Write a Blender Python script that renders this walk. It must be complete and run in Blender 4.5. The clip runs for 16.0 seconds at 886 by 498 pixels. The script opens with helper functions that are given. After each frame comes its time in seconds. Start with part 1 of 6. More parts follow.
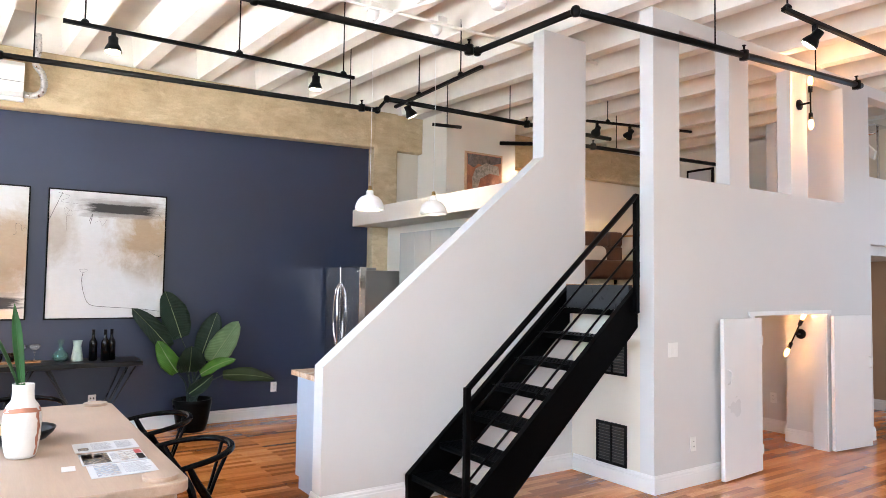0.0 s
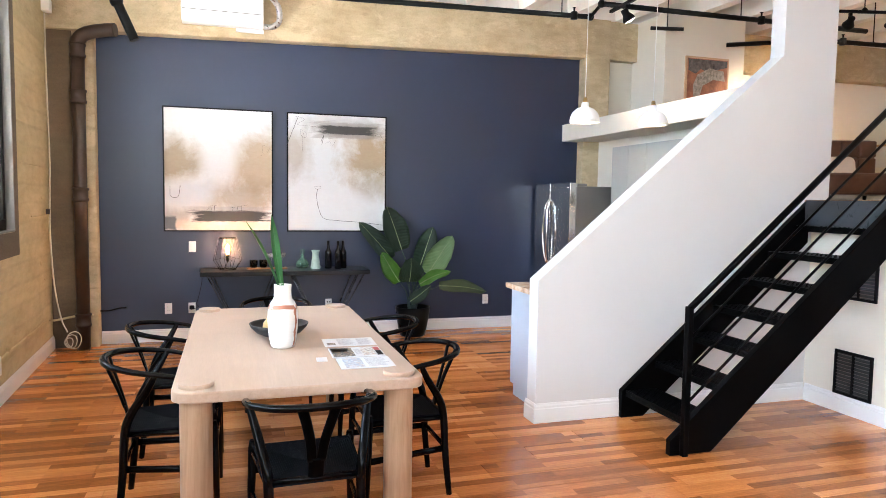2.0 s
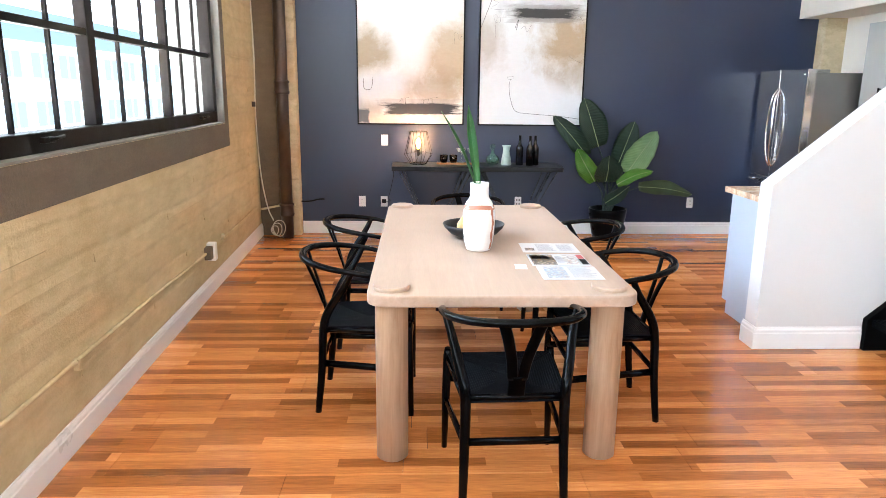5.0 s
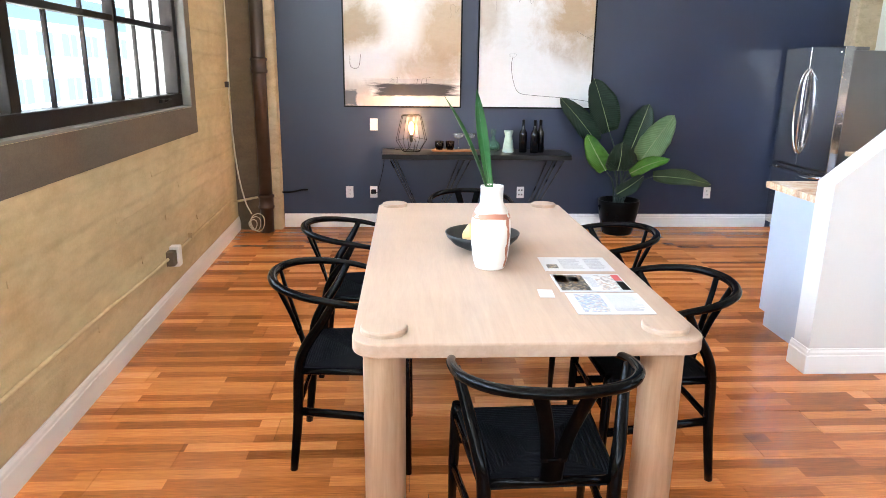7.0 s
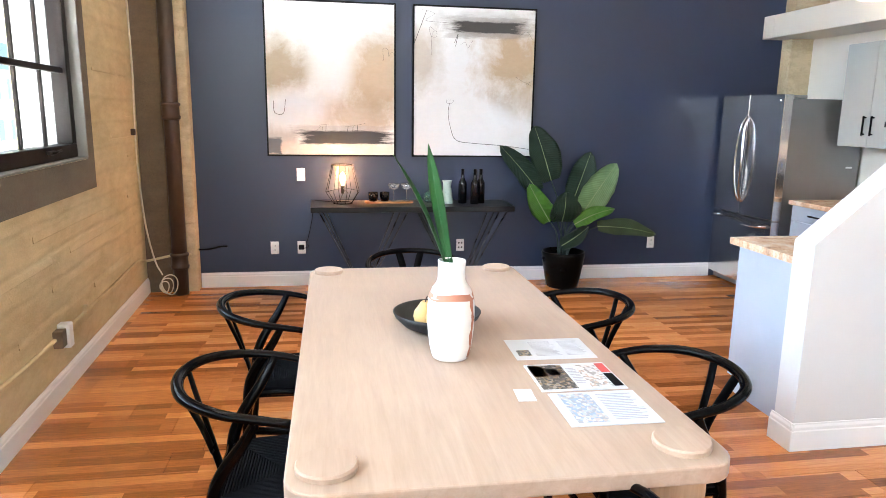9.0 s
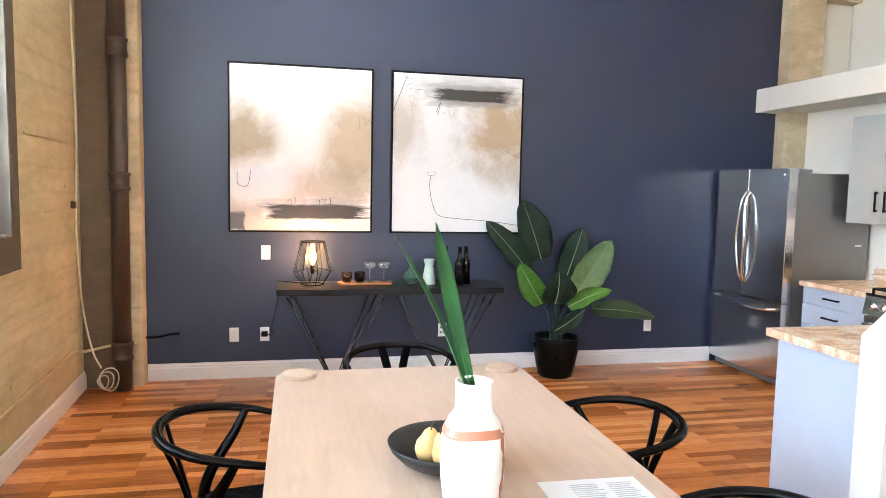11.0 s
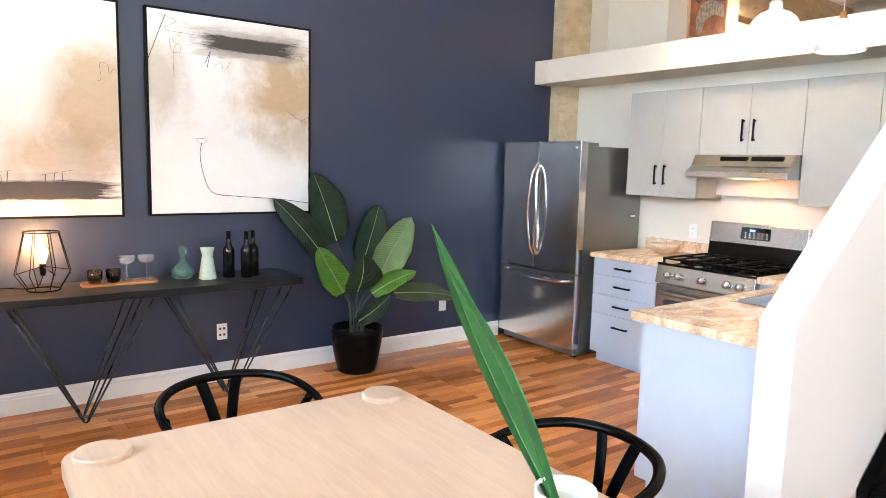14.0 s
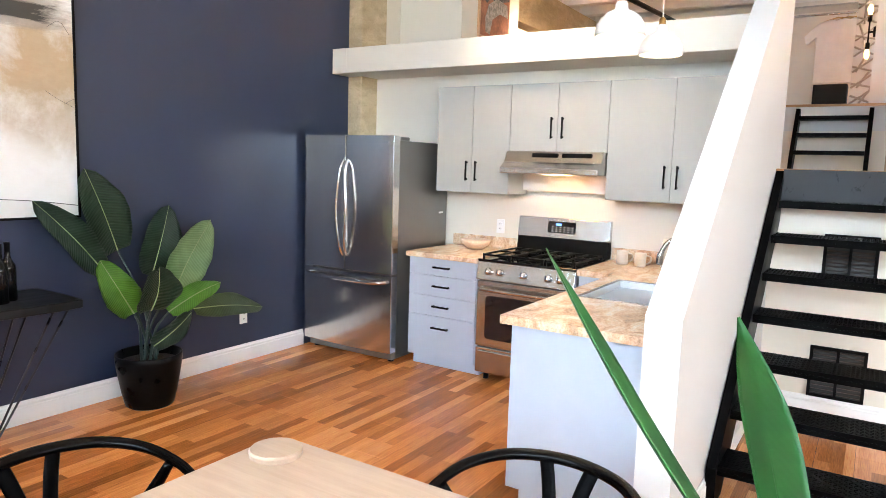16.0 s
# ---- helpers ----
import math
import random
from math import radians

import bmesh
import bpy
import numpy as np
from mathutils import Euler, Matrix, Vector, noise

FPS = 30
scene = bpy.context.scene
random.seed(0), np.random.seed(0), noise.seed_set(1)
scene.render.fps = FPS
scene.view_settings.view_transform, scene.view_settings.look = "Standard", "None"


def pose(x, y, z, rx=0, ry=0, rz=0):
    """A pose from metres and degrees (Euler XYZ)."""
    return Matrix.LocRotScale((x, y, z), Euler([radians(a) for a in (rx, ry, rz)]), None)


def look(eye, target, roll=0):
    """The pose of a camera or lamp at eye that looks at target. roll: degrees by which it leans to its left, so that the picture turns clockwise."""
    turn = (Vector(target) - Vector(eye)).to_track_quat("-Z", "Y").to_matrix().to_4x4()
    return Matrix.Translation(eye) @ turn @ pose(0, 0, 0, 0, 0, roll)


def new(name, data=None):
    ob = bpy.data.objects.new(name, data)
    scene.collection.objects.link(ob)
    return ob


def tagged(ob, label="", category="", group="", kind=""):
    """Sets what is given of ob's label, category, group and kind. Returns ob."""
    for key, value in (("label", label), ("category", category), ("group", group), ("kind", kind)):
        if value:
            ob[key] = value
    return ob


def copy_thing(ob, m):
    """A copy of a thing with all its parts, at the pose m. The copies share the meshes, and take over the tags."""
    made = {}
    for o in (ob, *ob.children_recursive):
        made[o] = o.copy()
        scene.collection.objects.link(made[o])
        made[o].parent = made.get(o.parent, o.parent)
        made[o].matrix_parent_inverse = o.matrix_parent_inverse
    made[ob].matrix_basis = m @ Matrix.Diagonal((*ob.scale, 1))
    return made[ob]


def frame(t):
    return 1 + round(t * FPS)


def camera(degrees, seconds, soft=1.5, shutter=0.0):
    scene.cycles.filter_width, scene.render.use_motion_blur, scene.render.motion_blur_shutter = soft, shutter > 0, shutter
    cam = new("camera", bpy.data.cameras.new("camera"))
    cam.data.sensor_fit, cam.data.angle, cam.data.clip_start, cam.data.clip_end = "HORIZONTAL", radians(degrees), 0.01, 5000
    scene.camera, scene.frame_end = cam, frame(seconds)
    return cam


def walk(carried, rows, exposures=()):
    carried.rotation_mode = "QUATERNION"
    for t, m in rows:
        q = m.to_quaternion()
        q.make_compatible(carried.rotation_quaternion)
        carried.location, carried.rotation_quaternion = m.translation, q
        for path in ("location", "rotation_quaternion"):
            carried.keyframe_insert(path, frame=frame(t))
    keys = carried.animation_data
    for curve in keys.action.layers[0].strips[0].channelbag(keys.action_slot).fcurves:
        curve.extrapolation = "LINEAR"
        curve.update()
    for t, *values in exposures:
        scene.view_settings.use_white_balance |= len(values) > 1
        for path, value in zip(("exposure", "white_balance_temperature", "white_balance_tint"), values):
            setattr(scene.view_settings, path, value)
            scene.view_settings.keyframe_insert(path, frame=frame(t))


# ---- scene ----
cam = camera(66.4, 16.0, soft=0.85)
PATH = [
    (0, (0.191, 0.224, 1.602), (1.313, 1.876, 1.707), 0.8),
    (0.5, (0.198, 0.238, 1.591), (1.235, 1.948, 1.643), 0.8),
    (1, (0.177, 0.252, 1.579), (1.102, 2.025, 1.559), 0.8),
    (1.5, (0.126, 0.274, 1.582), (0.907, 2.113, 1.488), 0.9),
    (2, (0.109, 0.278, 1.574), (0.706, 2.182, 1.43), 0.9),
    (2.5, (0.121, 0.287, 1.583), (0.528, 2.236, 1.388), 0.8),
    (3, (0.152, 0.307, 1.537), (0.384, 2.278, 1.292), 0.8),
    (3.5, (0.174, 0.324, 1.541), (0.274, 2.296, 1.218), 0.6),
    (4, (0.14, 0.383, 1.532), (0.193, 2.346, 1.153), 0.6),
    (6.3, (0.025, 1.127, 1.563), (0.132, 3.06, 1.061), 0.6),
    (6.5, (0.024, 1.184, 1.564), (0.126, 3.117, 1.058), 0.7),
    (7, (0.032, 1.339, 1.551), (0.137, 3.269, 1.04), 0.7),
    (7.5, (0.08, 1.49, 1.553), (0.224, 3.417, 1.038), 0.7),
    (8, (0.089, 1.616, 1.564), (0.316, 3.537, 1.056), 0.8),
    (8.5, (0.029, 1.742, 1.571), (0.302, 3.665, 1.093), 0.8),
    (9, (-0.018, 1.85, 1.582), (0.302, 3.785, 1.191), 0.9),
    (9.5, (-0.027, 2.002, 1.597), (0.33, 3.947, 1.298), 1.0),
    (9.7, (-0.02, 2.062, 1.605), (0.348, 4.01, 1.34), 1.1),
    (11.8, (-0.121, 2.749, 1.553), (0.42, 4.667, 1.382), 1.1),
    (12, (-0.148, 2.828, 1.557), (0.444, 4.729, 1.369), 1.1),
    (12.5, (-0.27, 3.032, 1.578), (0.442, 4.888, 1.349), 1.2),
    (13, (-0.342, 3.148, 1.582), (0.504, 4.944, 1.34), 1.4),
    (13.5, (-0.355, 3.256, 1.583), (0.65, 4.968, 1.335), 1.5),
    (14, (-0.35, 3.383, 1.578), (0.825, 4.983, 1.33), 1.5),
    (14.5, (-0.401, 3.549, 1.575), (0.921, 5.03, 1.33), 1.6),
    (15, (-0.45, 3.716, 1.574), (1.017, 5.053, 1.332), 1.7),
    (15.5, (-0.439, 3.858, 1.575), (1.151, 5.046, 1.33), 1.7),
    (16, (-0.43, 4.014, 1.57), (1.246, 5.078, 1.327), 1.8),
]
walk(cam, [(t, look(eye, target, roll)) for t, eye, target, roll in PATH], exposures=[(0.0, 0.10, 5980, 8), (1.5, 0.24, 5950, 7), (3.5, 0.43, 5850, 5), (6.5, 0.50, 5850, 5), (9.0, 0.43, 5880, 5), (12.5, 0.54, 6150, 6), (16.0, 0.54, 6350, 6)])

# ---- light ----
world = bpy.data.worlds.new("sky")
scene.world = world
world.use_nodes = True
wn = world.node_tree
sky = wn.nodes.new("ShaderNodeTexSky")
sky.sky_type = 'NISHITA'
sky.sun_disc = False
sky.sun_elevation, sky.sun_rotation = radians(38.8), radians(140)
wn.links.new(sky.outputs[0], wn.nodes["Background"].inputs[0])
wn.nodes["Background"].inputs[1].default_value = 0.15


def lamp(name, kind, energy, colour, m, size=0.1, size_y=None, spot=None, blend=0.5):
    d = bpy.data.lights.new(name, kind)
    d.energy, d.color = energy, colour
    if kind == "AREA":
        d.size = size
        if size_y:
            d.shape, d.size_y = "RECTANGLE", size_y
    elif kind == "SUN":
        d.angle = radians(size)
    else:
        d.shadow_soft_size = size
    if spot:
        d.spot_size, d.spot_blend = radians(spot), blend
    ob = new(name, d)
    ob.matrix_world = m
    return ob


COOL, WARM, AMBER = (0.70, 0.865, 1.13), (1.0, 0.74, 0.48), (1.0, 0.43, 0.15)
# low south-east sun through added rear openings, falling on the floor behind the walker
lamp("sun", "SUN", 3.0, (1.0, 0.93, 0.84), look((8, -9.5, 10), (0, 0, 0)), 0.5)
# skylight in the part of the west window that stays out of view
FILL_WARM = (1.0, 0.945, 0.86)
lamp("window_light_west", "AREA", 12, COOL, look((-1.5, 1.5, 2.4), (6, 4.6, 1.6)), 2.2, 2.0)
# fill lamps at unseen, added openings: west rear, south wall and far east end
lamp("fill_light_west_rear", "AREA", 42, COOL, look((-1.35, -2.2, 2.4), (6, 0.8, 1.6)), 3.2, 2.0)
lamp("fill_light_south", "AREA", 62, COOL, look((0.8, -4.62, 2.4), (0.0, 6, 1.8)), 4.4, 2.2)
lamp("fill_light_east", "AREA", 60, COOL, look((11.9, 1.6, 2.3), (-2, 1.6, 1.2)), 3.4, 2.2)
# fill lamps added at the same openings to brighten the ceiling like street bounce
lamp("ceiling_fill_west", "AREA", 80, FILL_WARM, look((-1.45, 1.3, 2.0), (2.6, 2.6, 5.6)), 2.6, 1.2)
lamp("ceiling_fill_west_rear", "AREA", 120, FILL_WARM, look((-1.3, -2.2, 2.0), (2.6, -1.2, 5.6)), 3.2, 1.2)
lamp("ceiling_fill_south", "AREA", 130, FILL_WARM, look((1.6, -4.6, 2.0), (1.8, -0.8, 5.6)), 6.0, 1.2)
# lamp outside the dining window standing in for bright sky and pale facades
lamp("sky_light", "AREA", 720, COOL, look((-5.6, 4.6, 3.5), (4.4, 6.6, 2.0)), 8.0, 2.6)
# unseen fill lamp added below the sill to brighten the ceiling
lamp("ceiling_fill_sill", "AREA", 1400, FILL_WARM, look((-2.7, 4.4, 0.72), (0.8, 5.4, 3.3)), 5.0, 0.8)

# ---- materials ----


def nodes(name):
    m = bpy.data.materials.new(name)
    m.use_nodes = True
    t = m.node_tree
    return m, t, t.nodes["Principled BSDF"], t.nodes.new, t.links.new


def mix(t, fac, a, b, blend="MIX"):
    n = t.nodes.new("ShaderNodeMix")
    n.data_type, n.blend_type = "RGBA", blend
    for k, v in ((0, fac), (6, a), (7, b)):
        if isinstance(v, bpy.types.NodeSocket):
            t.links.new(v, n.inputs[k])
        elif k:
            n.inputs[k].default_value = (*v, 1) if len(v) == 3 else v
        else:
            n.inputs[k].default_value = v
    return n.outputs[2]


def coords(t, scale=(1, 1, 1), kind="Object", turn=(0, 0, 0)):
    if kind == "World":
        c = t.nodes.new("ShaderNodeNewGeometry").outputs["Position"]
    else:
        c = t.nodes.new("ShaderNodeTexCoord").outputs[kind]
    mp = t.nodes.new("ShaderNodeMapping")
    mp.inputs["Scale"].default_value = scale
    mp.inputs["Rotation"].default_value = turn
    t.links.new(c, mp.inputs[0])
    return mp.outputs[0]


def noise_tex(t, vec, scale, detail=4.0, rough=0.55, distort=0.0):
    n = t.nodes.new("ShaderNodeTexNoise")
    n.inputs["Scale"].default_value, n.inputs["Detail"].default_value = scale, detail
    n.inputs["Roughness"].default_value, n.inputs["Distortion"].default_value = rough, distort
    t.links.new(vec, n.inputs["Vector"])
    return n.outputs["Fac"]


def ramp(t, fac, stops):
    n = t.nodes.new("ShaderNodeValToRGB")
    e = n.color_ramp.elements
    while len(e) < len(stops):
        e.new(0.5)
    for el, (p, c) in zip(e, stops):
        el.position, el.color = p, (*c, 1) if len(c) == 3 else c
    t.links.new(fac, n.inputs[0])
    return n.outputs[0]


def bump(t, bsdf, height, strength=0.2, distance=0.01):
    b = t.nodes.new("ShaderNodeBump")
    b.inputs["Strength"].default_value, b.inputs["Distance"].default_value = strength, distance
    t.links.new(height, b.inputs["Height"])
    t.links.new(b.outputs[0], bsdf.inputs["Normal"])


def plain(name, base, rough=0.5, metal=0.0, vary=0.08, scale=6.0, fine=90.0, relief=0.05, kind="World", emit=None, coat=0.0, stretch=(1, 1, 1), spec=0.5):
    """A surface of one colour with broad and fine variation, uneven gloss and slight relief."""
    m, t, b, nn, ll = nodes(name)
    v = coords(t, stretch, kind)
    broad, small = noise_tex(t, v, scale), noise_tex(t, v, fine, 3)
    lo = tuple(c * (1 - vary) for c in base)
    hi = tuple(min(1, c * (1 + vary)) for c in base)
    col = ramp(t, broad, [(0.3, lo), (0.7, hi)])
    col = mix(t, 0.25 * min(1, vary * 6), col, ramp(t, small, [(0.3, lo), (0.7, hi)]))
    ll(col, b.inputs["Base Color"])
    r = ramp(t, broad, [(0.25, (max(0.02, rough - 0.06),) * 3), (0.75, (min(1, rough + 0.06),) * 3)])
    ll(r, b.inputs["Roughness"])
    b.inputs["Metallic"].default_value = metal
    b.inputs["Coat Weight"].default_value = coat
    b.inputs["Specular IOR Level"].default_value = spec
    if relief:
        bump(t, b, small, relief, 0.004)
    if emit:
        b.inputs["Emission Color"].default_value = (*emit[0], 1)
        b.inputs["Emission Strength"].default_value = emit[1]
    return m


def floor_mat(name, per_object):
    m, t, b, nn, ll = nodes(name)
    v = coords(t, (1, 1, 1), "World")
    br = nn("ShaderNodeTexBrick")
    br.inputs["Scale"].default_value = 1.0
    br.inputs["Mortar Size"].default_value = 0.0
    br.inputs["Brick Width"].default_value, br.inputs["Row Height"].default_value = 0.63, 0.065
    br.offset, br.offset_frequency, br.squash = 0.43, 2, 1.0
    br.inputs["Color1"].default_value, br.inputs["Color2"].default_value = (0, 0, 0, 1), (1, 1, 1, 1)
    ll(v, br.inputs["Vector"])
    if per_object:
        rnd = nn("ShaderNodeObjectInfo").outputs["Random"]
    else:
        rnd = nn("ShaderNodeNewGeometry").outputs["Random Per Island"]
    grain = noise_tex(t, coords(t, (1.3, 26, 1), "World"), 3.0, 6, 0.6, 0.4)
    fine = noise_tex(t, coords(t, (5, 190, 1), "World"), 2.0, 3)
    tone = mix(t, 0.38, br.outputs["Color"], grain)
    tone = mix(t, 0.15, tone, rnd)
    col = ramp(t, tone, [(0.11, (0.17, 0.062, 0.016)), (0.38, (0.41, 0.168, 0.048)), (0.63, (0.65, 0.305, 0.100)), (0.90, (0.86, 0.53, 0.24))])
    col = mix(t, 0.6, col, ramp(t, fine, [(0.3, (0.16, 0.08, 0.04)), (0.7, (0.70, 0.48, 0.30))]), "OVERLAY")
    ll(col, b.inputs["Base Color"])
    ll(ramp(t, noise_tex(t, v, 2.2), [(0.3, (0.18,) * 3), (0.7, (0.25,) * 3)]), b.inputs["Roughness"])
    b.inputs["Specular IOR Level"].default_value = 0.48
    bump(t, b, fine, 0.06, 0.003)
    return m


def wood_mat(name, dark, light, rough=0.45, along="y", scale=1.0):
    m, t, b, nn, ll = nodes(name)
    k = {"x": (1.2, 16, 16), "y": (16, 1.2, 16), "z": (16, 16, 1.2)}[along]
    grain = noise_tex(t, coords(t, tuple(c * scale for c in k), "Object"), 2.0, 6, 0.6, 0.8)
    broad = noise_tex(t, coords(t, (1, 1, 1), "Object"), 1.7 * scale, 2)
    fine = noise_tex(t, coords(t, tuple(c * 5 * scale for c in k), "Object"), 2.0, 3)
    col = ramp(t, mix(t, 0.4, grain, broad), [(0.3, dark), (0.68, light)])
    col = mix(t, 0.12, col, ramp(t, fine, [(0.35, dark), (0.65, light)]))
    ll(col, b.inputs["Base Color"])
    ll(ramp(t, grain, [(0.2, (rough - 0.07,) * 3), (0.8, (rough + 0.08,) * 3)]), b.inputs["Roughness"])
    bump(t, b, fine, 0.05, 0.003)
    b.inputs["Specular IOR Level"].default_value = 0.3
    return m


def concrete_mat(name, dark, light, boards=True, peeling=0.0):
    """Board-marked concrete: broad stains, lime streaks, fine pits."""
    m, t, b, nn, ll = nodes(name)
    v = coords(t, (1, 1, 1), "Object")
    broad = noise_tex(t, coords(t, (1, 0.45, 1), "Object"), 2.1, 6, 0.62, 0.6)
    pits = noise_tex(t, v, 60, 5, 0.65)
    blotch = noise_tex(t, coords(t, (1, 1, 3), "Object"), 5.5, 5, 0.6)
    col = ramp(t, mix(t, 0.4, broad, blotch), [(0.3, dark), (0.5, tuple((a + c) / 2 for a, c in zip(dark, light))), (0.7, light)])
    col = mix(t, 0.07 if boards else 0.14, col, ramp(t, pits, [(0.35, tuple(c * 0.5 for c in dark)), (0.65, light)]))
    if not boards:
        if peeling:
            peel = ramp(t, noise_tex(t, coords(t, (0.6, 1, 1), "World"), 3.2, 7, 0.72, 0.4), [(0.50, (0, 0, 0)), (0.60, (peeling,) * 3)])
            col = mix(t, peel, col, tuple(min(1, c * 1.1 + 0.03) for c in light))
            crack = ramp(t, noise_tex(t, coords(t, (0.5, 1, 1), "World"), 8.0, 6, 0.72, 1.0), [(0.30, (peeling,) * 3), (0.40, (0, 0, 0))])
            col = mix(t, crack, col, tuple(c * 0.6 for c in dark))
        ll(col, b.inputs["Base Color"])
        b.inputs["Roughness"].default_value = 0.82
        bump(t, b, mix(t, 0.35, broad, pits), 0.5, 0.02)
        return m
    # wandering board joints with a slight step; their shadow lines are painted dark
    wob = noise_tex(t, v, 1.6, 3)
    sx = nn("ShaderNodeSeparateXYZ")
    ll(v, sx.inputs[0])
    along = nn("ShaderNodeMath")
    along.operation = "ADD"
    ll(sx.outputs[0], along.inputs[0])
    ll(sx.outputs[1], along.inputs[1])
    up = nn("ShaderNodeMath")
    up.operation = "MULTIPLY_ADD"
    up.inputs[1].default_value = 0.07
    ll(wob, up.inputs[0])
    ll(sx.outputs[2], up.inputs[2])
    cv = nn("ShaderNodeCombineXYZ")
    ll(along.outputs[0], cv.inputs[0])
    ll(up.outputs[0], cv.inputs[1])
    br = nn("ShaderNodeTexBrick")
    br.inputs["Scale"].default_value = 1.0
    br.inputs["Brick Width"].default_value, br.inputs["Row Height"].default_value = 40.0, 0.17
    br.inputs["Mortar Size"].default_value, br.inputs["Mortar Smooth"].default_value = 0.026, 1.0
    br.offset = 0.37
    br.inputs["Color1"].default_value, br.inputs["Color2"].default_value, br.inputs["Mortar"].default_value = (0.35,) * 3 + (1,), (1, 1, 1, 1), (0, 0, 0, 1)
    ll(cv.outputs[0], br.inputs["Vector"])
    shade_patches = ramp(t, noise_tex(t, coords(t, (1, 1, 2), "Object"), 3.1, 3), [(0.50, (0, 0, 0)), (0.72, (0.16,) * 3)])
    joint_shade = mix(t, 1.0, br.outputs["Fac"], shade_patches, "MULTIPLY")
    col = mix(t, 0.10, col, mix(t, 1.0, col, br.outputs["Color"], "MULTIPLY"))
    col = mix(t, joint_shade, col, tuple(c * 0.55 for c in dark))
    ll(col, b.inputs["Base Color"])
    b.inputs["Roughness"].default_value = 0.82
    h = mix(t, 0.35, broad, pits)
    h = mix(t, 0.25, h, br.outputs["Color"])
    bump(t, b, h, 0.5, 0.02)
    return m


def granite_mat(name):
    m, t, b, nn, ll = nodes(name)
    v = coords(t, (1, 1.7, 1), "Object", (0, 0, 0.5))
    veins = noise_tex(t, v, 4.2, 7, 0.62, 1.6)
    specks = noise_tex(t, coords(t), 75, 4, 0.7)
    col = ramp(t, veins, [(0.28, (0.32, 0.21, 0.13)), (0.42, (0.62, 0.36, 0.2)), (0.52, (0.74, 0.52, 0.33)), (0.66, (0.8, 0.68, 0.52)), (0.8, (0.42, 0.36, 0.3))])
    col = mix(t, 0.22, col, ramp(t, specks, [(0.4, (0.12, 0.1, 0.08)), (0.55, (0.85, 0.74, 0.6))]))
    ll(col, b.inputs["Base Color"])
    b.inputs["Roughness"].default_value = 0.16
    return m


def steel_mat(name, base=(0.5, 0.49, 0.47), rough=0.24, along="z"):
    m, t, b, nn, ll = nodes(name)
    k = {"z": (6, 6, 0.5), "y": (6, 0.5, 6), "x": (0.5, 6, 6)}[along]
    broad = noise_tex(t, coords(t, k, "Object"), 1.5, 3)
    ll(ramp(t, broad, [(0.3, tuple(c * 0.98 for c in base)), (0.7, tuple(min(1, c * 1.02) for c in base))]), b.inputs["Base Color"])
    ll(ramp(t, broad, [(0.3, (rough - 0.015,) * 3), (0.7, (rough + 0.015,) * 3)]), b.inputs["Roughness"])
    b.inputs["Metallic"].default_value = 1.0
    b.inputs["Anisotropic"].default_value = 0.5
    return m


def glass_mat(name, tint=(1, 1, 1), rough=0.0, ior=1.45, clear=1.0):
    m, t, b, nn, ll = nodes(name)
    b.inputs["Base Color"].default_value = (*tint, 1)
    b.inputs["Transmission Weight"].default_value, b.inputs["Roughness"].default_value, b.inputs["IOR"].default_value = clear, rough, ior
    return m


M_FLOOR, M_FLOOR_FAR = floor_mat("laminate_plank", True), floor_mat("laminate_plank_far", False)
M_SUB = plain("floor_joint", (0.03, 0.016, 0.008), 0.9)
M_NAVY = plain("navy_wall_paint", (0.0195, 0.0280, 0.0600), 0.40, vary=0.06, scale=1.2, fine=160, relief=0.06, spec=0.55)
M_WHITE = plain("white_wall_paint", (0.66, 0.655, 0.645), 0.55, vary=0.02, scale=1.5, fine=140, relief=0.1)
# white wall paint with the warm lamplight put into its base colour
M_WHITE_WARM = plain("warm_tinted_white_paint", (0.74, 0.69, 0.59), 0.55, vary=0.02, scale=1.5, fine=140, relief=0.1)
# hall wall colour holds the dim amber lamplight
M_HALL = plain("dim_amber_lit_paint", (0.40, 0.27, 0.17), 0.6, vary=0.05, scale=1.5, fine=140, relief=0.1)
M_TRIM = plain("white_gloss_trim", (0.82, 0.82, 0.81), 0.32, vary=0.015, scale=3, relief=0.0)
M_CEIL = plain("whitewashed_ceiling", (0.84, 0.80, 0.74), 0.8, vary=0.06, scale=4, fine=45, relief=0.35)
M_CONC = concrete_mat("board_marked_concrete", (0.43, 0.335, 0.172), (0.72, 0.595, 0.355))
M_CONC_BEAM = concrete_mat("beam_concrete", (0.36, 0.27, 0.15), (0.64, 0.52, 0.33), False, 0.45)
M_BAND = concrete_mat("brown_painted_band", (0.085, 0.066, 0.047), (0.15, 0.115, 0.078), False)
M_STRIP = concrete_mat("dark_brown_concrete", (0.085, 0.058, 0.034), (0.17, 0.118, 0.068), False)
M_REVEAL = plain("grey_reveal_plaster", (0.19, 0.182, 0.168), 0.8, vary=0.15, relief=0.3)
M_BLACK_STEEL = plain("black_painted_steel", (0.0018, 0.0018, 0.002), 0.40, vary=0.2, relief=0.08, spec=0.035)
M_SCUFFED, _t, _b, _n, _l = nodes("scuffed_black_steel")
_v = coords(_t, (1, 9, 5), "World")
_smear = ramp(_t, noise_tex(_t, _v, 2.2, 5, 0.65, 0.7), [(0.60, (0.042, 0.045, 0.049)), (0.68, (0.010, 0.010, 0.011))])
_l(mix(_t, 0.8, (0.012, 0.012, 0.014), _smear), _b.inputs["Base Color"])
_b.inputs["Roughness"].default_value = 0.38
_b.inputs["Specular IOR Level"].default_value = 0.12
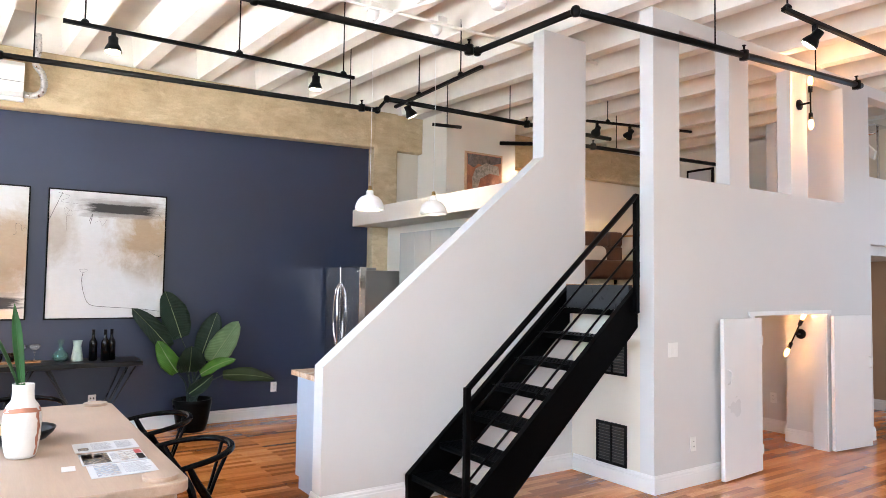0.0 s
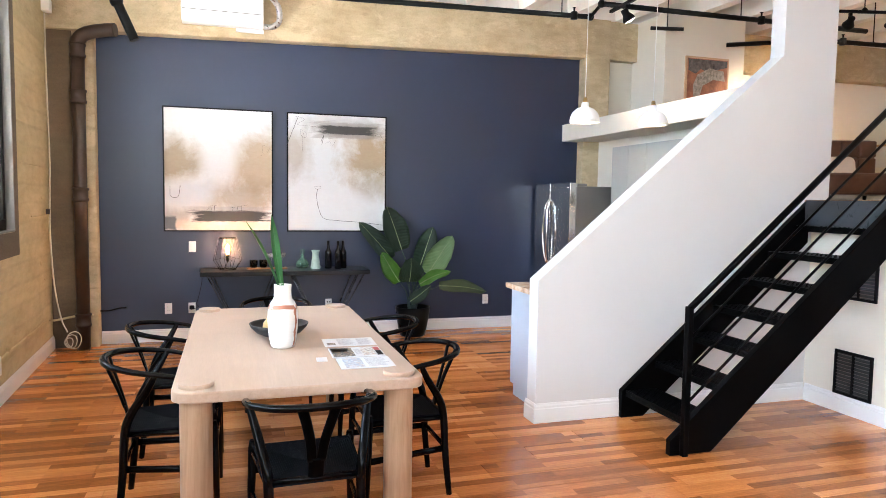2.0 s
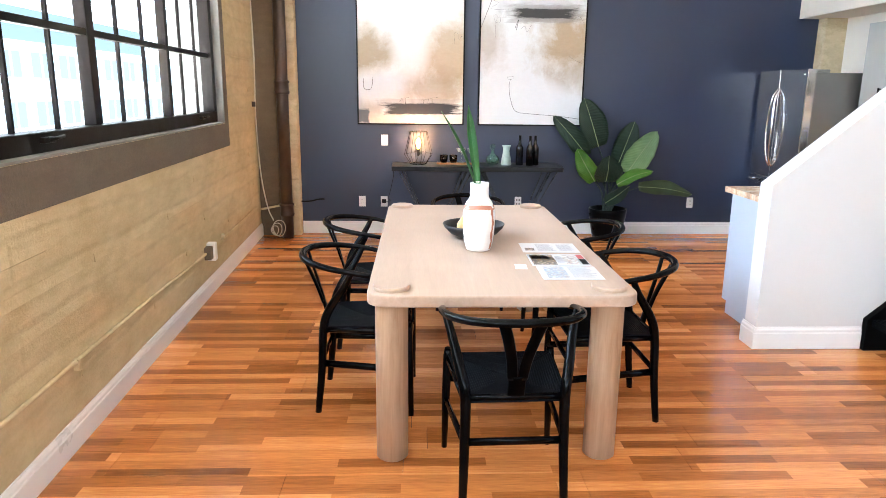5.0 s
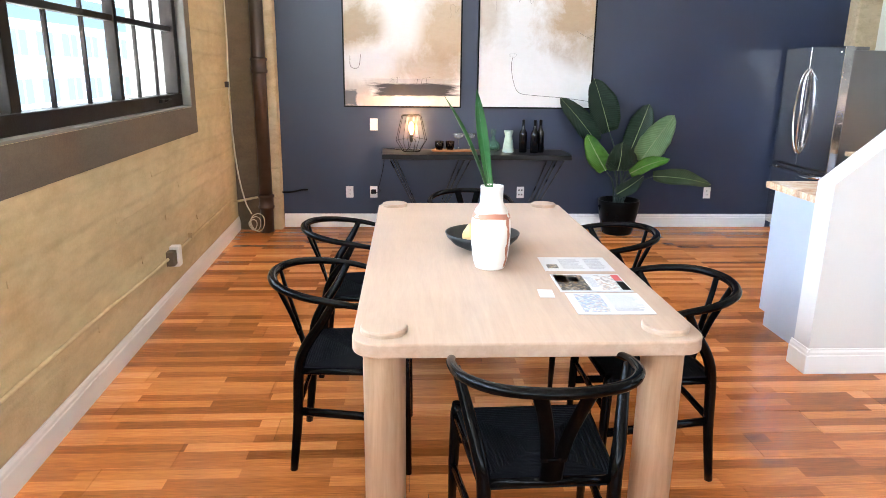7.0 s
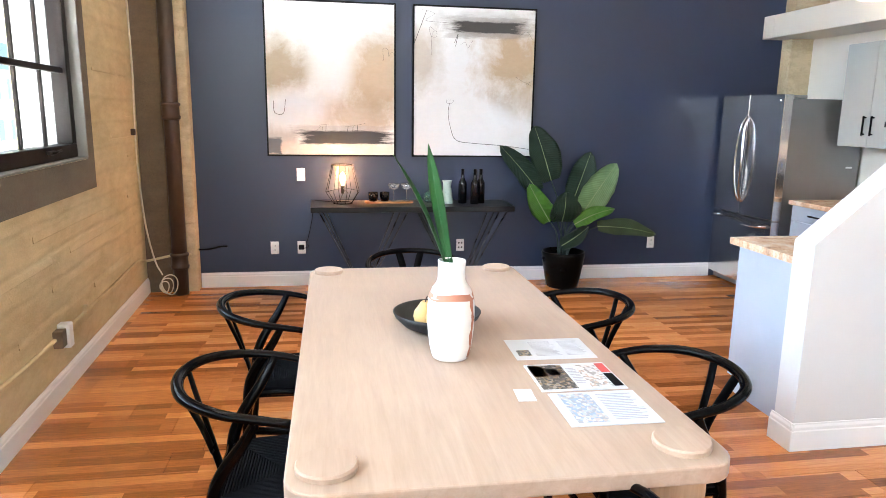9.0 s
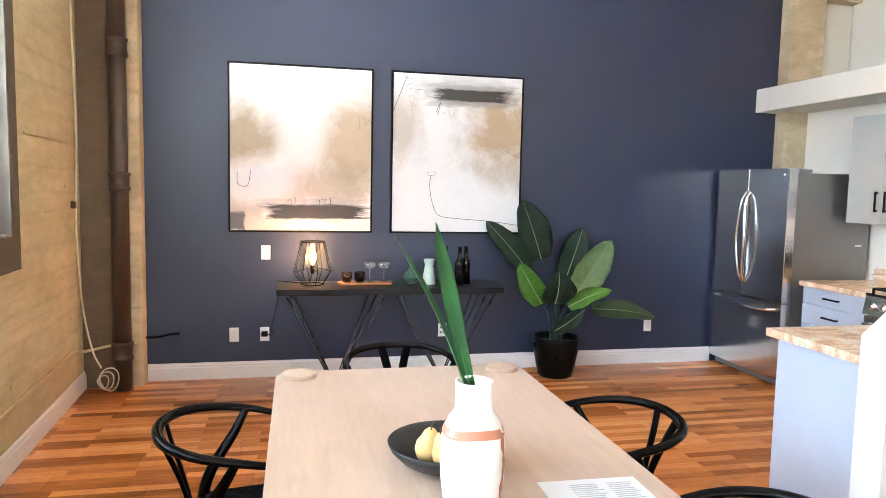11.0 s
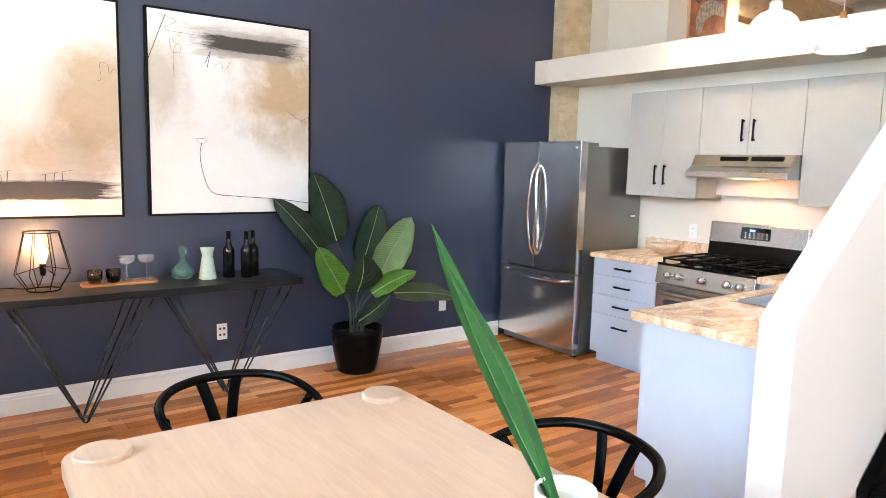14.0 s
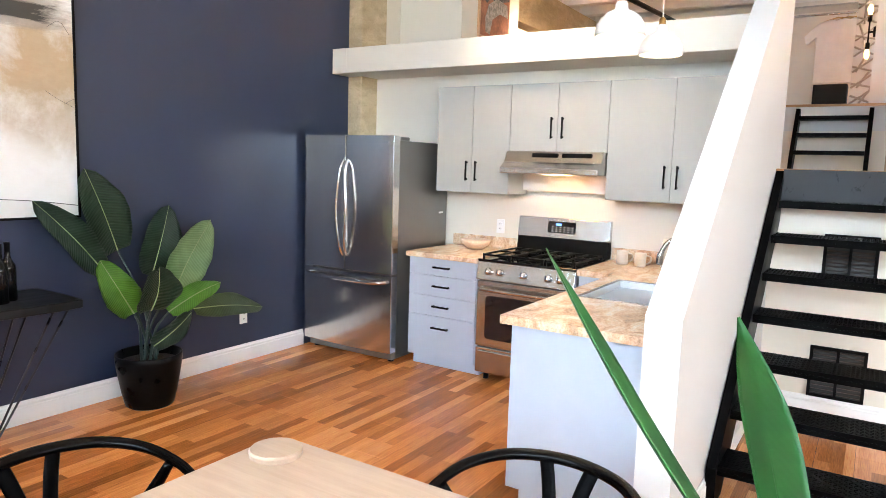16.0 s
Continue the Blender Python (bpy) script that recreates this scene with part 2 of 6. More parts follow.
M_IRON = plain("black_iron_pipe", (0.0025, 0.0024, 0.0024), 0.42, metal=0.0, vary=0.25, relief=0.12, spec=0.14)
M_BROWN_IRON = plain("brown_painted_iron", (0.042, 0.022, 0.014), 0.4, vary=0.25, scale=9, relief=0.15)
M_OAK = wood_mat("pale_oak", (0.335, 0.235, 0.170), (0.46, 0.345, 0.265), 0.40, "y")
M_OAK_LEG = wood_mat("pale_oak_leg", (0.30, 0.185, 0.105), (0.52, 0.375, 0.255), 0.45, "z")
M_BLACK_WOOD = plain("black_lacquered_wood", (0.0009, 0.0009, 0.0011), 0.11, vary=0.2, relief=0.02, spec=0.10)
M_GREY_CAB = plain("pale_grey_cabinet_paint", (0.355, 0.362, 0.338), 0.42, vary=0.02, relief=0.02)
M_BLUE_CAB = plain("pale_blue_grey_cabinet_paint", (0.40, 0.445, 0.52), 0.42, vary=0.02, relief=0.02)
M_GRANITE = granite_mat("beige_granite")
M_STEEL = steel_mat("brushed_stainless", (0.66, 0.65, 0.64), 0.17, "z")
M_STEEL_Y = steel_mat("brushed_stainless_band", (0.5, 0.49, 0.47), 0.26, "y")
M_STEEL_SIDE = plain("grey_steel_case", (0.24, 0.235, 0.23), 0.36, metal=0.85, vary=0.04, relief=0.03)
M_CHROME = plain("polished_metal", (0.72, 0.72, 0.72), 0.12, metal=1.0, vary=0.02, relief=0)
M_BLACK_GLASS = plain("black_glass", (0.006, 0.006, 0.007), 0.06, vary=0, relief=0)
M_MATTE_BLACK = plain("matte_black", (0.0022, 0.0022, 0.0025), 0.5, vary=0.15, relief=0.05, spec=0.12)
M_LOFT_FLOOR = wood_mat("loft_oak_edge", (0.32, 0.17, 0.07), (0.55, 0.33, 0.16), 0.35, "y")
M_WINDOW_STEEL = plain("brown_black_window_steel", (0.008, 0.0055, 0.0045), 0.4, vary=0.3, scale=8, relief=0.12, spec=0.1)
M_PANE = glass_mat("window_pane", (0.97, 0.99, 1.0), 0.0, 1.02)


# ---- mesh helpers ----


def box(bm, x0, x1, y0, y1, z0, z1, bevel=0.0, seg=2, m=None):
    g = bmesh.ops.create_cube(bm, size=1.0)
    vs = g["verts"]
    for v in vs:
        v.co = Vector(((x0 + x1) / 2 + v.co.x * (x1 - x0), (y0 + y1) / 2 + v.co.y * (y1 - y0), (z0 + z1) / 2 + v.co.z * (z1 - z0)))
        if m:
            v.co = m @ v.co
    if bevel:
        es = list({e for v in vs for e in v.link_edges})
        bmesh.ops.bevel(bm, geom=es, offset=bevel, segments=seg, profile=0.5, affect="EDGES")
    return bm


def prism(bm, poly, axis, a, b, bevel=0.0):
    """Extrudes a polygon of (u, v) pairs along an axis: 'x' takes (y, z), 'y' takes (x, z), 'z' takes (x, y)."""
    def at(u, v, w):
        return {"x": (w, u, v), "y": (u, w, v), "z": (u, v, w)}[axis]
    lo = [bm.verts.new(at(u, v, a)) for u, v in poly]
    hi = [bm.verts.new(at(u, v, b)) for u, v in poly]
    n = len(poly)
    fs = [bm.faces.new(lo[::-1]), bm.faces.new(hi)]
    for i in range(n):
        fs.append(bm.faces.new((lo[i], lo[(i + 1) % n], hi[(i + 1) % n], hi[i])))
    bmesh.ops.recalc_face_normals(bm, faces=fs)
    if bevel:
        bmesh.ops.bevel(bm, geom=list({e for f in fs for e in f.edges}), offset=bevel, segments=2, profile=0.5, affect="EDGES")
    return bm


def rounded(x0, x1, y0, y1, r, seg=6):
    pts = []
    for cx, cy, a0 in ((x1 - r, y1 - r, 0), (x0 + r, y1 - r, 90), (x0 + r, y0 + r, 180), (x1 - r, y0 + r, 270)):
        for k in range(seg + 1):
            a = radians(a0 + 90 * k / seg)
            pts.append((cx + r * math.cos(a), cy + r * math.sin(a)))
    return pts


def tube(bm, pts, radii, seg=10, closed=False, flat=1.0, caps=True):
    """Sweeps a circle (or an ellipse, flattened by flat) along points."""
    pts = [Vector(p) for p in pts]
    n = len(pts)
    rs = radii if isinstance(radii, (list, tuple)) else [radii] * n
    rings, ref = [], None
    for i, p in enumerate(pts):
        d = (pts[(i + 1) % n] - pts[i - 1]) if closed else (pts[min(i + 1, n - 1)] - pts[max(i - 1, 0)])
        d.normalize()
        if ref is None:
            ref = Vector((0, 0, 1)) if abs(d.z) < 0.9 else Vector((0, 1, 0))
        s = d.cross(ref).normalized()
        u = s.cross(d).normalized()
        ref = u
        rings.append([bm.verts.new(p + rs[i] * (s * math.cos(2 * math.pi * k / seg) + u * flat * math.sin(2 * math.pi * k / seg))) for k in range(seg)])
    fs = []
    for i in range(n if closed else n - 1):
        a, b = rings[i], rings[(i + 1) % n]
        for k in range(seg):
            f = bm.faces.new((a[k], a[(k + 1) % seg], b[(k + 1) % seg], b[k]))
            f.smooth = True
            fs.append(f)
    if caps and not closed:
        fs.append(bm.faces.new(rings[0][::-1]))
        fs.append(bm.faces.new(rings[-1]))
    bmesh.ops.recalc_face_normals(bm, faces=fs)
    return bm


def curve(pts, n=8):
    """Points along a smooth line through the given ones."""
    P = [Vector(p) for p in pts]
    P = [2 * P[0] - P[1], *P, 2 * P[-1] - P[-2]]
    out = []
    for i in range(1, len(P) - 2):
        for k in range(n):
            t = k / n
            a, b, c, d = P[i - 1], P[i], P[i + 1], P[i + 2]
            out.append(0.5 * (2 * b + (c - a) * t + (2 * a - 5 * b + 4 * c - d) * t * t + (3 * b - a - 3 * c + d) * t ** 3))
    out.append(P[-2])
    return out


def lathe(bm, profile, seg=28, at=(0, 0, 0), smooth=True):
    """Turns (radius, height) pairs about z; ends on the axis where the radius is 0."""
    o = Vector(at)
    rings = []
    for r, z in profile:
        if r < 1e-5:
            rings.append([bm.verts.new(o + Vector((0, 0, z)))])
        else:
            rings.append([bm.verts.new(o + Vector((r * math.cos(2 * math.pi * k / seg), r * math.sin(2 * math.pi * k / seg), z))) for k in range(seg)])
    fs = []
    for a, b in zip(rings, rings[1:]):
        for k in range(seg):
            k2 = (k + 1) % seg
            q = [a[k % len(a)], a[k2 % len(a)], b[k2 % len(b)], b[k % len(b)]]
            q = [v for i, v in enumerate(q) if v not in q[:i]]
            if len(q) > 2:
                f = bm.faces.new(q)
                f.smooth = smooth
                fs.append(f)
    bmesh.ops.recalc_face_normals(bm, faces=fs)
    return bm


def mesh_of(bm, material, name):
    me = bpy.data.meshes.new(name)
    bm.to_mesh(me)
    bm.free()
    me.materials.append(material)
    return me


def part(name, bm, material, parent=None, label=""):
    ob = new(name, mesh_of(bm, material, name))
    if parent:
        ob.parent = parent
    if label:
        tagged(ob, label)
    return ob


def thing(name, label, category, at=(0, 0, 0), turn=0, group=""):
    ob = new(name)
    ob.matrix_world = pose(*at, 0, 0, turn)
    return tagged(ob, label, category, group)


def setting(name, bm, material, label, category):
    return tagged(part(name, bm, material), label, category, "", "structure")


B = bmesh.new


def boxed(*a, **k):
    return box(B(), *a, **k)

# ---- the large structure ----
CEIL, SLAB = 3.86, 4.24
NAVY_Y, RIGHT_Y, KIT_X, STAIR_Y = 8.10, 3.70, 4.56, 4.584

bm = boxed(-2.2, 12.2, -4.9, 8.4, -0.25, -0.012)
floor = setting("floor", bm, M_SUB, "warm red-brown laminate plank floor with a satin sheen", "floor")

# board-ribbed ceiling: slab with deep whitewashed ribs
bm = boxed(-2.2, 12.2, -4.9, 8.4, SLAB, SLAB + 0.25)
LEAN_X = -0.07
for k in range(-4, 20):
    xn = 0.84 + 0.665 * k
    pts = []
    for y in (-4.8, 8.1):
        xc = xn + (y - 8.0) * LEAN_X
        pts.append([bm.verts.new((xc + dx, y, z)) for dx, z in ((-0.10, SLAB + 0.01), (-0.07, CEIL), (0.07, CEIL), (0.10, SLAB + 0.01))])
    a, b = pts
    for i in range(3):
        bm.faces.new((a[i], b[i], b[i + 1], a[i + 1]))
    bm.faces.new(a)
    bm.faces.new(b[::-1])
bmesh.ops.recalc_face_normals(bm, faces=bm.faces[:])
setting("ceiling", bm, M_CEIL, "whitewashed concrete ceiling with deep parallel ribs", "ceiling")

setting("wall_north_top", boxed(-2.1, 11.99, 7.985, 8.35, CEIL - 0.002, SLAB + 0.002), M_CEIL, "whitewashed infill above the beam", "wall")
setting("wall_north", boxed(-2.1, 4.34, NAVY_Y, 8.35, -0.1, CEIL - 0.003), M_NAVY, "dark navy painted feature wall", "wall")
setting("wall_north_loft", boxed(4.341, 12.0, 8.104, 8.35, -0.1, CEIL - 0.003), M_WHITE_WARM, "white painted rear wall of the loft", "wall")
# the east opening is an unseen addition behind its fill lamp
bm = boxed(12.0, 12.2, -4.9, 8.35, -0.1, 1.1)
box(bm, 12.0, 12.2, -4.9, 8.35, 3.65, SLAB)
box(bm, 12.0, 12.2, -4.9, -0.2, 1.1, 3.65)
box(bm, 12.0, 12.2, 3.4, 8.35, 1.1, 3.65)
setting("wall_east", bm, M_WHITE, "white painted end wall with an unseen, added window opening", "wall")

# west wall, turned a little: built in its own frame, x across, y along
WEST = pose(-1.405, 3.1, 0, 0, 0, 2.43)
U0, U1 = -2.55, 3.452          # the window's opening along the wall
SILL, HEAD = 1.265, 3.45


def west(bm, x0, x1, u0, u1, z0, z1, bevel=0.0):
    return box(bm, x0, x1, u0, u1, z0, z1, bevel)


def put(ob):
    ob.matrix_world = WEST
    return ob


# the rear gap, out of view, is an opening added for light
bm = B()
for u0, u1, z0, z1 in ((-8.2, 5.2, -0.1, SILL), (-8.2, 5.2, HEAD, SLAB), (-8.2, -6.9, SILL, HEAD), (-3.4, U0, SILL, HEAD), (U1, 5.2, SILL, HEAD)):
    west(bm, -0.42, -0.016, u0, u1, z0, z1)
put(setting("wall_west", bm, M_CONC, "board-marked tan concrete wall under the window", "wall"))
# raised lines of the shuttering boards
bm = B()
rng = random.Random(4)
for i in range(11):
    z = 0.28 + 0.155 * i
    u = -0.4
    while u < 4.6:
        length = rng.uniform(0.5, 1.5)
        if (z < 1.0 or u > 3.6) and rng.random() < 0.8:
            d = rng.uniform(0.003, 0.008)
            prism(bm, [(-0.0165, z + 0.05), (-0.0165, z), (-0.016 + d, z + 0.004), (-0.016 + d * 0.6, z + 0.02)], "y", u, min(u + length, 4.62))
        u += length + rng.uniform(0.05, 0.5)
put(setting("board_marks", bm, M_CONC, "raised shuttering marks on the concrete wall", "wall relief"))
# brown band round the opening
bm = B()
west(bm, -0.0155, -0.010, U0 - 0.3, U1 + 0.12, SILL - 0.195, SILL - 0.002)
west(bm, -0.0155, -0.010, U1 + 0.002, U1 + 0.12, SILL - 0.002, HEAD + 0.1)
put(setting("window_surround", bm, M_BAND, "brown painted band round the window opening", "window surround"))
bm = B()
west(bm, -0.40, -0.012, U0, U1, SILL - 0.001, SILL + 0.012, 0.003)
west(bm, -0.40, -0.012, U1 - 0.012, U1 + 0.001, SILL + 0.012, HEAD)
west(bm, -0.40, -0.012, U0, U1 - 0.012, HEAD - 0.012, HEAD + 0.001)
put(setting("window_reveal", bm, M_REVEAL, "grey plastered reveal and sill of the window", "window reveal"))

win = tagged(new("window_1"), "black steel factory window with many narrow panes", "window", "", "structure")
put(win)
XW = -0.115                      # the plane of the sashes
Z1, Z2, Z3 = 1.808, 2.338, 2.87
ZB = 1.362
bars_thick = [U0 + 0.04, -1.21, -0.055, 1.105, 2.30, U1 - 0.06]
bm = B()
west(bm, XW - 0.05, XW + 0.045, U0, U1, SILL + 0.012, ZB, 0.006)
west(bm, XW - 0.05, XW + 0.045, U0, U1, HEAD - 0.07, HEAD - 0.012, 0.006)
west(bm, XW - 0.05, XW + 0.045, U1 - 0.082, U1 - 0.012, ZB, HEAD - 0.07, 0.006)
west(bm, XW - 0.05, XW + 0.045, U0, U0 + 0.075, ZB, HEAD - 0.07, 0.006)
part("window_frame", bm, M_WINDOW_STEEL, win)
for u in bars_thick[1:-1]:
    w = 0.042 if u in (-1.21, 1.105) else 0.024
    part("mullion", west(B(), XW - 0.03, XW + 0.03, u - w, u + w, ZB, HEAD - 0.07, 0.005), M_WINDOW_STEEL, win)
for z in (Z1, Z2, Z3):
    for ua, ub in zip(bars_thick, bars_thick[1:]):
        part("transom", west(B(), XW - 0.02, XW + 0.025, ua + 0.03, ub - 0.03, z - 0.017, z + 0.017, 0.004), M_WINDOW_STEEL, win)
levels = [ZB, Z1, Z2, Z3, HEAD - 0.07]
for ua, ub in zip(bars_thick, bars_thick[1:]):
    for k in (1, 2):
        u = ua + (ub - ua) * k / 3
        part("glazing_bar", west(B(), XW - 0.010, XW + 0.012, u - 0.0085, u + 0.0085, ZB, HEAD - 0.07, 0.003), M_WINDOW_STEEL, win)
    for k in range(3):
        for za, zb in zip(levels, levels[1:]):
            p = part("pane", west(B(), XW - 0.004, XW, ua + (ub - ua) * k / 3 + 0.008, ua + (ub - ua) * (k + 1) / 3 - 0.008, za + 0.012, zb - 0.012), M_PANE, win)
            p.visible_shadow = False
# opening sashes: heavier bottom rails with a catch
for u in (0.5, 2.93):
    b2 = B()
    west(b2, XW + 0.045, XW + 0.07, u - 0.05, u + 0.05, ZB - 0.045, ZB - 0.02, 0.004)
    tube(b2, [(XW + 0.06, u - 0.02, ZB - 0.03), (XW + 0.078, u, ZB - 0.03), (XW + 0.082, u + 0.09, ZB - 0.022)], 0.008, 8)
    part("window_catch", b2, M_WINDOW_STEEL, win)

# unseen south wall; its three wide openings behind the walker are added for light
bm = B()
box(bm, -2.1, 12, -4.9, -4.65, -0.1, 1.1)
box(bm, -2.1, 12, -4.9, -4.65, 3.5, SLAB)
for x0, x1 in ((-2.1, -0.6), (2.0, 2.3), (4.8, 5.1), (7.6, 12)):
    box(bm, x0, x1, -4.9, -4.65, 1.1, 3.5)
setting("wall_south", bm, M_CONC_BEAM, "concrete wall with wide window openings, unseen and added for light", "wall")

# beam above the navy wall and the post beside the kitchen
bm = prism(B(), [(-1.75, 3.20), (4.335, 3.368), (4.335, CEIL - 0.004), (-1.75, CEIL - 0.004)], "y", 7.93, 8.099, 0.012)
setting("beam_north", bm, M_CONC_BEAM, "rough tan concrete beam above the navy wall", "beam")
bm = boxed(4.693, 5.10, 7.98, 8.10, 3.375, CEIL - 0.004, 0.012)
setting("beam_end", bm, M_CONC_BEAM, "rough tan concrete beam end", "beam")
bm = boxed(4.336, 4.69, 7.95, 8.12, -0.05, CEIL - 0.002, 0.012)
setting("post_north", bm, M_CONC_BEAM, "rough tan concrete post", "post")
bm = boxed(-1.80, -1.205, 7.965, 8.12, -0.05, 3.208, 0.012)
setting("post_corner", bm, M_CONC_BEAM, "narrow tan concrete corner post", "post")
# brown painted strip whose colour also carries the shade of the corner
setting("corner_strip", boxed(-1.66, -1.40, 7.957, 7.9645, 0.0, 3.2, 0.003), M_STRIP, "brown painted concrete strip beside the drain pipe, corner shade painted in", "wall strip")
bm = boxed(6.26, 11.9, 7.9, 8.10, 3.36, CEIL - 0.004, 0.012)
setting("beam_loft", bm, M_CONC_BEAM, "rough concrete beam at the back of the loft", "beam")

# stair wall with its sloping top, and the tall pier it rises into
bm = prism(B(), [(2.165, 0), (4.715, 0), (4.715, CEIL), (4.20, CEIL), (4.20, 2.73), (2.165, 1.02)], "y", STAIR_Y, 4.726)
setting("stair_wall", bm, M_WHITE, "white painted wall with a sloping top beside the stair", "wall")
# wall between the kitchen and the storage under the landing
bm = boxed(KIT_X, 4.70, 3.835, 8.10, -0.05, 1.40)
box(bm, KIT_X, 4.70, 4.727, 8.10, 1.40, 2.335)
setting("wall_kitchen", bm, M_WHITE_WARM, "white painted kitchen wall below the loft", "wall")
bm = boxed(4.12, 4.72, 4.73, 7.945, 2.336, 2.545, 0.006)
box(bm, 4.12, 4.335, 7.945, 8.098, 2.336, 2.545)
setting("ledge", bm, M_WHITE_WARM, "deep white painted ledge above the kitchen", "ledge")

# right-hand wall with its pillars
bm = B()
T = 0.135
box(bm, KIT_X, 5.93, RIGHT_Y, RIGHT_Y + T, -0.05, 2.51)
box(bm, 5.93, 7.20, RIGHT_Y, RIGHT_Y + T, 1.36, 2.51)
box(bm, 7.20, 8.19, RIGHT_Y, RIGHT_Y + T, -0.05, 2.51)
for x0, x1 in ((KIT_X, 4.888), (5.586, 5.887), (6.594, 6.897), (7.625, 8.19)):
    box(bm, x0, x1, RIGHT_Y, RIGHT_Y + T, 2.51, 3.735)
box(bm, KIT_X, 8.19, RIGHT_Y, RIGHT_Y + T, 3.735, CEIL)
bmesh.ops.remove_doubles(bm, verts=bm.verts[:], dist=0.0005)
setting("wall_right", bm, M_WHITE, "white painted wall with tall openings between pillars", "wall")
setting("wall_far_right", boxed(9.0, 12, 5.2, 5.35, -0.05, SLAB), M_WHITE, "white painted wall of a farther room", "wall")
bm = boxed(8.191, 9.6, RIGHT_Y, RIGHT_Y + T, 2.107, 2.85)
box(bm, 8.191, 9.6, RIGHT_Y, RIGHT_Y + T, 3.735, CEIL)
setting("wall_hall", bm, M_WHITE, "white wall above a dim doorway", "wall")
setting("wall_hall_end", boxed(10.25, 10.35, 3.84, 8.1, -0.05, 1.998), M_HALL, "wall at the end of the hall, tan from painted-in amber light", "wall")

# landing and loft floors
bm = boxed(4.48, 6.8, 3.836, 8.10, 1.40, 1.60)
setting("landing", bm, M_WHITE, "raised landing floor over the storage space", "landing")
bm = boxed(4.47, 6.8, 3.84, 4.58, 1.601, 1.622, 0.003)
box(bm, 4.72, 6.8, 4.58, 8.09, 1.601, 1.622, 0.003)
setting("landing_boards", bm, M_LOFT_FLOOR, "honey oak floorboards of the landing", "floor")
bm = boxed(6.801, 12, 3.836, 8.10, 2.0, 2.222)
setting("loft_floor", bm, M_WHITE, "upper loft floor with a white edge", "loft floor")
setting("loft_boards", boxed(6.785, 12, 3.84, 8.09, 2.223, 2.245, 0.003), M_LOFT_FLOOR, "honey oak floorboards of the loft", "floor")
setting("loft_partition", boxed(7.72, 7.82, 3.84, 4.17, 2.246, CEIL), M_WHITE, "short white partition in the loft", "wall")
bm = boxed(5.10, 6.255, 7.40, 8.10, 1.623, CEIL)
setting("loft_chase", bm, M_WHITE_WARM, "white boxed-out wall holding a framed picture", "wall")
setting("loft_riser", boxed(6.803, 6.88, 3.98, 8.09, 1.623, 1.999), M_WHITE_WARM, "white panel closing the step up to the loft", "wall")
# storage space under the landing
setting("storage_wall", boxed(7.64, 7.74, 4.161, 5.7, -0.05, 1.40), M_WHITE, "white inner wall of the storage space", "wall")
setting("storage_back", boxed(4.70, 9.0, 5.7, 5.8, -0.05, 1.40), M_WHITE, "white back wall of the storage space", "wall")
setting("storage_pier", boxed(7.30, 7.74, 3.84, 4.16, -0.05, 1.40), M_WHITE, "white pier in the storage space", "wall")


def skirting(name, m, length, h=0.135, label="white moulded baseboard"):
    """A moulded baseboard along local x from 0, its face towards -y."""
    prof = [(0, 0), (-0.016, 0), (-0.016, h * 0.72), (-0.012, h * 0.76), (-0.012, h * 0.86), (-0.006, h * 0.94), (-0.005, h), (0, h)]
    ob = setting(name, prism(B(), prof, "x", 0, length), M_TRIM, label, "baseboard")
    ob.matrix_world = m
    return ob


skirting("baseboard_north", pose(-1.20, NAVY_Y - 0.001, 0), 4.97)
skirting("baseboard_west", WEST @ pose(-0.0155, -5.0, 0, 0, 0, 90), 10.0)
skirting("baseboard_stair_wall", pose(2.15, STAIR_Y - 0.001, 0), 2.40, 0.14)
skirting("baseboard_stair_wall_end", pose(2.164, 4.741, 0, 0, 0, -90), 0.172, 0.14)
skirting("baseboard_under_stair", pose(KIT_X - 0.001, STAIR_Y - 0.02, 0, 0, 0, -90), 0.88, 0.14)
skirting("baseboard_right", pose(KIT_X - 0.016, RIGHT_Y - 0.001, 0), 1.36, 0.14)
skirting("baseboard_right_far", pose(7.27, RIGHT_Y - 0.001, 0), 0.93, 0.14)
skirting("baseboard_storage", pose(7.639, 5.69, 0, 0, 0, -90), 1.51, 0.14)
skirting("baseboard_storage_pier", pose(7.299, 4.175, 0, 0, 0, -90), 0.335, 0.14)
skirting("baseboard_hall", pose(10.249, 8.0, 0, 0, 0, -90), 4.1, 0.14)
skirting("baseboard_storage_back", pose(4.72, 5.699, 0), 2.9, 0.14)

# building across the street; its emission stands in for sunlit, overexposed walls and panes
M_FACADE = plain("glowing_facade", (0.05, 0.05, 0.05), 0.9, emit=((0.86, 0.95, 1.0), 1.5), relief=0)
M_FACADE_WIN = plain("glowing_far_window", (0.03, 0.03, 0.03), 0.9, emit=((0.58, 0.76, 0.92), 1.08), relief=0)
M_FACADE_DARK = plain("glowing_roof_storey", (0.03, 0.03, 0.03), 0.9, emit=((0.50, 0.68, 0.86), 0.95), relief=0)
far = tagged(new("apartment_building"), "pale office building across the street, glowing in place of daylight", "building", "", "structure")
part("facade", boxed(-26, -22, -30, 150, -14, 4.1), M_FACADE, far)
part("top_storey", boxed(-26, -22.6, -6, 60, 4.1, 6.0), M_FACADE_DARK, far)
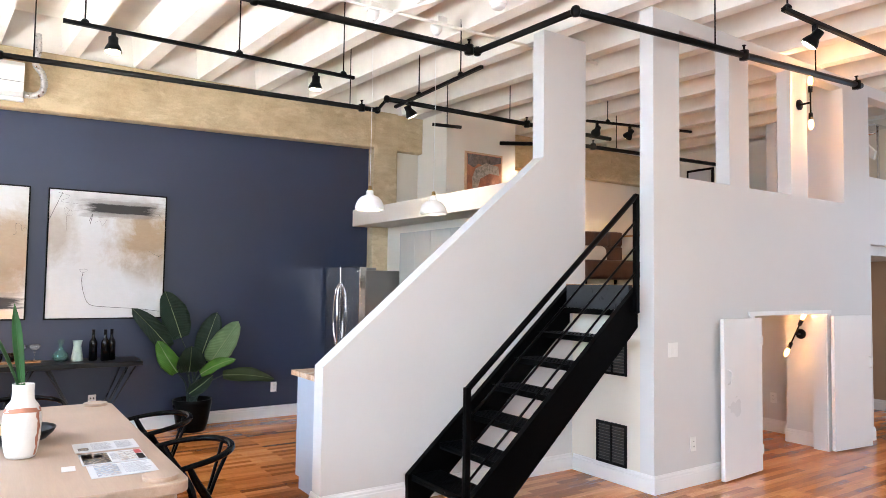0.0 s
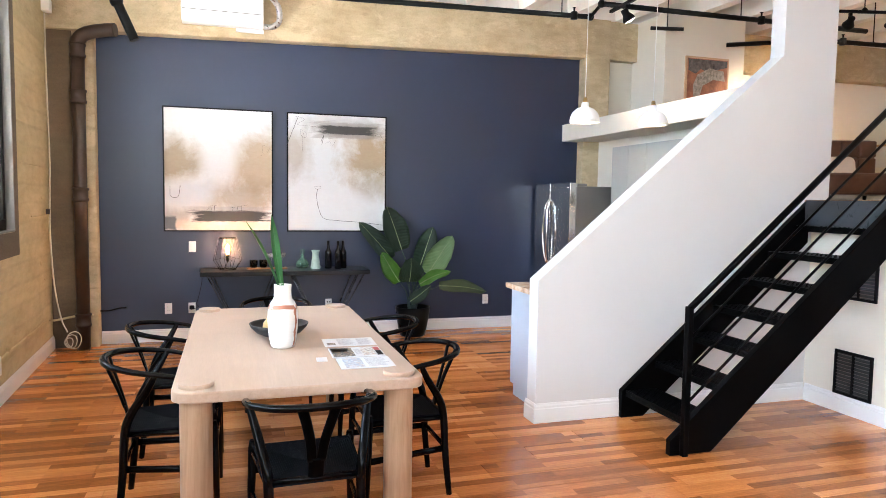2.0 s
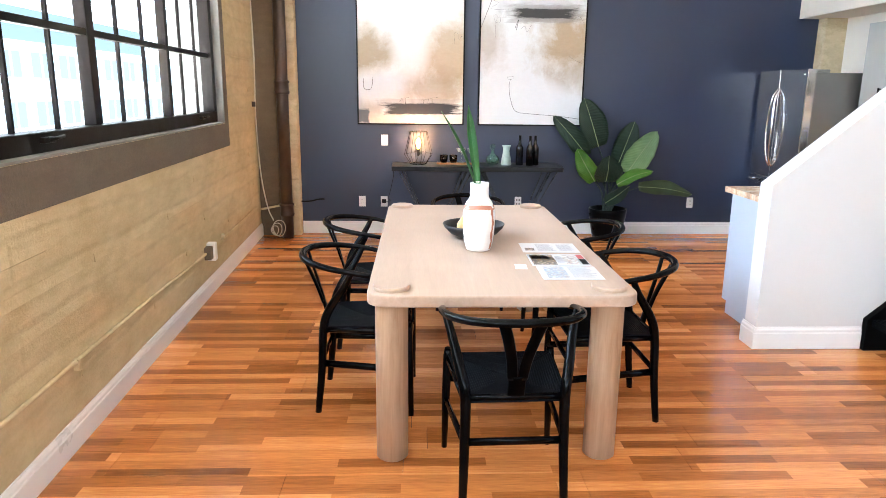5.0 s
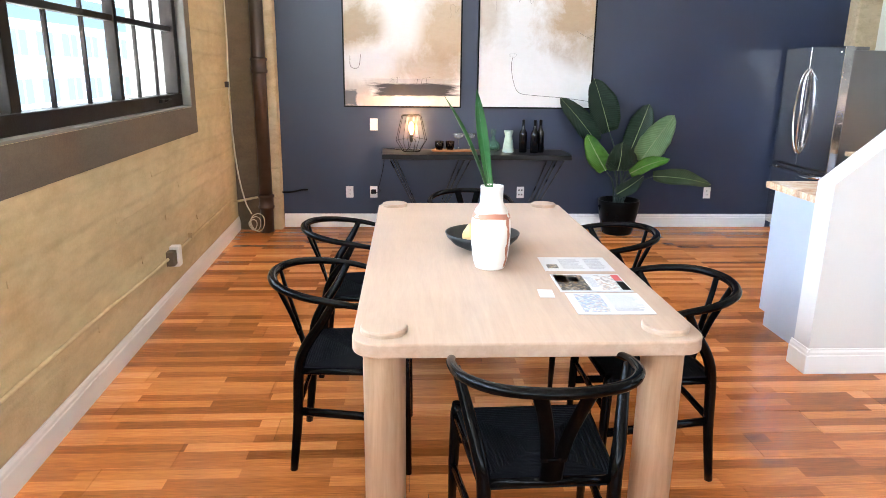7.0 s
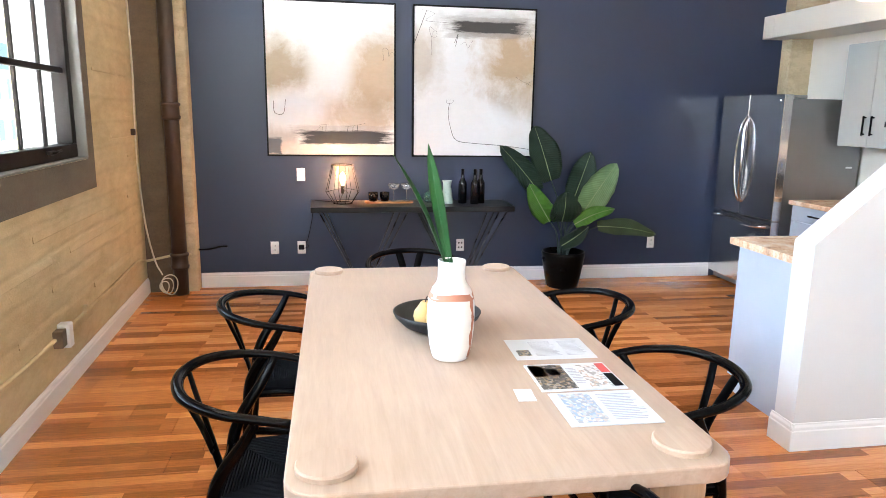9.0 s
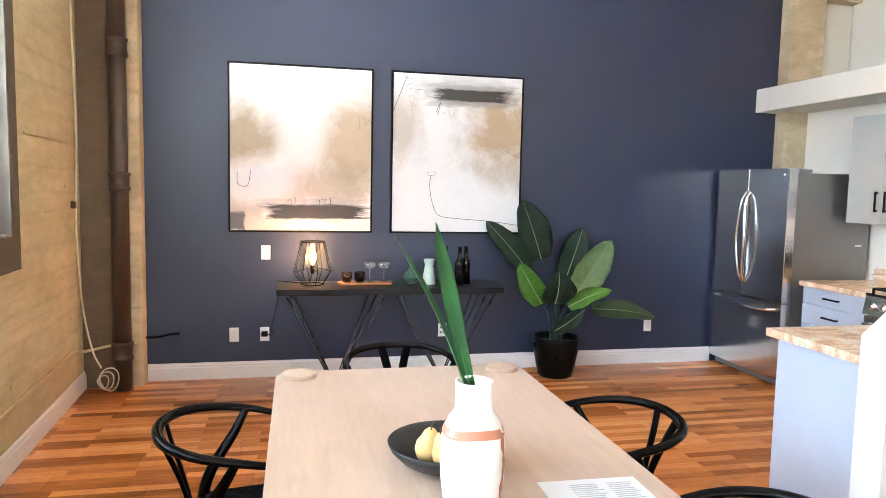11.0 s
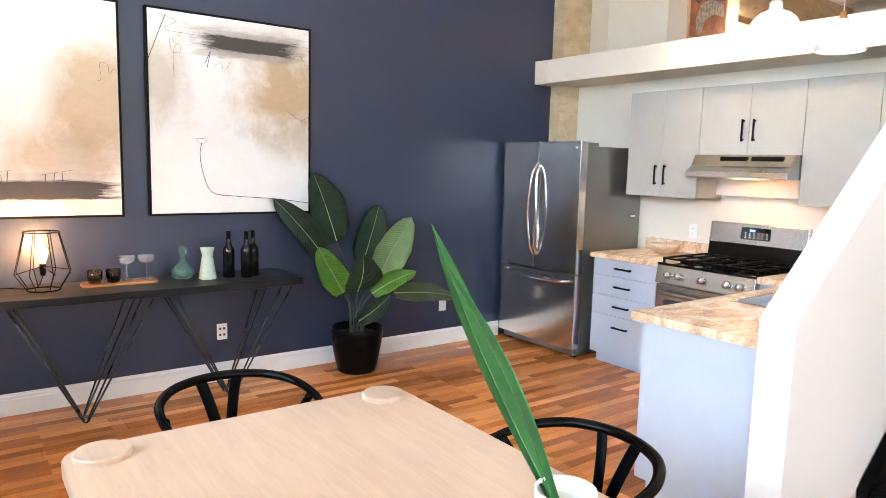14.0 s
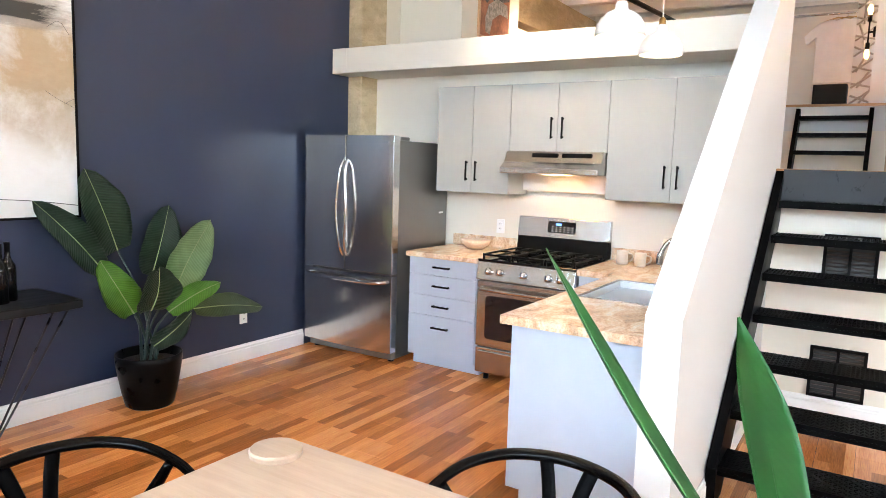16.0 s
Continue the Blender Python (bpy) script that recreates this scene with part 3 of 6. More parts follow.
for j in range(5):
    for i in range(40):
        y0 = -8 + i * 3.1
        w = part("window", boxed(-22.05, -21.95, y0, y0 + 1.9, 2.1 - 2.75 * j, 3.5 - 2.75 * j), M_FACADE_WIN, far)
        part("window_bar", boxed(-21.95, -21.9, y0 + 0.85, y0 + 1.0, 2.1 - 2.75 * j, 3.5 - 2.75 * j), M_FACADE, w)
setting("backdrop", boxed(-61, -60, -150, 900, -14, 90), plain("white_sky", (0.05, 0.05, 0.05), 0.9, emit=((0.93, 0.97, 1.0), 3.6), relief=0), "bright white overcast sky", "sky")
setting("street", boxed(-60, -3, -150, 900, -14.3, -14), plain("asphalt", (0.06, 0.06, 0.06), 0.9), "grey street far below the window", "street")

# ---- dining table ----
def dining_table():
    t = thing("dining_table", "pale oak dining table with round legs rising through the top", "table")
    bm = prism(B(), rounded(-0.14, 0.965, 3.228, 5.462, 0.085, 8), "z", 0.708, 0.755, 0.006)
    part("tabletop", bm, M_OAK, t)
    for x in (-0.042, 0.86):
        for y in (3.342, 5.366):
            leg = part("leg", lathe(B(), [(0, 0), (0.058, 0), (0.068, 0.008), (0.068, 0.707)], 32, (x, y, 0)), M_OAK_LEG, t)
            part("leg_cap", lathe(B(), [(0.074, 0.7552), (0.075, 0.768), (0.071, 0.773), (0, 0.773)], 40, (x, y, 0), False), M_OAK, leg, "round pale oak leg end standing proud of the top")


dining_table()


# ---- stair ----
def staircase():
    s = thing("staircase", "black steel open stair with tread-plate steps and a pipe rail", "staircase")
    rise, run = 1.622 / 8, 0.2446
    for y0, xa in ((3.785, 2.715), (4.53, 2.835)):
        poly = [(xa, 0), (3.02, 0), (4.475, 1.285), (4.475, 1.612), (xa, 0.43 + 0.853 * (xa - 3.106))]
        part("stringer", prism(B(), poly, "y", y0, y0 + 0.048, 0.003), M_BLACK_STEEL, s)
    for k in range(1, 8):
        z, x0 = rise * k, 2.865 + run * (k - 1)
        bm = boxed(x0, x0 + 0.255, 3.838, 4.53, z - 0.006, z)
        box(bm, x0, x0 + 0.006, 3.838, 4.53, z - 0.045, z - 0.006)
        box(bm, x0 + 0.259, x0 + 0.265, 3.838, 4.53, z - 0.04, z - 0.006)
        tr = part("tread", bm, M_BLACK_STEEL, s)
        lug = B()
        for i in range(34):
            for j in range(11):
                cx, cy = x0 + 0.018 + j * 0.0225, 3.85 + i * 0.0202
                a = 0.006 if (i + j) % 2 else -0.006
                box(lug, -0.009, 0.009, -0.002, 0.002, 0, 0.0022, m=pose(cx, cy, z, 0, 0, 45 if a > 0 else -45))
        for i in range(34):
            box(lug, -0.0022, 0, -0.007, 0.007, -0.002, 0.002, m=pose(x0, 3.85 + i * 0.0202, z - 0.024, 40 if i % 2 else -40))
        tagged(part("tread_pattern", lug, M_BLACK_STEEL, tr, "raised tread-plate pattern"), kind="stuff")
    part("top_riser", boxed(4.43, 4.469, 3.838, 4.53, 1.42, 1.618, 0.002), M_SCUFFED, s, "scuffed black steel riser plate")
    yr = 3.765
    rail = part("handrail", tube(B(), [(2.80, yr, 0.93), (4.43, yr, 2.325)], 0.021, 12), M_BLACK_STEEL, s)
    part("newel", boxed(2.78, 2.82, yr - 0.02, yr + 0.02, 0.0, 0.945, 0.005), M_BLACK_STEEL, s)
    part("newel", boxed(4.41, 4.45, yr - 0.02, yr + 0.02, 1.40, 2.335, 0.005), M_BLACK_STEEL, s)
    for k in (1, 2, 3):
        d = 0.20 * k
        part("rail_bar", tube(B(), [(2.80, yr, 0.93 - d), (4.43, yr, 2.325 - d)], 0.009, 8), M_BLACK_STEEL, s)


staircase()


# ---- refrigerator ----
def refrigerator():
    f = thing("refrigerator", "stainless steel french-door refrigerator with a bottom freezer drawer", "refrigerator")
    y0, y1, xf = 7.13, 8.045, 3.82
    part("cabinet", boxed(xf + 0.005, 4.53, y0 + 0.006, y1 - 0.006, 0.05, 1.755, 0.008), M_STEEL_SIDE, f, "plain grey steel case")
    part("hinge_cover", boxed(xf + 0.02, xf + 0.14, y0 + 0.01, y0 + 0.09, 1.756, 1.785, 0.006), M_STEEL_SIDE, f)
    part("hinge_cover", boxed(xf + 0.02, xf + 0.14, y1 - 0.09, y1 - 0.01, 1.756, 1.785, 0.006), M_STEEL_SIDE, f)
    part("toe_grille", boxed(xf - 0.03, xf + 0.3, y0 + 0.02, y1 - 0.02, 0.02, 0.075, 0.006), M_STEEL_SIDE, f)
    for y in (y0 + 0.06, y1 - 0.06):
        part("foot", lathe(B(), [(0, 0), (0.025, 0), (0.02, 0.03), (0, 0.03)], 14, (xf + 0.02, y, 0)), M_MATTE_BLACK, f)
    ym = (y0 + y1) / 2

    def door(name, ya, yb, za, zb):
        n, bm = 10, B()
        poly = []
        for i in range(n + 1):
            y = y0 + (y1 - y0) * (ya + (yb - ya) * i / n)
            poly.append((xf - 0.078 - 0.022 * (1 - (2 * (y - ym) / (y1 - y0)) ** 2), y))
        poly += [(xf, poly[-1][1]), (xf, poly[0][1])]
        prism(bm, poly, "z", za, zb, 0.004)
        return part(name, bm, M_STEEL, f)

    left, right = door("door", 0.503, 1.0, 0.715, 1.79), door("door", 0.0, 0.497, 0.715, 1.79)
    drawer = door("freezer_drawer", 0.0, 1.0, 0.085, 0.70)
    for d, s in ((left, 1), (right, -1)):
        pts = curve([(xf - 0.10, ym + s * 0.02, 0.83), (xf - 0.145, ym + s * 0.028, 0.93), (xf - 0.16, ym + s * 0.05, 1.2), (xf - 0.145, ym + s * 0.028, 1.50), (xf - 0.10, ym + s * 0.02, 1.60)], 8)
        part("handle", tube(B(), pts, 0.014, 10, flat=0.8), M_CHROME, d, "bowed polished steel handle")
    pts = curve([(xf - 0.09, y0 + 0.04, 0.655), (xf - 0.15, y0 + 0.12, 0.65), (xf - 0.165, ym, 0.648), (xf - 0.15, y1 - 0.12, 0.65), (xf - 0.09, y1 - 0.04, 0.655)], 8)
    part("handle", tube(B(), pts, 0.015, 10), M_CHROME, drawer, "bowed polished steel handle")
    part("badge", boxed(xf - 0.089, xf - 0.084, y0 + 0.045, y0 + 0.1, 1.735, 1.745), M_CHROME, right)
    part("side_label", boxed(4.40, 4.46, y0 + 0.001, y0 + 0.005, 1.17, 1.185), M_TRIM, f, "small white label")


refrigerator()

M_HANDLE = M_MATTE_BLACK


def bar_handle(parent, x, y, z, length, upright, out=0.028):
    bm = B()
    h = length / 2
    if upright:
        box(bm, x - out, x - out + 0.012, y - 0.006, y + 0.006, z - h, z + h, 0.002)
        for s in (-1, 1):
            box(bm, x - out + 0.012, x, y - 0.006, y + 0.006, z + s * (h - 0.012) - 0.006, z + s * (h - 0.012) + 0.006)
    else:
        box(bm, x - out, x - out + 0.012, y - h, y + h, z - 0.007, z + 0.007, 0.002)
        for s in (-1, 1):
            box(bm, x - out + 0.012, x, y + s * (h - 0.012) - 0.006, y + s * (h - 0.012) + 0.006, z - 0.006, z + 0.006)
    part("handle", bm, M_HANDLE, parent, "black bar handle")


# ---- kitchen wall run ----
def wall_cabinet(y0, y1, z0, z1, handles, label):
    c = thing("wall_cabinet", label, "cabinet", group="kitchen wall cabinets")
    part("body", boxed(4.232, KIT_X - 0.002, y0 + 0.001, y1 - 0.001, z0, z1, 0.001), M_GREY_CAB, c)
    ym = (y0 + y1) / 2
    for ya, yb, s in ((y0, ym, 1), (ym, y1, -1)):
        d = part("door", boxed(4.211, 4.230, ya + 0.0015, yb - 0.0015, z0 + 0.001, z1 - 0.001, 0.0015), M_GREY_CAB, c)
        yh = (yb if s > 0 else ya) - s * 0.042
        bar_handle(d, 4.211, yh, z0 + handles, 0.155, True)
    return c


wall_cabinet(6.392, 7.045, 1.37, 2.195, 0.17, "pale grey flat-front wall cabinet beside the range hood")
wall_cabinet(5.628, 6.390, 1.70, 2.195, 0.17, "short pale grey wall cabinet above the range hood")
wall_cabinet(4.735, 5.626, 1.37, 2.195, 0.17, "pale grey flat-front wall cabinet near the sink")


def base_cabinet():
    c = thing("base_cabinet", "pale blue-grey base cabinet with four drawers", "cabinet")
    y0, y1 = 6.44, 7.045
    part("body", boxed(3.885, KIT_X - 0.002, y0, y1, 0.09, 0.868), M_BLUE_CAB, c)
    part("toe_kick", boxed(3.95, KIT_X - 0.01, y0, y1, 0.0, 0.09), M_BLUE_CAB, c)
    zs = [0.868, 0.735, 0.575, 0.42, 0.095]
    for k, (zb, za) in enumerate(zip(zs, zs[1:])):
        d = part("drawer", boxed(3.864, 3.883, y0 + 0.002, y1 - 0.002, za + 0.002, zb - 0.002, 0.0015), M_BLUE_CAB, c)
        bar_handle(d, 3.864, (y0 + y1) / 2, (za + zb) / 2 if k < 3 else zb - 0.09, 0.15, False)


base_cabinet()


def gas_range():
    r = thing("gas_range", "stainless steel gas range with a black cooktop", "range")
    y0, y1 = 5.660, 6.415
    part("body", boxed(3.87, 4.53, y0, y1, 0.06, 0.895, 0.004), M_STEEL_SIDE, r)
    for y in (y0 + 0.05, y1 - 0.05):
        part("foot", lathe(B(), [(0, 0), (0.02, 0), (0.02, 0.06), (0, 0.06)], 12, (3.93, y, 0)), M_MATTE_BLACK, r)
    d = part("oven_door", boxed(3.825, 3.868, y0 + 0.005, y1 - 0.005, 0.27, 0.755, 0.006), M_STEEL_Y, r)
    part("oven_window", prism(B(), rounded(y0 + 0.08, y1 - 0.08, 0.33, 0.65, 0.03), "x", 3.821, 3.8245), M_BLACK_GLASS, d, "dark oven glass")
    pts = curve([(3.825, y0 + 0.05, 0.70), (3.775, y0 + 0.07, 0.70), (3.765, (y0 + y1) / 2, 0.70), (3.775, y1 - 0.07, 0.70), (3.825, y1 - 0.05, 0.70)], 6)
    part("handle", tube(B(), pts, 0.013, 10), M_STEEL_Y, d)
    w = part("drawer", boxed(3.83, 3.868, y0 + 0.005, y1 - 0.005, 0.07, 0.26, 0.006), M_STEEL_Y, r)
    part("drawer_grip", boxed(3.815, 3.831, y0 + 0.03, y1 - 0.03, 0.215, 0.24, 0.006), M_STEEL_Y, w)
    p = part("control_panel", prism(B(), [(3.81, 0.765), (3.87, 0.765), (3.87, 0.895), (3.835, 0.895)], "y", y0 + 0.002, y1 - 0.002, 0.003), M_STEEL_Y, r)
    for y in (0.10, 0.19, 0.378, 0.565, 0.655):
        m = pose(3.815, y0 + y, 0.83, 0, -90 - 11, 0)
        bm = lathe(B(), [(0, 0), (0.026, 0), (0.026, 0.01), (0.02, 0.014), (0.017, 0.034), (0, 0.036)], 20)
        bmesh.ops.transform(bm, matrix=m, verts=bm.verts[:])
        part("knob", bm, M_CHROME, p)
    part("cooktop", boxed(3.83, 4.45, y0, y1, 0.896, 0.912, 0.004), M_BLACK_GLASS, r)
    for gy0, gy1 in ((y0 + 0.02, y0 + 0.245), (y0 + 0.255, y1 - 0.255), (y1 - 0.245, y1 - 0.02)):
        bm = B()
        for x in (3.87, 4.13, 4.40):
            box(bm, x - 0.006, x + 0.006, gy0, gy1, 0.933, 0.947, 0.002)
        for y in (gy0 + 0.006, (gy0 + gy1) / 2, gy1 - 0.006):
            box(bm, 3.864, 4.406, y - 0.006, y + 0.006, 0.935, 0.949, 0.002)
        for x in (3.87, 4.40):
            for y in (gy0 + 0.008, gy1 - 0.008):
                box(bm, x - 0.007, x + 0.007, y - 0.007, y + 0.007, 0.912, 0.935)
        part("grate", bm, M_MATTE_BLACK, r, "black cast iron grate")
        for x in (4.0, 4.27):
            part("burner", lathe(B(), [(0.05, 0.912), (0.048, 0.922), (0.034, 0.924), (0.03, 0.93), (0, 0.931)], 20, (x, (gy0 + gy1) / 2, 0)), M_MATTE_BLACK, r)
    bg = part("backguard", prism(B(), [(4.45, 0.912), (4.53, 0.912), (4.53, 1.19), (4.49, 1.19)], "y", y0 + 0.002, y1 - 0.002, 0.004), M_MATTE_BLACK, r, "black lower back panel")
    part("console", prism(B(), [(4.466, 1.04), (4.53, 1.04), (4.53, 1.195), (4.485, 1.195)], "y", y0, y1, 0.004), M_STEEL_Y, r)
    m = pose(4.470, 0, 1.055, 0, 7, 0)
    bm = prism(B(), rounded(y0 + 0.27, y0 + 0.50, 0.025, 0.115, 0.012), "x", -0.003, 0.004)
    bmesh.ops.transform(bm, matrix=m, verts=bm.verts[:])
    disp = part("display", bm, M_BLACK_GLASS, r)
    bm = boxed(-0.005, -0.0035, y0 + 0.39, y0 + 0.43, 0.085, 0.1, m=m)
    part("clock_digits", bm, M_BLUE_LED, disp, "glowing blue clock digits")
    bm = B()
    for i in range(6):
        for j in range(3):
            box(bm, -0.0045, -0.0035, y0 + 0.29 + 0.033 * i, y0 + 0.302 + 0.033 * i, 0.036 + 0.017 * j, 0.041 + 0.017 * j, m=m)
    tagged(part("button_marks", bm, M_TRIM, disp), kind="stuff")


M_BLUE_LED = plain("blue_led", (0.02, 0.05, 0.4), 0.4, emit=((0.1, 0.25, 1.0), 4.0), relief=0)
gas_range()


def range_hood():
    h = thing("range_hood", "stainless under-cabinet range hood with its lamp lit", "range hood")
    y0, y1 = 5.632, 6.386
    part("shell", prism(B(), [(4.05, 1.535), (4.53, 1.535), (4.53, 1.699), (4.16, 1.699), (4.12, 1.62), (4.05, 1.575)], "y", y0, y1, 0.003), M_STEEL_Y, h)
    part("vent_slots", boxed(4.137, 4.15, y0 + 0.08, y0 + 0.30, 1.655, 1.685), M_MATTE_BLACK, h)
    part("switch_plate", boxed(4.137, 4.15, y1 - 0.42, y1 - 0.22, 1.655, 1.685), M_MATTE_BLACK, h)
    part("lamp_lens", boxed(4.2, 4.3, 5.92, 6.10, 1.529, 1.534), plain("hood_lamp", (1, 0.8, 0.5), 0.4, emit=((1.0, 0.66, 0.3), 12.0), relief=0), h, "lit warm lamp lens")


range_hood()
lamp("hood_light", "AREA", 1.5, (1.0, 0.42, 0.14), look((4.25, 6.01, 1.52), (4.35, 6.0, 0.9)), 0.18, 0.1)


def countertop():
    c = thing("countertop", "beige granite worktop on the drawer cabinet with a low upstand", "countertop")
    part("slab", boxed(3.835, KIT_X - 0.001, 6.425, 7.065, 0.869, 0.908, 0.006), M_GRANITE, c)
    part("upstand", boxed(4.535, KIT_X - 0.001, 6.425, 7.065, 0.9085, 1.0, 0.003), M_GRANITE, c)
    p = thing("peninsula_worktop", "beige granite worktop running along the half wall with a sink cut-out", "countertop")
    bm = B()
    # one slab on a grid: the sink cell and the cells past the front edge stay open
    xs, ys = (2.262, 2.93, 3.62, 3.835, KIT_X - 0.001), (4.729, 4.90, 5.30, 5.405, 5.655)
    cells = {(i, j) for i in range(4) for j in range(4) if (i, j) != (1, 1) and (j < 3 or i == 3)}
    grid = {(i, j, k): bm.verts.new((xs[i], ys[j], z)) for i in range(5) for j in range(5) for k, z in enumerate((0.869, 0.908))}
    for i, j in cells:
        ring = ((i, j), (i + 1, j), (i + 1, j + 1), (i, j + 1))
        bm.faces.new([grid[q + (1,)] for q in ring])
        bm.faces.new([grid[q + (0,)] for q in ring[::-1]])
        for q, r, nb in ((ring[0], ring[1], (i, j - 1)), (ring[1], ring[2], (i + 1, j)), (ring[2], ring[3], (i, j + 1)), (ring[3], ring[0], (i - 1, j))):
            if nb not in cells:
                bm.faces.new([grid[q + (0,)], grid[r + (0,)], grid[r + (1,)], grid[q + (1,)]])
    for v in [v for v in bm.verts if not v.link_faces]:
        bm.verts.remove(v)
    rim = [e for e in bm.edges if len(e.link_faces) == 2 and e.calc_face_angle() > 1.0]
    bmesh.ops.bevel(bm, geom=rim, offset=0.005, segments=2, profile=0.5, affect="EDGES")
    part("slab", bm, M_GRANITE, p)
    part("upstand", boxed(4.535, KIT_X - 0.001, 4.74, 5.655, 0.9085, 1.0, 0.003), M_GRANITE, p)


countertop()


def peninsula():
    c = thing("peninsula_cabinet", "pale blue-grey peninsula cabinet with a plain end panel", "cabinet")
    bm = boxed(2.30, 2.32, 4.76, 5.36, 0.09, 0.868)
    box(bm, 2.30, 2.32, 4.76, 5.29, 0.0, 0.09)
    part("end_panel", bm, M_BLUE_CAB, c)
    part("body", boxed(2.321, 3.86, 4.729, 5.34, 0.09, 0.868), M_BLUE_CAB, c)
    part("toe_kick", boxed(2.321, 3.86, 4.729, 5.28, 0.0, 0.09), M_BLUE_CAB, c)
    b = thing("corner_cabinet", "pale blue-grey corner base cabinet beside the range", "cabinet")
    part("body", boxed(3.885, KIT_X - 0.002, 4.73, 5.652, 0.09, 0.868), M_BLUE_CAB, b)
    part("toe_kick", boxed(3.95, KIT_X - 0.002, 4.73, 5.652, 0.0, 0.09), M_BLUE_CAB, b)
    part("door", boxed(3.864, 3.883, 5.41, 5.65, 0.095, 0.866, 0.0015), M_BLUE_CAB, b)


peninsula()


# ---- wishbone chairs ----
M_SPLAT = plain("black_satin_wood", (0.0009, 0.0009, 0.0011), 0.4, vary=0.2, relief=0.02, spec=0.03)
M_CORD = plain("black_paper_cord", (0.005, 0.0055, 0.0075), 0.75, spec=0.05, vary=0.3, scale=30, fine=400, relief=0.3, kind="Object")


def wishbone_chair():
    c = thing("dining_chair", "black wishbone dining chair with a woven paper-cord seat", "chair", group="chairs round the table")
    BW = M_BLACK_WOOD
    for s in (-1, 1):
        part("leg", tube(B(), [(s * 0.232, 0.23, 0), (s * 0.228, 0.222, 0.25), (s * 0.222, 0.215, 0.44), (s * 0.222, 0.214, 0.475)], [0.012, 0.018, 0.020, 0.014], 12), BW, c)
        pts = curve([(s * 0.196, -0.228, 0), (s * 0.19, -0.205, 0.22), (s * 0.188, -0.192, 0.43), (s * 0.205, -0.16, 0.53), (s * 0.232, -0.09, 0.64), (s * 0.256, -0.045, 0.725)], 5)
        n = len(pts)
        part("leg", tube(B(), pts, [0.011 + 0.010 * math.sin(math.pi * min(1, 0.15 + 0.8 * i / n)) for i in range(n)], 12), BW, c)
        part("stretcher", tube(B(), [(s * 0.229, 0.22, 0.235), (s * 0.191, -0.206, 0.255)], 0.011, 10, flat=1.6), BW, c)
        part("seat_rail", tube(B(), [(s * 0.222, 0.21, 0.43), (s * 0.19, -0.19, 0.425)], 0.014, 10), BW, c)
    part("stretcher", tube(B(), [(-0.225, 0.222, 0.33), (0.225, 0.222, 0.33)], 0.010, 10, flat=1.5), BW, c)
    part("stretcher", tube(B(), [(-0.19, -0.205, 0.26), (0.19, -0.205, 0.26)], 0.010, 10, flat=1.6), BW, c)
    part("seat_rail", tube(B(), [(-0.22, 0.212, 0.44), (0.22, 0.212, 0.44)], 0.013, 10), BW, c)
    part("seat_rail", tube(B(), [(-0.19, -0.192, 0.435), (0.19, -0.192, 0.435)], 0.013, 10), BW, c)
    arc = curve([(-0.255, 0.075, 0.703), (-0.266, -0.03, 0.725), (-0.245, -0.16, 0.744), (-0.158, -0.268, 0.758), (0, -0.31, 0.764), (0.158, -0.268, 0.758), (0.245, -0.16, 0.744), (0.266, -0.03, 0.725), (0.255, 0.075, 0.703)], 6)
    n = len(arc) - 1
    part("top_rail", tube(B(), arc, [0.013 + 0.006 * math.sin(math.pi * min(1, max(0, i / n))) for i in range(n + 1)], 12, flat=0.85), BW, c)
    bm = B()
    stem = curve([(0, -0.195, 0.43), (0, -0.208, 0.48), (0, -0.222, 0.53)], 4)
    tube(bm, stem, [0.035, 0.034, 0.034, 0.034, 0.034, 0.034, 0.034, 0.036, 0.04], 10, flat=0.2)
    for s in (-1, 1):
        arm = curve([(s * 0.018, -0.218, 0.515), (s * 0.028, -0.244, 0.60), (s * 0.048, -0.276, 0.69), (s * 0.068, -0.298, 0.758)], 5)
        tube(bm, arm, 0.021, 10, flat=0.3)
    part("back_splat", bm, M_SPLAT, c)
    corners = [Vector(v) for v in ((-0.218, 0.205, 0.448), (0.218, 0.205, 0.448), (0.188, -0.19, 0.44), (-0.188, -0.19, 0.44))]
    mid = Vector((0, 0.01, 0.432))
    bm = B()
    prism(bm, [(v.x, v.y) for v in corners][::-1], "z", 0.412, 0.428)
    seat = part("seat", bm, M_CORD, c)
    bm = B()
    for k in range(21):
        f = k / 21.5
        sag = 0.010 * math.sin(f * math.pi / 2)
        loop = [v.lerp(mid, f) - Vector((0, 0, sag)) for v in corners]
        for i in range(4):
            tube(bm, [loop[i], (loop[i] + loop[(i + 1) % 4]) / 2 + Vector((0, 0, 0.0015)), loop[(i + 1) % 4]], 0.0056, 5, caps=False)
    tagged(part("cord_weave", bm, M_CORD, seat, "rows of twisted black paper cord"), kind="stuff")
    return c


chair = wishbone_chair()
chair.matrix_world = pose(0.425, 3.19, 0, 0, 0, 2)
for m in (pose(-0.19, 3.95, 0, 0, 0, -91), pose(-0.19, 4.80, 0, 0, 0, -89), pose(0.985, 3.825, 0, 0, 0, 91), pose(0.985, 4.67, 0, 0, 0, 89), pose(0.44, 5.565, 0, 0, 0, 180)):
    copy_thing(chair, m)


# ---- things on the table ----
M_CERAMIC = plain("matte_white_ceramic", (0.80, 0.77, 0.73), 0.6, vary=0.04, scale=20, fine=220, relief=0.15, kind="Object")
M_TERRACOTTA = plain("terracotta_glaze", (0.42, 0.17, 0.10), 0.6, vary=0.15, scale=25, relief=0.1, kind="Object")
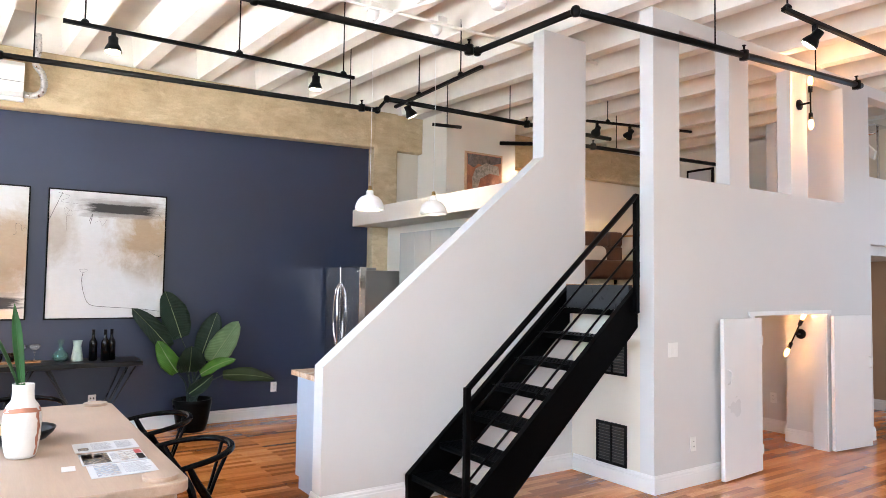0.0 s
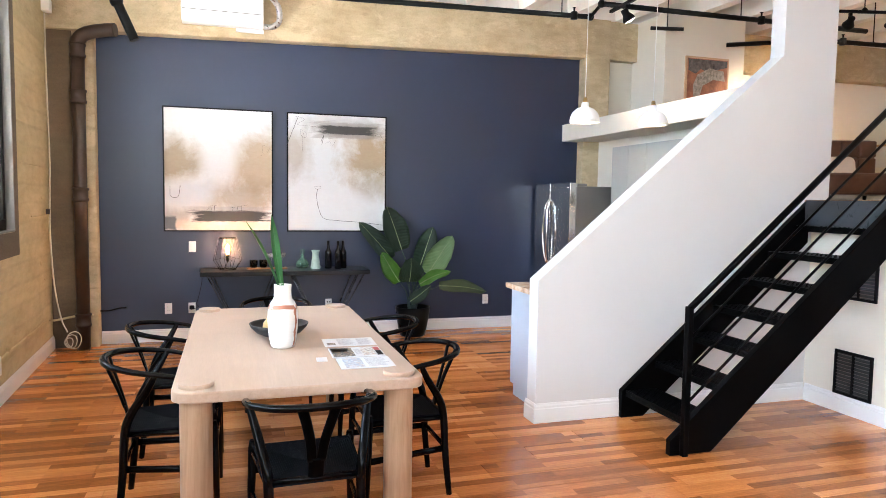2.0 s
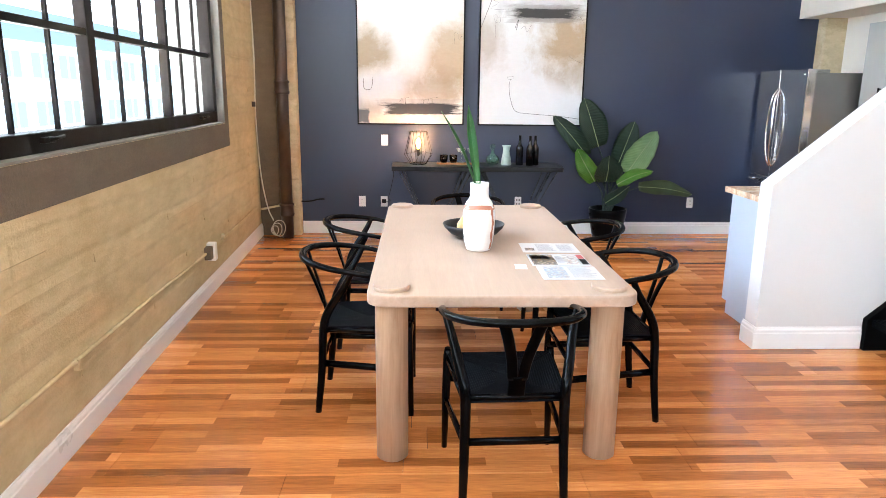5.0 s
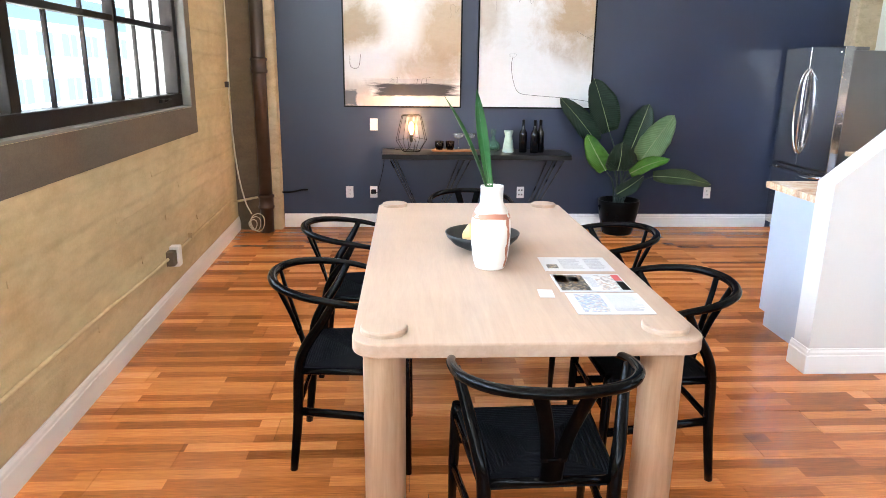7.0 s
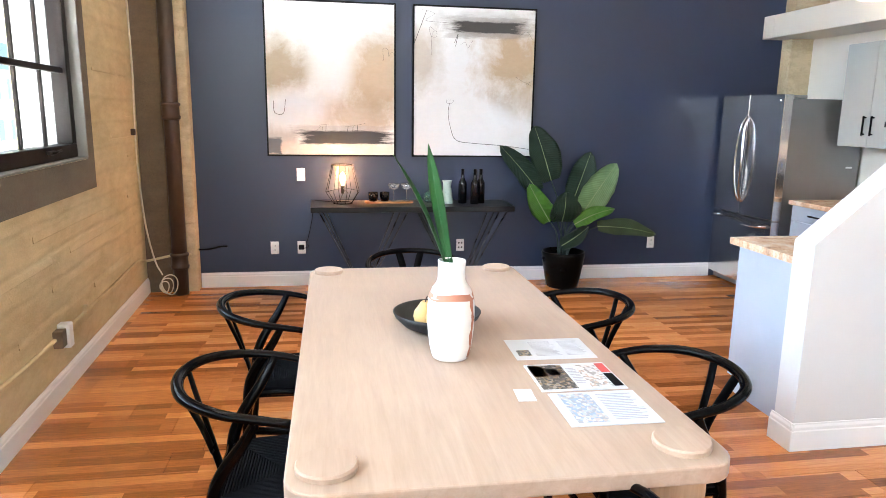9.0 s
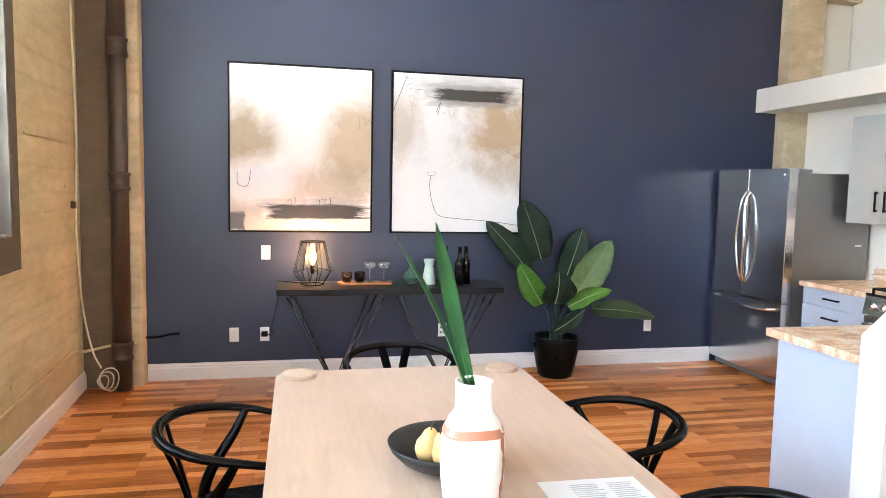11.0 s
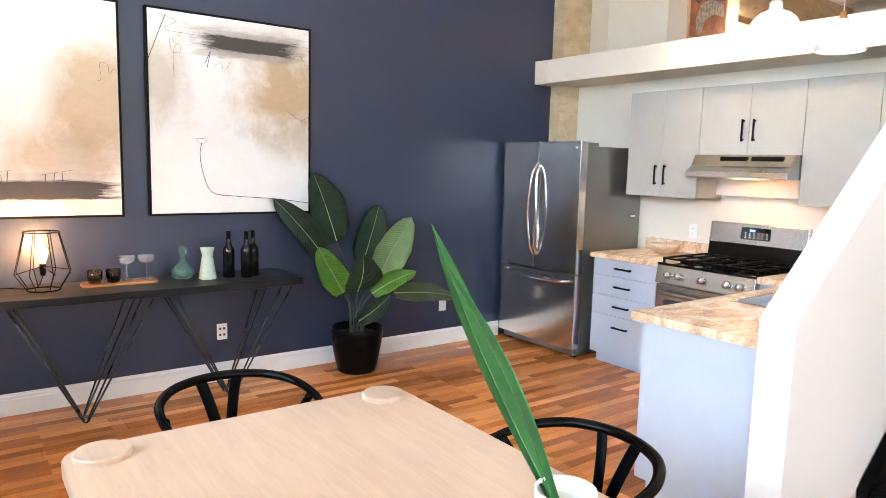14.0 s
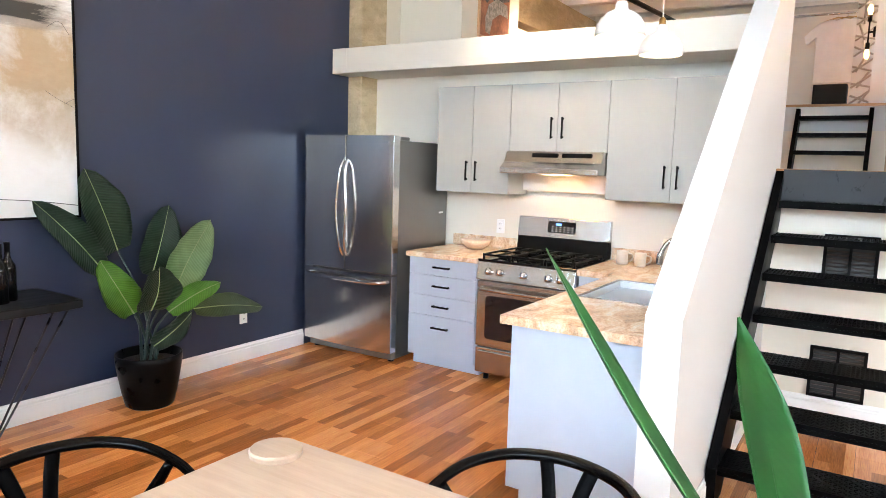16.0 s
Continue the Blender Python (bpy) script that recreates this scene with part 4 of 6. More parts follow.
M_BLACK_BOWL = plain("black_stoneware", (0.010, 0.010, 0.011), 0.5, vary=0.2, relief=0.12, kind="Object")


def leaf_mat(name, a, b, rough=0.35, veins=0.22):
    m, t, bs, nn, ll = nodes(name)
    v = coords(t, (1, 1, 1), "UV")
    w = nn("ShaderNodeTexWave")
    w.wave_type, w.bands_direction = "BANDS", "Y"
    w.inputs["Scale"].default_value, w.inputs["Distortion"].default_value, w.inputs["Detail"].default_value = 9, 0.8, 2
    ll(v, w.inputs["Vector"])
    n = noise_tex(t, coords(t, (1, 1, 1), "Object"), 9, 4)
    col = mix(t, veins, ramp(t, n, [(0.3, a), (0.7, b)]), ramp(t, w.outputs["Fac"], [(0.0, a), (1.0, b)]))
    ll(col, bs.inputs["Base Color"])
    bs.inputs["Roughness"].default_value = rough
    bump(t, bs, w.outputs["Fac"], veins * 1.2, 0.004)
    return m


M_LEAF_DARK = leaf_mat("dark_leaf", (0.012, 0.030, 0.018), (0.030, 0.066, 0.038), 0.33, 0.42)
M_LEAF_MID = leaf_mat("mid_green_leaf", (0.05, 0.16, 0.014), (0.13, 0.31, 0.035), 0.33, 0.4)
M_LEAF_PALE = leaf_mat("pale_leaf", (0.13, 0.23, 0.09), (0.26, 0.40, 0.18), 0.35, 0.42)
M_LEAF_OLIVE = leaf_mat("olive_leaf", (0.045, 0.075, 0.028), (0.085, 0.13, 0.055), 0.36, 0.4)
M_LEAF_BLADE = leaf_mat("strap_leaf", (0.016, 0.09, 0.022), (0.034, 0.15, 0.035), 0.38, 0.03)
M_RIB = plain("leaf_rib", (0.30, 0.38, 0.17), 0.4, vary=0.1)
M_STEM = plain("plant_stem", (0.025, 0.045, 0.04), 0.45, vary=0.2)


def leaf(parent, base, tip, width, facing, material, bow=0.06, fold=0.12, blade=False, name="leaf", rib=True):
    """One leaf as a curved sheet with thickness and a raised midrib."""
    base, tip, facing = Vector(base), Vector(tip), Vector(facing)
    d = tip - base
    L = d.length
    d.normalize()
    side = d.cross(facing).normalized()
    nrm = side.cross(d).normalized()
    bm = B()
    uv = bm.loops.layers.uv.new("UVMap")
    n, k = 14, 4
    rows, rr = [], []
    rnd = random.Random(int(1000 * (base.x + tip.z)))
    for i in range(n + 1):
        t = i / n
        if blade:
            w = width * 0.5 * min(1, (0.45 + 1.2 * t)) * (1 - max(0, (t - 0.62) / 0.38) ** 2.0)
        else:
            w = width * 0.5 * (math.sin(math.pi * min(1, (t * 0.93 + 0.07)) ** 0.82)) ** 0.54
        w = max(w, 0.0015)
        c = base + d * (L * t) + nrm * (bow * L * math.sin(math.pi * t))
        rr.append(c)
        wob = 1 + (0 if blade else rnd.uniform(-0.04, 0.04))
        row = []
        for j in range(-k, k + 1):
            s = j / k
            p = c + side * (w * s * wob) + nrm * (fold * w * (abs(s) ** 1.3) * 2 + (0 if blade else 0.012 * math.sin(9 * t + 3 * s) * abs(s)))
            row.append((bm.verts.new(p), (s * 0.5 + 0.5, t + 0.12 * abs(s))))
        rows.append(row)
    for a, b2 in zip(rows, rows[1:]):
        for j in range(2 * k):
            q = (a[j], a[j + 1], b2[j + 1], b2[j])
            f = bm.faces.new([v for v, _ in q])
            f.smooth = True
            for l, (_, u) in zip(f.loops, q):
                l[uv].uv = u
    bmesh.ops.solidify(bm, geom=bm.faces[:], thickness=0.0012)
    lf = part(name, bm, material, parent)
    if rib:
        part("midrib", tube(B(), [p + nrm * 0.0012 for p in rr], [0.0042 * (1 - 0.75 * i / n) * (0.6 if blade else 1) for i in range(n + 1)], 6), M_RIB if not blade else material, lf)
    return lf


def vase():
    v = thing("vase", "white ceramic vase with a terracotta stripe holding two strap leaves", "vase", (0.376, 4.045, 0.7555))
    prof = [(0, 0), (0.050, 0), (0.060, 0.004), (0.066, 0.018), (0.073, 0.05), (0.079, 0.10), (0.081, 0.15), (0.0805, 0.19), (0.076, 0.222), (0.064, 0.25), (0.052, 0.265), (0.047, 0.278), (0.0455, 0.31), (0.047, 0.34), (0.047, 0.345), (0.043, 0.345), (0.041, 0.33), (0.040, 0.28), (0, 0.27)]
    part("body", lathe(B(), prof, 40), M_CERAMIC, v)

    def rad(z):
        for (r0, z0), (r1, z1) in zip(prof[1:], prof[2:14]):
            if z0 <= z <= z1:
                return r0 + (r1 - r0) * (z - z0) / max(1e-6, z1 - z0)
        return 0.06
    bm = B()
    n = 40
    rings = []
    for z in (0.217, 0.226, 0.238):
        rings.append([bm.verts.new(((rad(z) + 0.0012) * math.cos(a), (rad(z) + 0.0012) * math.sin(a), z + 0.003 * math.sin(3 * a))) for a in [2 * math.pi * i / n for i in range(n)]])
    for a, b2 in zip(rings, rings[1:]):
        for i in range(n):
            bm.faces.new((a[i], a[(i + 1) % n], b2[(i + 1) % n], b2[i])).smooth = True
    part("stripe", bm, M_TERRACOTTA, v, "terracotta band round the shoulder")
    bm = B()
    prev = None
    for i in range(26):
        z = 0.012 + 0.213 * i / 25
        c = radians(-38) + 0.05 * math.sin(i * 0.5) + 0.02 * math.sin(i * 1.7)
        w = 0.11 + 0.025 * math.sin(i * 0.9)
        r = rad(z) + 0.0012
        rowv = [bm.verts.new((r * math.cos(c + w * s), r * math.sin(c + w * s), z)) for s in (-1, -0.33, 0.33, 1)]
        if prev:
            for j in range(3):
                bm.faces.new((prev[j], prev[j + 1], rowv[j + 1], rowv[j])).smooth = True
        prev = rowv
    part("drip", bm, M_TERRACOTTA, v, "wavy terracotta drip down the side")
    leaf(v, (0.0, 0.0, 0.29), (-0.042, 0.305, 0.718), 0.047, (0.05, -1, 0.3), M_LEAF_BLADE, -0.03, 0.16, True, "strap_leaf")
    leaf(v, (-0.01, -0.005, 0.29), (-0.196, 0.058, 0.695), 0.056, (0.95, -0.32, 0.3), M_LEAF_BLADE, 0.03, 0.14, True, "strap_leaf")


vase()
bowl = tagged(part("fruit_bowl", lathe(B(), [(0, 0.002), (0.055, 0.0), (0.08, 0.005), (0.13, 0.028), (0.162, 0.060), (0.171, 0.080), (0.168, 0.081), (0.157, 0.062), (0.125, 0.035), (0.075, 0.013), (0, 0.01)], 40), M_BLACK_BOWL), "wide black stoneware bowl on the table", "bowl")
bowl.location = (0.375, 4.345, 0.7555)
M_PEAR = plain("pear_skin", (0.62, 0.42, 0.16), 0.5, vary=0.18, scale=14, fine=300, relief=0.1, kind="Object")
for x, y, r, tilt in ((0.318, 4.335, 20, 12), (0.41, 4.36, 130, 10), (0.372, 4.275, 250, 16)):
    p = thing("pear", "yellow-brown pear resting in the black bowl", "pear", (x, y, 0.785), r, "pears in the bowl")
    p.matrix_world = pose(x, y, 0.783, tilt, 0, r)
    part("fruit", lathe(B(), [(0, 0.004), (0.015, 0.0), (0.032, 0.012), (0.040, 0.034), (0.038, 0.055), (0.027, 0.075), (0.02, 0.092), (0.012, 0.101), (0, 0.099)], 22), M_PEAR, p)
    part("stalk", tube(B(), [(0, 0, 0.097), (0.003, 0.002, 0.112), (0.008, 0.003, 0.121)], 0.0022, 6), M_BROWN_IRON, p)

def photo_mat(name, colours):
    """A small printed photograph: hard-edged patches of a few colours."""
    m, t, b, nn, ll = nodes(name)
    vo = nn("ShaderNodeTexVoronoi")
    vo.inputs["Scale"].default_value = 1.0
    ll(coords(t, (115, 90, 1), "Object"), vo.inputs["Vector"])
    sp = nn("ShaderNodeSeparateColor")
    ll(vo.outputs["Color"], sp.inputs[0])
    n = len(colours)
    col = ramp(t, sp.outputs[0], [(i / n, c) for i, c in enumerate(colours)])
    t.nodes[-1].color_ramp.interpolation = "CONSTANT"
    ll(mix(t, 0.25, col, colours[0]), b.inputs["Base Color"])
    b.inputs["Roughness"].default_value = 0.4
    return m


M_PAPER = plain("printed_paper", (0.58, 0.59, 0.61), 0.35, vary=0.02, relief=0)
M_PRINT_GREY = plain("grey_print", (0.36, 0.36, 0.39), 0.5, vary=0.1, relief=0)
M_PRINT_BLUE = photo_mat("pale_room_photo", [(0.40, 0.44, 0.50), (0.24, 0.32, 0.44), (0.5, 0.40, 0.34), (0.58, 0.58, 0.60), (0.28, 0.28, 0.31)])
M_PRINT_DARK = photo_mat("dark_room_photo", [(0.05, 0.04, 0.035), (0.3, 0.2, 0.1), (0.02, 0.02, 0.02), (0.42, 0.36, 0.3), (0.12, 0.1, 0.09)])
M_PRINT_PALE = photo_mat("white_room_photo", [(0.60, 0.58, 0.56), (0.55, 0.54, 0.53), (0.2, 0.18, 0.16), (0.66, 0.65, 0.64), (0.45, 0.30, 0.2)])
M_PRINT_RED = plain("red_print", (0.45, 0.05, 0.05), 0.4, relief=0)
M_PRINT_OCHRE = photo_mat("warm_room_photo", [(0.45, 0.28, 0.09), (0.12, 0.08, 0.05), (0.55, 0.45, 0.3), (0.25, 0.3, 0.36), (0.04, 0.035, 0.03)])


def brochure(label, at, turn, w, h, thick, prints, bars):
    b = thing("brochure", label, "brochure", at, turn, "brochures on the table")
    part("sheet", boxed(0, w, -h, 0, 0, thick, 0.0008), M_PAPER, b)
    for m, u0, u1, v0, v1 in prints:
        part("printed_photo", boxed(u0 * w, u1 * w, -v1 * h, -v0 * h, thick, thick + 0.0006), m, b)
    bm = B()
    rnd = random.Random(int(1000 * w * h * (1 + turn * turn)))
    for u0, u1, v0, v1, step in bars:
        v = v0
        while v < v1:
            box(bm, u0 * w, (u0 + (u1 - u0) * rnd.uniform(0.7, 1)) * w, -(v + step * 0.35) * h, -v * h, thick, thick + 0.0005)
            v += step
    tagged(part("small_print", bm, M_PRINT_GREY, b), kind="stuff")


brochure("white printed leaflet with a small photo and grey text", (0.605, 4.196, 0.7555), -1.5, 0.29, 0.212, 0.0012, [(M_PRINT_DARK, 0.06, 0.22, 0.55, 0.82)], [(0.28, 0.62, 0.15, 0.85, 0.055), (0.66, 0.94, 0.15, 0.85, 0.055)])
brochure("open brochure with dark interior photos", (0.606, 3.93, 0.7555), -1.0, 0.276, 0.22, 0.004, [(M_PRINT_DARK, 0.03, 0.44, 0.05, 0.95), (M_PRINT_OCHRE, 0.03, 0.2, 0.05, 0.5), (M_PRINT_BLUE, 0.22, 0.36, 0.2, 0.45), (M_PRINT_PALE, 0.60, 0.86, 0.08, 0.92), (M_PRINT_RED, 0.87, 0.98, 0.05, 0.4), (M_MATTE_BLACK, 0.87, 0.98, 0.45, 0.92)], [(0.47, 0.6, 0.2, 0.8, 0.06)])
brochure("white brochure with a pale blue photo and text", (0.614, 3.694, 0.7555), -1.0, 0.27, 0.222, 0.003, [(M_PRINT_BLUE, 0.10, 0.45, 0.05, 0.92)], [(0.52, 0.94, 0.1, 0.88, 0.05)])
card = thing("card", "small blank white card on the table", "card", (0.52, 3.742, 0.7555), -4)
part("face", boxed(0, 0.055, -0.088, 0, 0, 0.0015), M_PAPER, card)


# ---- console table and what stands on it ----
M_LEG_STEEL = plain("burnished_dark_steel", (0.055, 0.055, 0.06), 0.3, metal=0.9, vary=0.25, scale=12, relief=0.04)
M_CONSOLE = wood_mat("charred_black_wood", (0.0025, 0.003, 0.004), (0.008, 0.0085, 0.010), 0.33, "x")
M_CONSOLE.node_tree.nodes["Principled BSDF"].inputs["Specular IOR Level"].default_value = 0.3


def console():
    c = thing("console_table", "black live-edge wooden console on black hairpin legs", "console table")
    rnd = random.Random(8)
    front = [(-0.20 + 1.76 * i / 22, 7.555 + 0.012 * math.sin(i * 0.9) + rnd.uniform(-0.006, 0.006)) for i in range(23)]
    poly = front + [(1.575, 7.8), (1.565, 8.05), (-0.21, 8.05), (-0.205, 7.8)]
    part("top", prism(B(), poly, "z", 0.752, 0.798, 0.006), M_CONSOLE, c)
    for xa, xf, xb in ((-0.13, 0.245, 0.62), (0.72, 1.112, 1.50)):
        for ys, yf in ((7.60, 7.715), (7.98, 7.84)):
            bm = B()
            tube(bm, [(xa, ys, 0.751), (xf - 0.012, yf, 0.012), (xf, yf, 0.006), (xf + 0.012, yf, 0.012), (xb, ys, 0.751)], 0.006, 8)
            tube(bm, [(xa + 0.03, ys + 0.03, 0.751), (xf - 0.008, yf, 0.02)], 0.006, 8)
            tube(bm, [(xb - 0.06, ys + 0.03, 0.751), (xf + 0.008, yf, 0.02)], 0.006, 8)
            part("leg", bm, M_LEG_STEEL, c)


console()
M_BULB = plain("edison_bulb_glass", (1.0, 0.75, 0.4), 0.1, emit=((1.0, 0.46, 0.13), 9.0), relief=0)
M_CLEAR = glass_mat("clear_glass", (0.95, 0.97, 1), 0.0, 1.3, 0.88)


def table_lamp():
    l = thing("table_lamp", "black wire cage table lamp with a lit filament bulb", "table lamp", (0.072, 7.83, 0.799))
    levels2 = [(0.085, 0.004), (0.150, 0.105), (0.092, 0.338)]
    for r, z in levels2[::2]:
        part("ring", tube(B(), [(r * math.cos(2 * math.pi * k / 24), r * math.sin(2 * math.pi * k / 24), z) for k in range(24)], 0.004, 6, closed=True), M_BLACK_STEEL, l)
    for k in range(8):
        a = 2 * math.pi * (k + 0.3) / 8
        part("wire", tube(B(), [(r * math.cos(a), r * math.sin(a), z) for r, z in levels2], 0.003, 6), M_BLACK_STEEL, l)
    for k in range(4):
        a = math.pi * k / 2 + 0.3
        part("spoke", tube(B(), [(0.0, 0.0, 0.14), (0.15 * math.cos(a), 0.15 * math.sin(a), 0.106)], 0.0026, 6), M_BLACK_STEEL, l)
    part("socket", lathe(B(), [(0, 0.08), (0.012, 0.085), (0.018, 0.10), (0.019, 0.145), (0.015, 0.155), (0, 0.156)], 16), M_MATTE_BLACK, l)
    part("bulb", lathe(B(), [(0.013, 0.157), (0.017, 0.175), (0.026, 0.20), (0.030, 0.222), (0.026, 0.245), (0.014, 0.268), (0.006, 0.278), (0, 0.279)], 18), M_BULB, l, "glowing amber bulb")
    cord = curve([(0.0, 0.0, 0.085), (-0.03, 0.02, 0.02), (-0.1, 0.08, 0.003), (-0.2, 0.16, 0.003), (-0.27, 0.235, -0.02), (-0.272, 0.245, -0.15), (-0.31, 0.262, -0.33), (-0.33, 0.258, -0.40), (-0.31, 0.25, -0.43), (-0.36, 0.25, -0.45)], 6)
    part("cord", tube(B(), cord, 0.0032, 6), M_MATTE_BLACK, l)


table_lamp()
lamp("table_lamp_light", "POINT", 26, AMBER, pose(0.072, 7.872, 1.02), 0.012)


def tray():
    t = thing("serving_tray", "long warm wood serving board on the console", "tray", (0.48, 7.85, 0.799))
    part("board", prism(B(), rounded(-0.215, 0.215, -0.065, 0.065, 0.04), "z", 0, 0.016, 0.004), wood_mat("tray_wood", (0.25, 0.10, 0.035), (0.46, 0.22, 0.09), 0.45, "x"), t)
    M_SMOKE = glass_mat("smoked_glass", (0.20, 0.11, 0.05), 0.02)
    for x, y in ((0.338, 7.83), (0.44, 7.835)):
        g = thing("tumbler", "smoked brown glass tumbler on the board", "glass", (x, y, 0.8155), 0, "tumblers")
        part("bowl", lathe(B(), [(0, 0), (0.030, 0), (0.036, 0.006), (0.042, 0.035), (0.043, 0.08), (0.040, 0.081), (0.039, 0.036), (0.032, 0.014), (0, 0.012)], 24), M_SMOKE, g)
    for x, y in ((0.525, 7.88), (0.64, 7.885)):
        g = thing("coupe_glass", "clear stemmed coupe glass on the board", "glass", (x, y, 0.8155), 0, "coupe glasses")
        part("foot", lathe(B(), [(0, 0), (0.033, 0), (0.033, 0.002), (0.006, 0.006), (0.0035, 0.02), (0.0035, 0.095), (0, 0.096)], 24), M_CLEAR, g)
        part("bowl", lathe(B(), [(0, 0.097), (0.02, 0.100), (0.042, 0.112), (0.049, 0.132), (0.048, 0.150), (0.0465, 0.150), (0.047, 0.133), (0.04, 0.115), (0.018, 0.1025), (0, 0.1)], 28), M_CLEAR, g)


tray()
M_GREEN_GLASS = glass_mat("pale_green_glass", (0.62, 0.90, 0.74), 0.02, 1.25, 0.94)
d = thing("decanter", "pale green ribbed glass decanter with a ball stopper", "decanter", (0.86, 7.88, 0.799))
part("body", lathe(B(), [(0, 0), (0.05, 0), (0.064, 0.012), (0.072, 0.028), (0.068, 0.034), (0.073, 0.042), (0.069, 0.050), (0.070, 0.058), (0.06, 0.078), (0.036, 0.096), (0.02, 0.108), (0.017, 0.135), (0.024, 0.142), (0.02, 0.142), (0.013, 0.135), (0.015, 0.11), (0.05, 0.078), (0.06, 0.05), (0.058, 0.02), (0, 0.012)], 28), M_GREEN_GLASS, d)
part("stopper", lathe(B(), [(0, 0.13), (0.011, 0.135), (0.012, 0.15), (0.017, 0.158), (0.027, 0.172), (0.030, 0.186), (0.025, 0.203), (0.012, 0.212), (0, 0.213)], 20), M_GREEN_GLASS, d)
M_CELADON = plain("celadon_glaze", (0.36, 0.45, 0.38), 0.3, vary=0.1, scale=30, relief=0.05, kind="Object")
p = thing("pitcher", "pale celadon ribbed ceramic carafe", "carafe", (0.995, 7.80, 0.799))
prof = [(0, 0), (0.05, 0), (0.056, 0.004)] + [(0.056 - 0.021 * (i / 12) + (0.0012 if i % 2 else -0.0006), 0.006 + 0.135 * i / 12) for i in range(13)] + [(0.034, 0.155), (0.037, 0.175), (0.045, 0.203), (0.042, 0.204), (0.033, 0.176), (0.03, 0.15), (0, 0.14)]
part("body", lathe(B(), prof, 30), M_CELADON, p)
M_BOTTLE = plain("black_bottle_glass", (0.002, 0.002, 0.0025), 0.07, vary=0, relief=0, spec=0.4)
for x, y in ((1.135, 7.80), (1.235, 7.745), (1.30, 7.80)):
    b = thing("wine_bottle", "unlabelled black wine bottle on the console", "bottle", (x, y, 0.799), 0, "wine bottles")
    part("body", lathe(B(), [(0, 0), (0.034, 0), (0.038, 0.005), (0.038, 0.17), (0.035, 0.19), (0.02, 0.215), (0.0145, 0.235), (0.014, 0.262)], 24), M_BOTTLE, b)
    part("neck_foil", lathe(B(), [(0.0142, 0.255), (0.0148, 0.30), (0.0155, 0.302), (0.0155, 0.308), (0.0, 0.309)], 20), M_MATTE_BLACK, b)


# ---- paintings ----
def art_mat(name, base, blobs, strokes, seed):
    """Abstract canvas: soft clouds of colour at given places and broad dry-edged strokes, broken by noise."""
    m, t, b, nn, ll = nodes(name)
    g = coords(t, (1, 1, 1), "Generated")
    warp = noise_tex(t, coords(t, (1, 1, 1), "Generated"), 3.2 + seed, 6, 0.68, 0.25)
    fine = noise_tex(t, coords(t, (1, 1, 2.2), "Generated"), 16, 5, 0.7)
    col = None
    for (u, v, ru, rv, c, amount) in blobs:
        mp = nn("ShaderNodeMapping")
        mp.inputs["Location"].default_value = (-u / ru, 0, -v / rv)
        mp.inputs["Scale"].default_value = (1 / ru, 0, 1 / rv)
        ll(g, mp.inputs[0])
        ln = nn("ShaderNodeVectorMath")
        ln.operation = "LENGTH"
        ll(mp.outputs[0], ln.inputs[0])
        ad = nn("ShaderNodeMath")
        ad.operation = "MULTIPLY_ADD"
        ad.inputs[1].default_value, ad.inputs[2].default_value = 1.5, -0.75
        ll(warp, ad.inputs[0])
        sm = nn("ShaderNodeMath")
        sm.operation = "ADD"
        ll(ln.outputs["Value"], sm.inputs[0])
        ll(ad.outputs[0], sm.inputs[1])
        fac = ramp(t, sm.outputs[0], [(0.34, (amount,) * 3), (0.9, (0, 0, 0))])
        col = mix(t, fac, col if col else base, c)
    streak = noise_tex(t, coords(t, (3, 1, 26), "Generated"), 2.0 + seed, 6, 0.7, 0.4)
    for u0, u1, v0, v1, c, amount in strokes:
        hu, hv = (u1 - u0) / 2, (v1 - v0) / 2
        mp = nn("ShaderNodeMapping")
        mp.inputs["Location"].default_value = (-(u0 + hu) / hu, 0, -(v0 + hv) / hv)
        mp.inputs["Scale"].default_value = (1 / hu, 0, 1 / hv)
        ll(g, mp.inputs[0])
        ab = nn("ShaderNodeVectorMath")
        ab.operation = "ABSOLUTE"
        ll(mp.outputs[0], ab.inputs[0])
        sx = nn("ShaderNodeSeparateXYZ")
        ll(ab.outputs[0], sx.inputs[0])
        far_edge = nn("ShaderNodeMath")
        far_edge.operation = "MAXIMUM"
        ll(sx.outputs[0], far_edge.inputs[0])
        ll(sx.outputs[2], far_edge.inputs[1])
        rag = nn("ShaderNodeMath")
        rag.operation = "MULTIPLY_ADD"
        rag.inputs[1].default_value, rag.inputs[2].default_value = 1.1, -0.55
        ll(streak, rag.inputs[0])
        dist = nn("ShaderNodeMath")
        dist.operation = "ADD"
        ll(far_edge.outputs[0], dist.inputs[0])
        ll(rag.outputs[0], dist.inputs[1])
        half = nn("ShaderNodeMath")
        half.operation = "MULTIPLY"
        half.inputs[1].default_value = 0.5
        ll(dist.outputs[0], half.inputs[0])
        col = mix(t, ramp(t, half.outputs[0], [(0.40, (amount,) * 3), (0.53, (0, 0, 0))]), col, c)
    col = mix(t, 0.14, col, ramp(t, fine, [(0.35, (0.45, 0.38, 0.28)), (0.65, (0.9, 0.88, 0.84))]), "SOFT_LIGHT")
    ll(col, b.inputs["Base Color"])
    b.inputs["Roughness"].default_value = 0.65
    bump(t, b, fine, 0.25, 0.004)
    return m


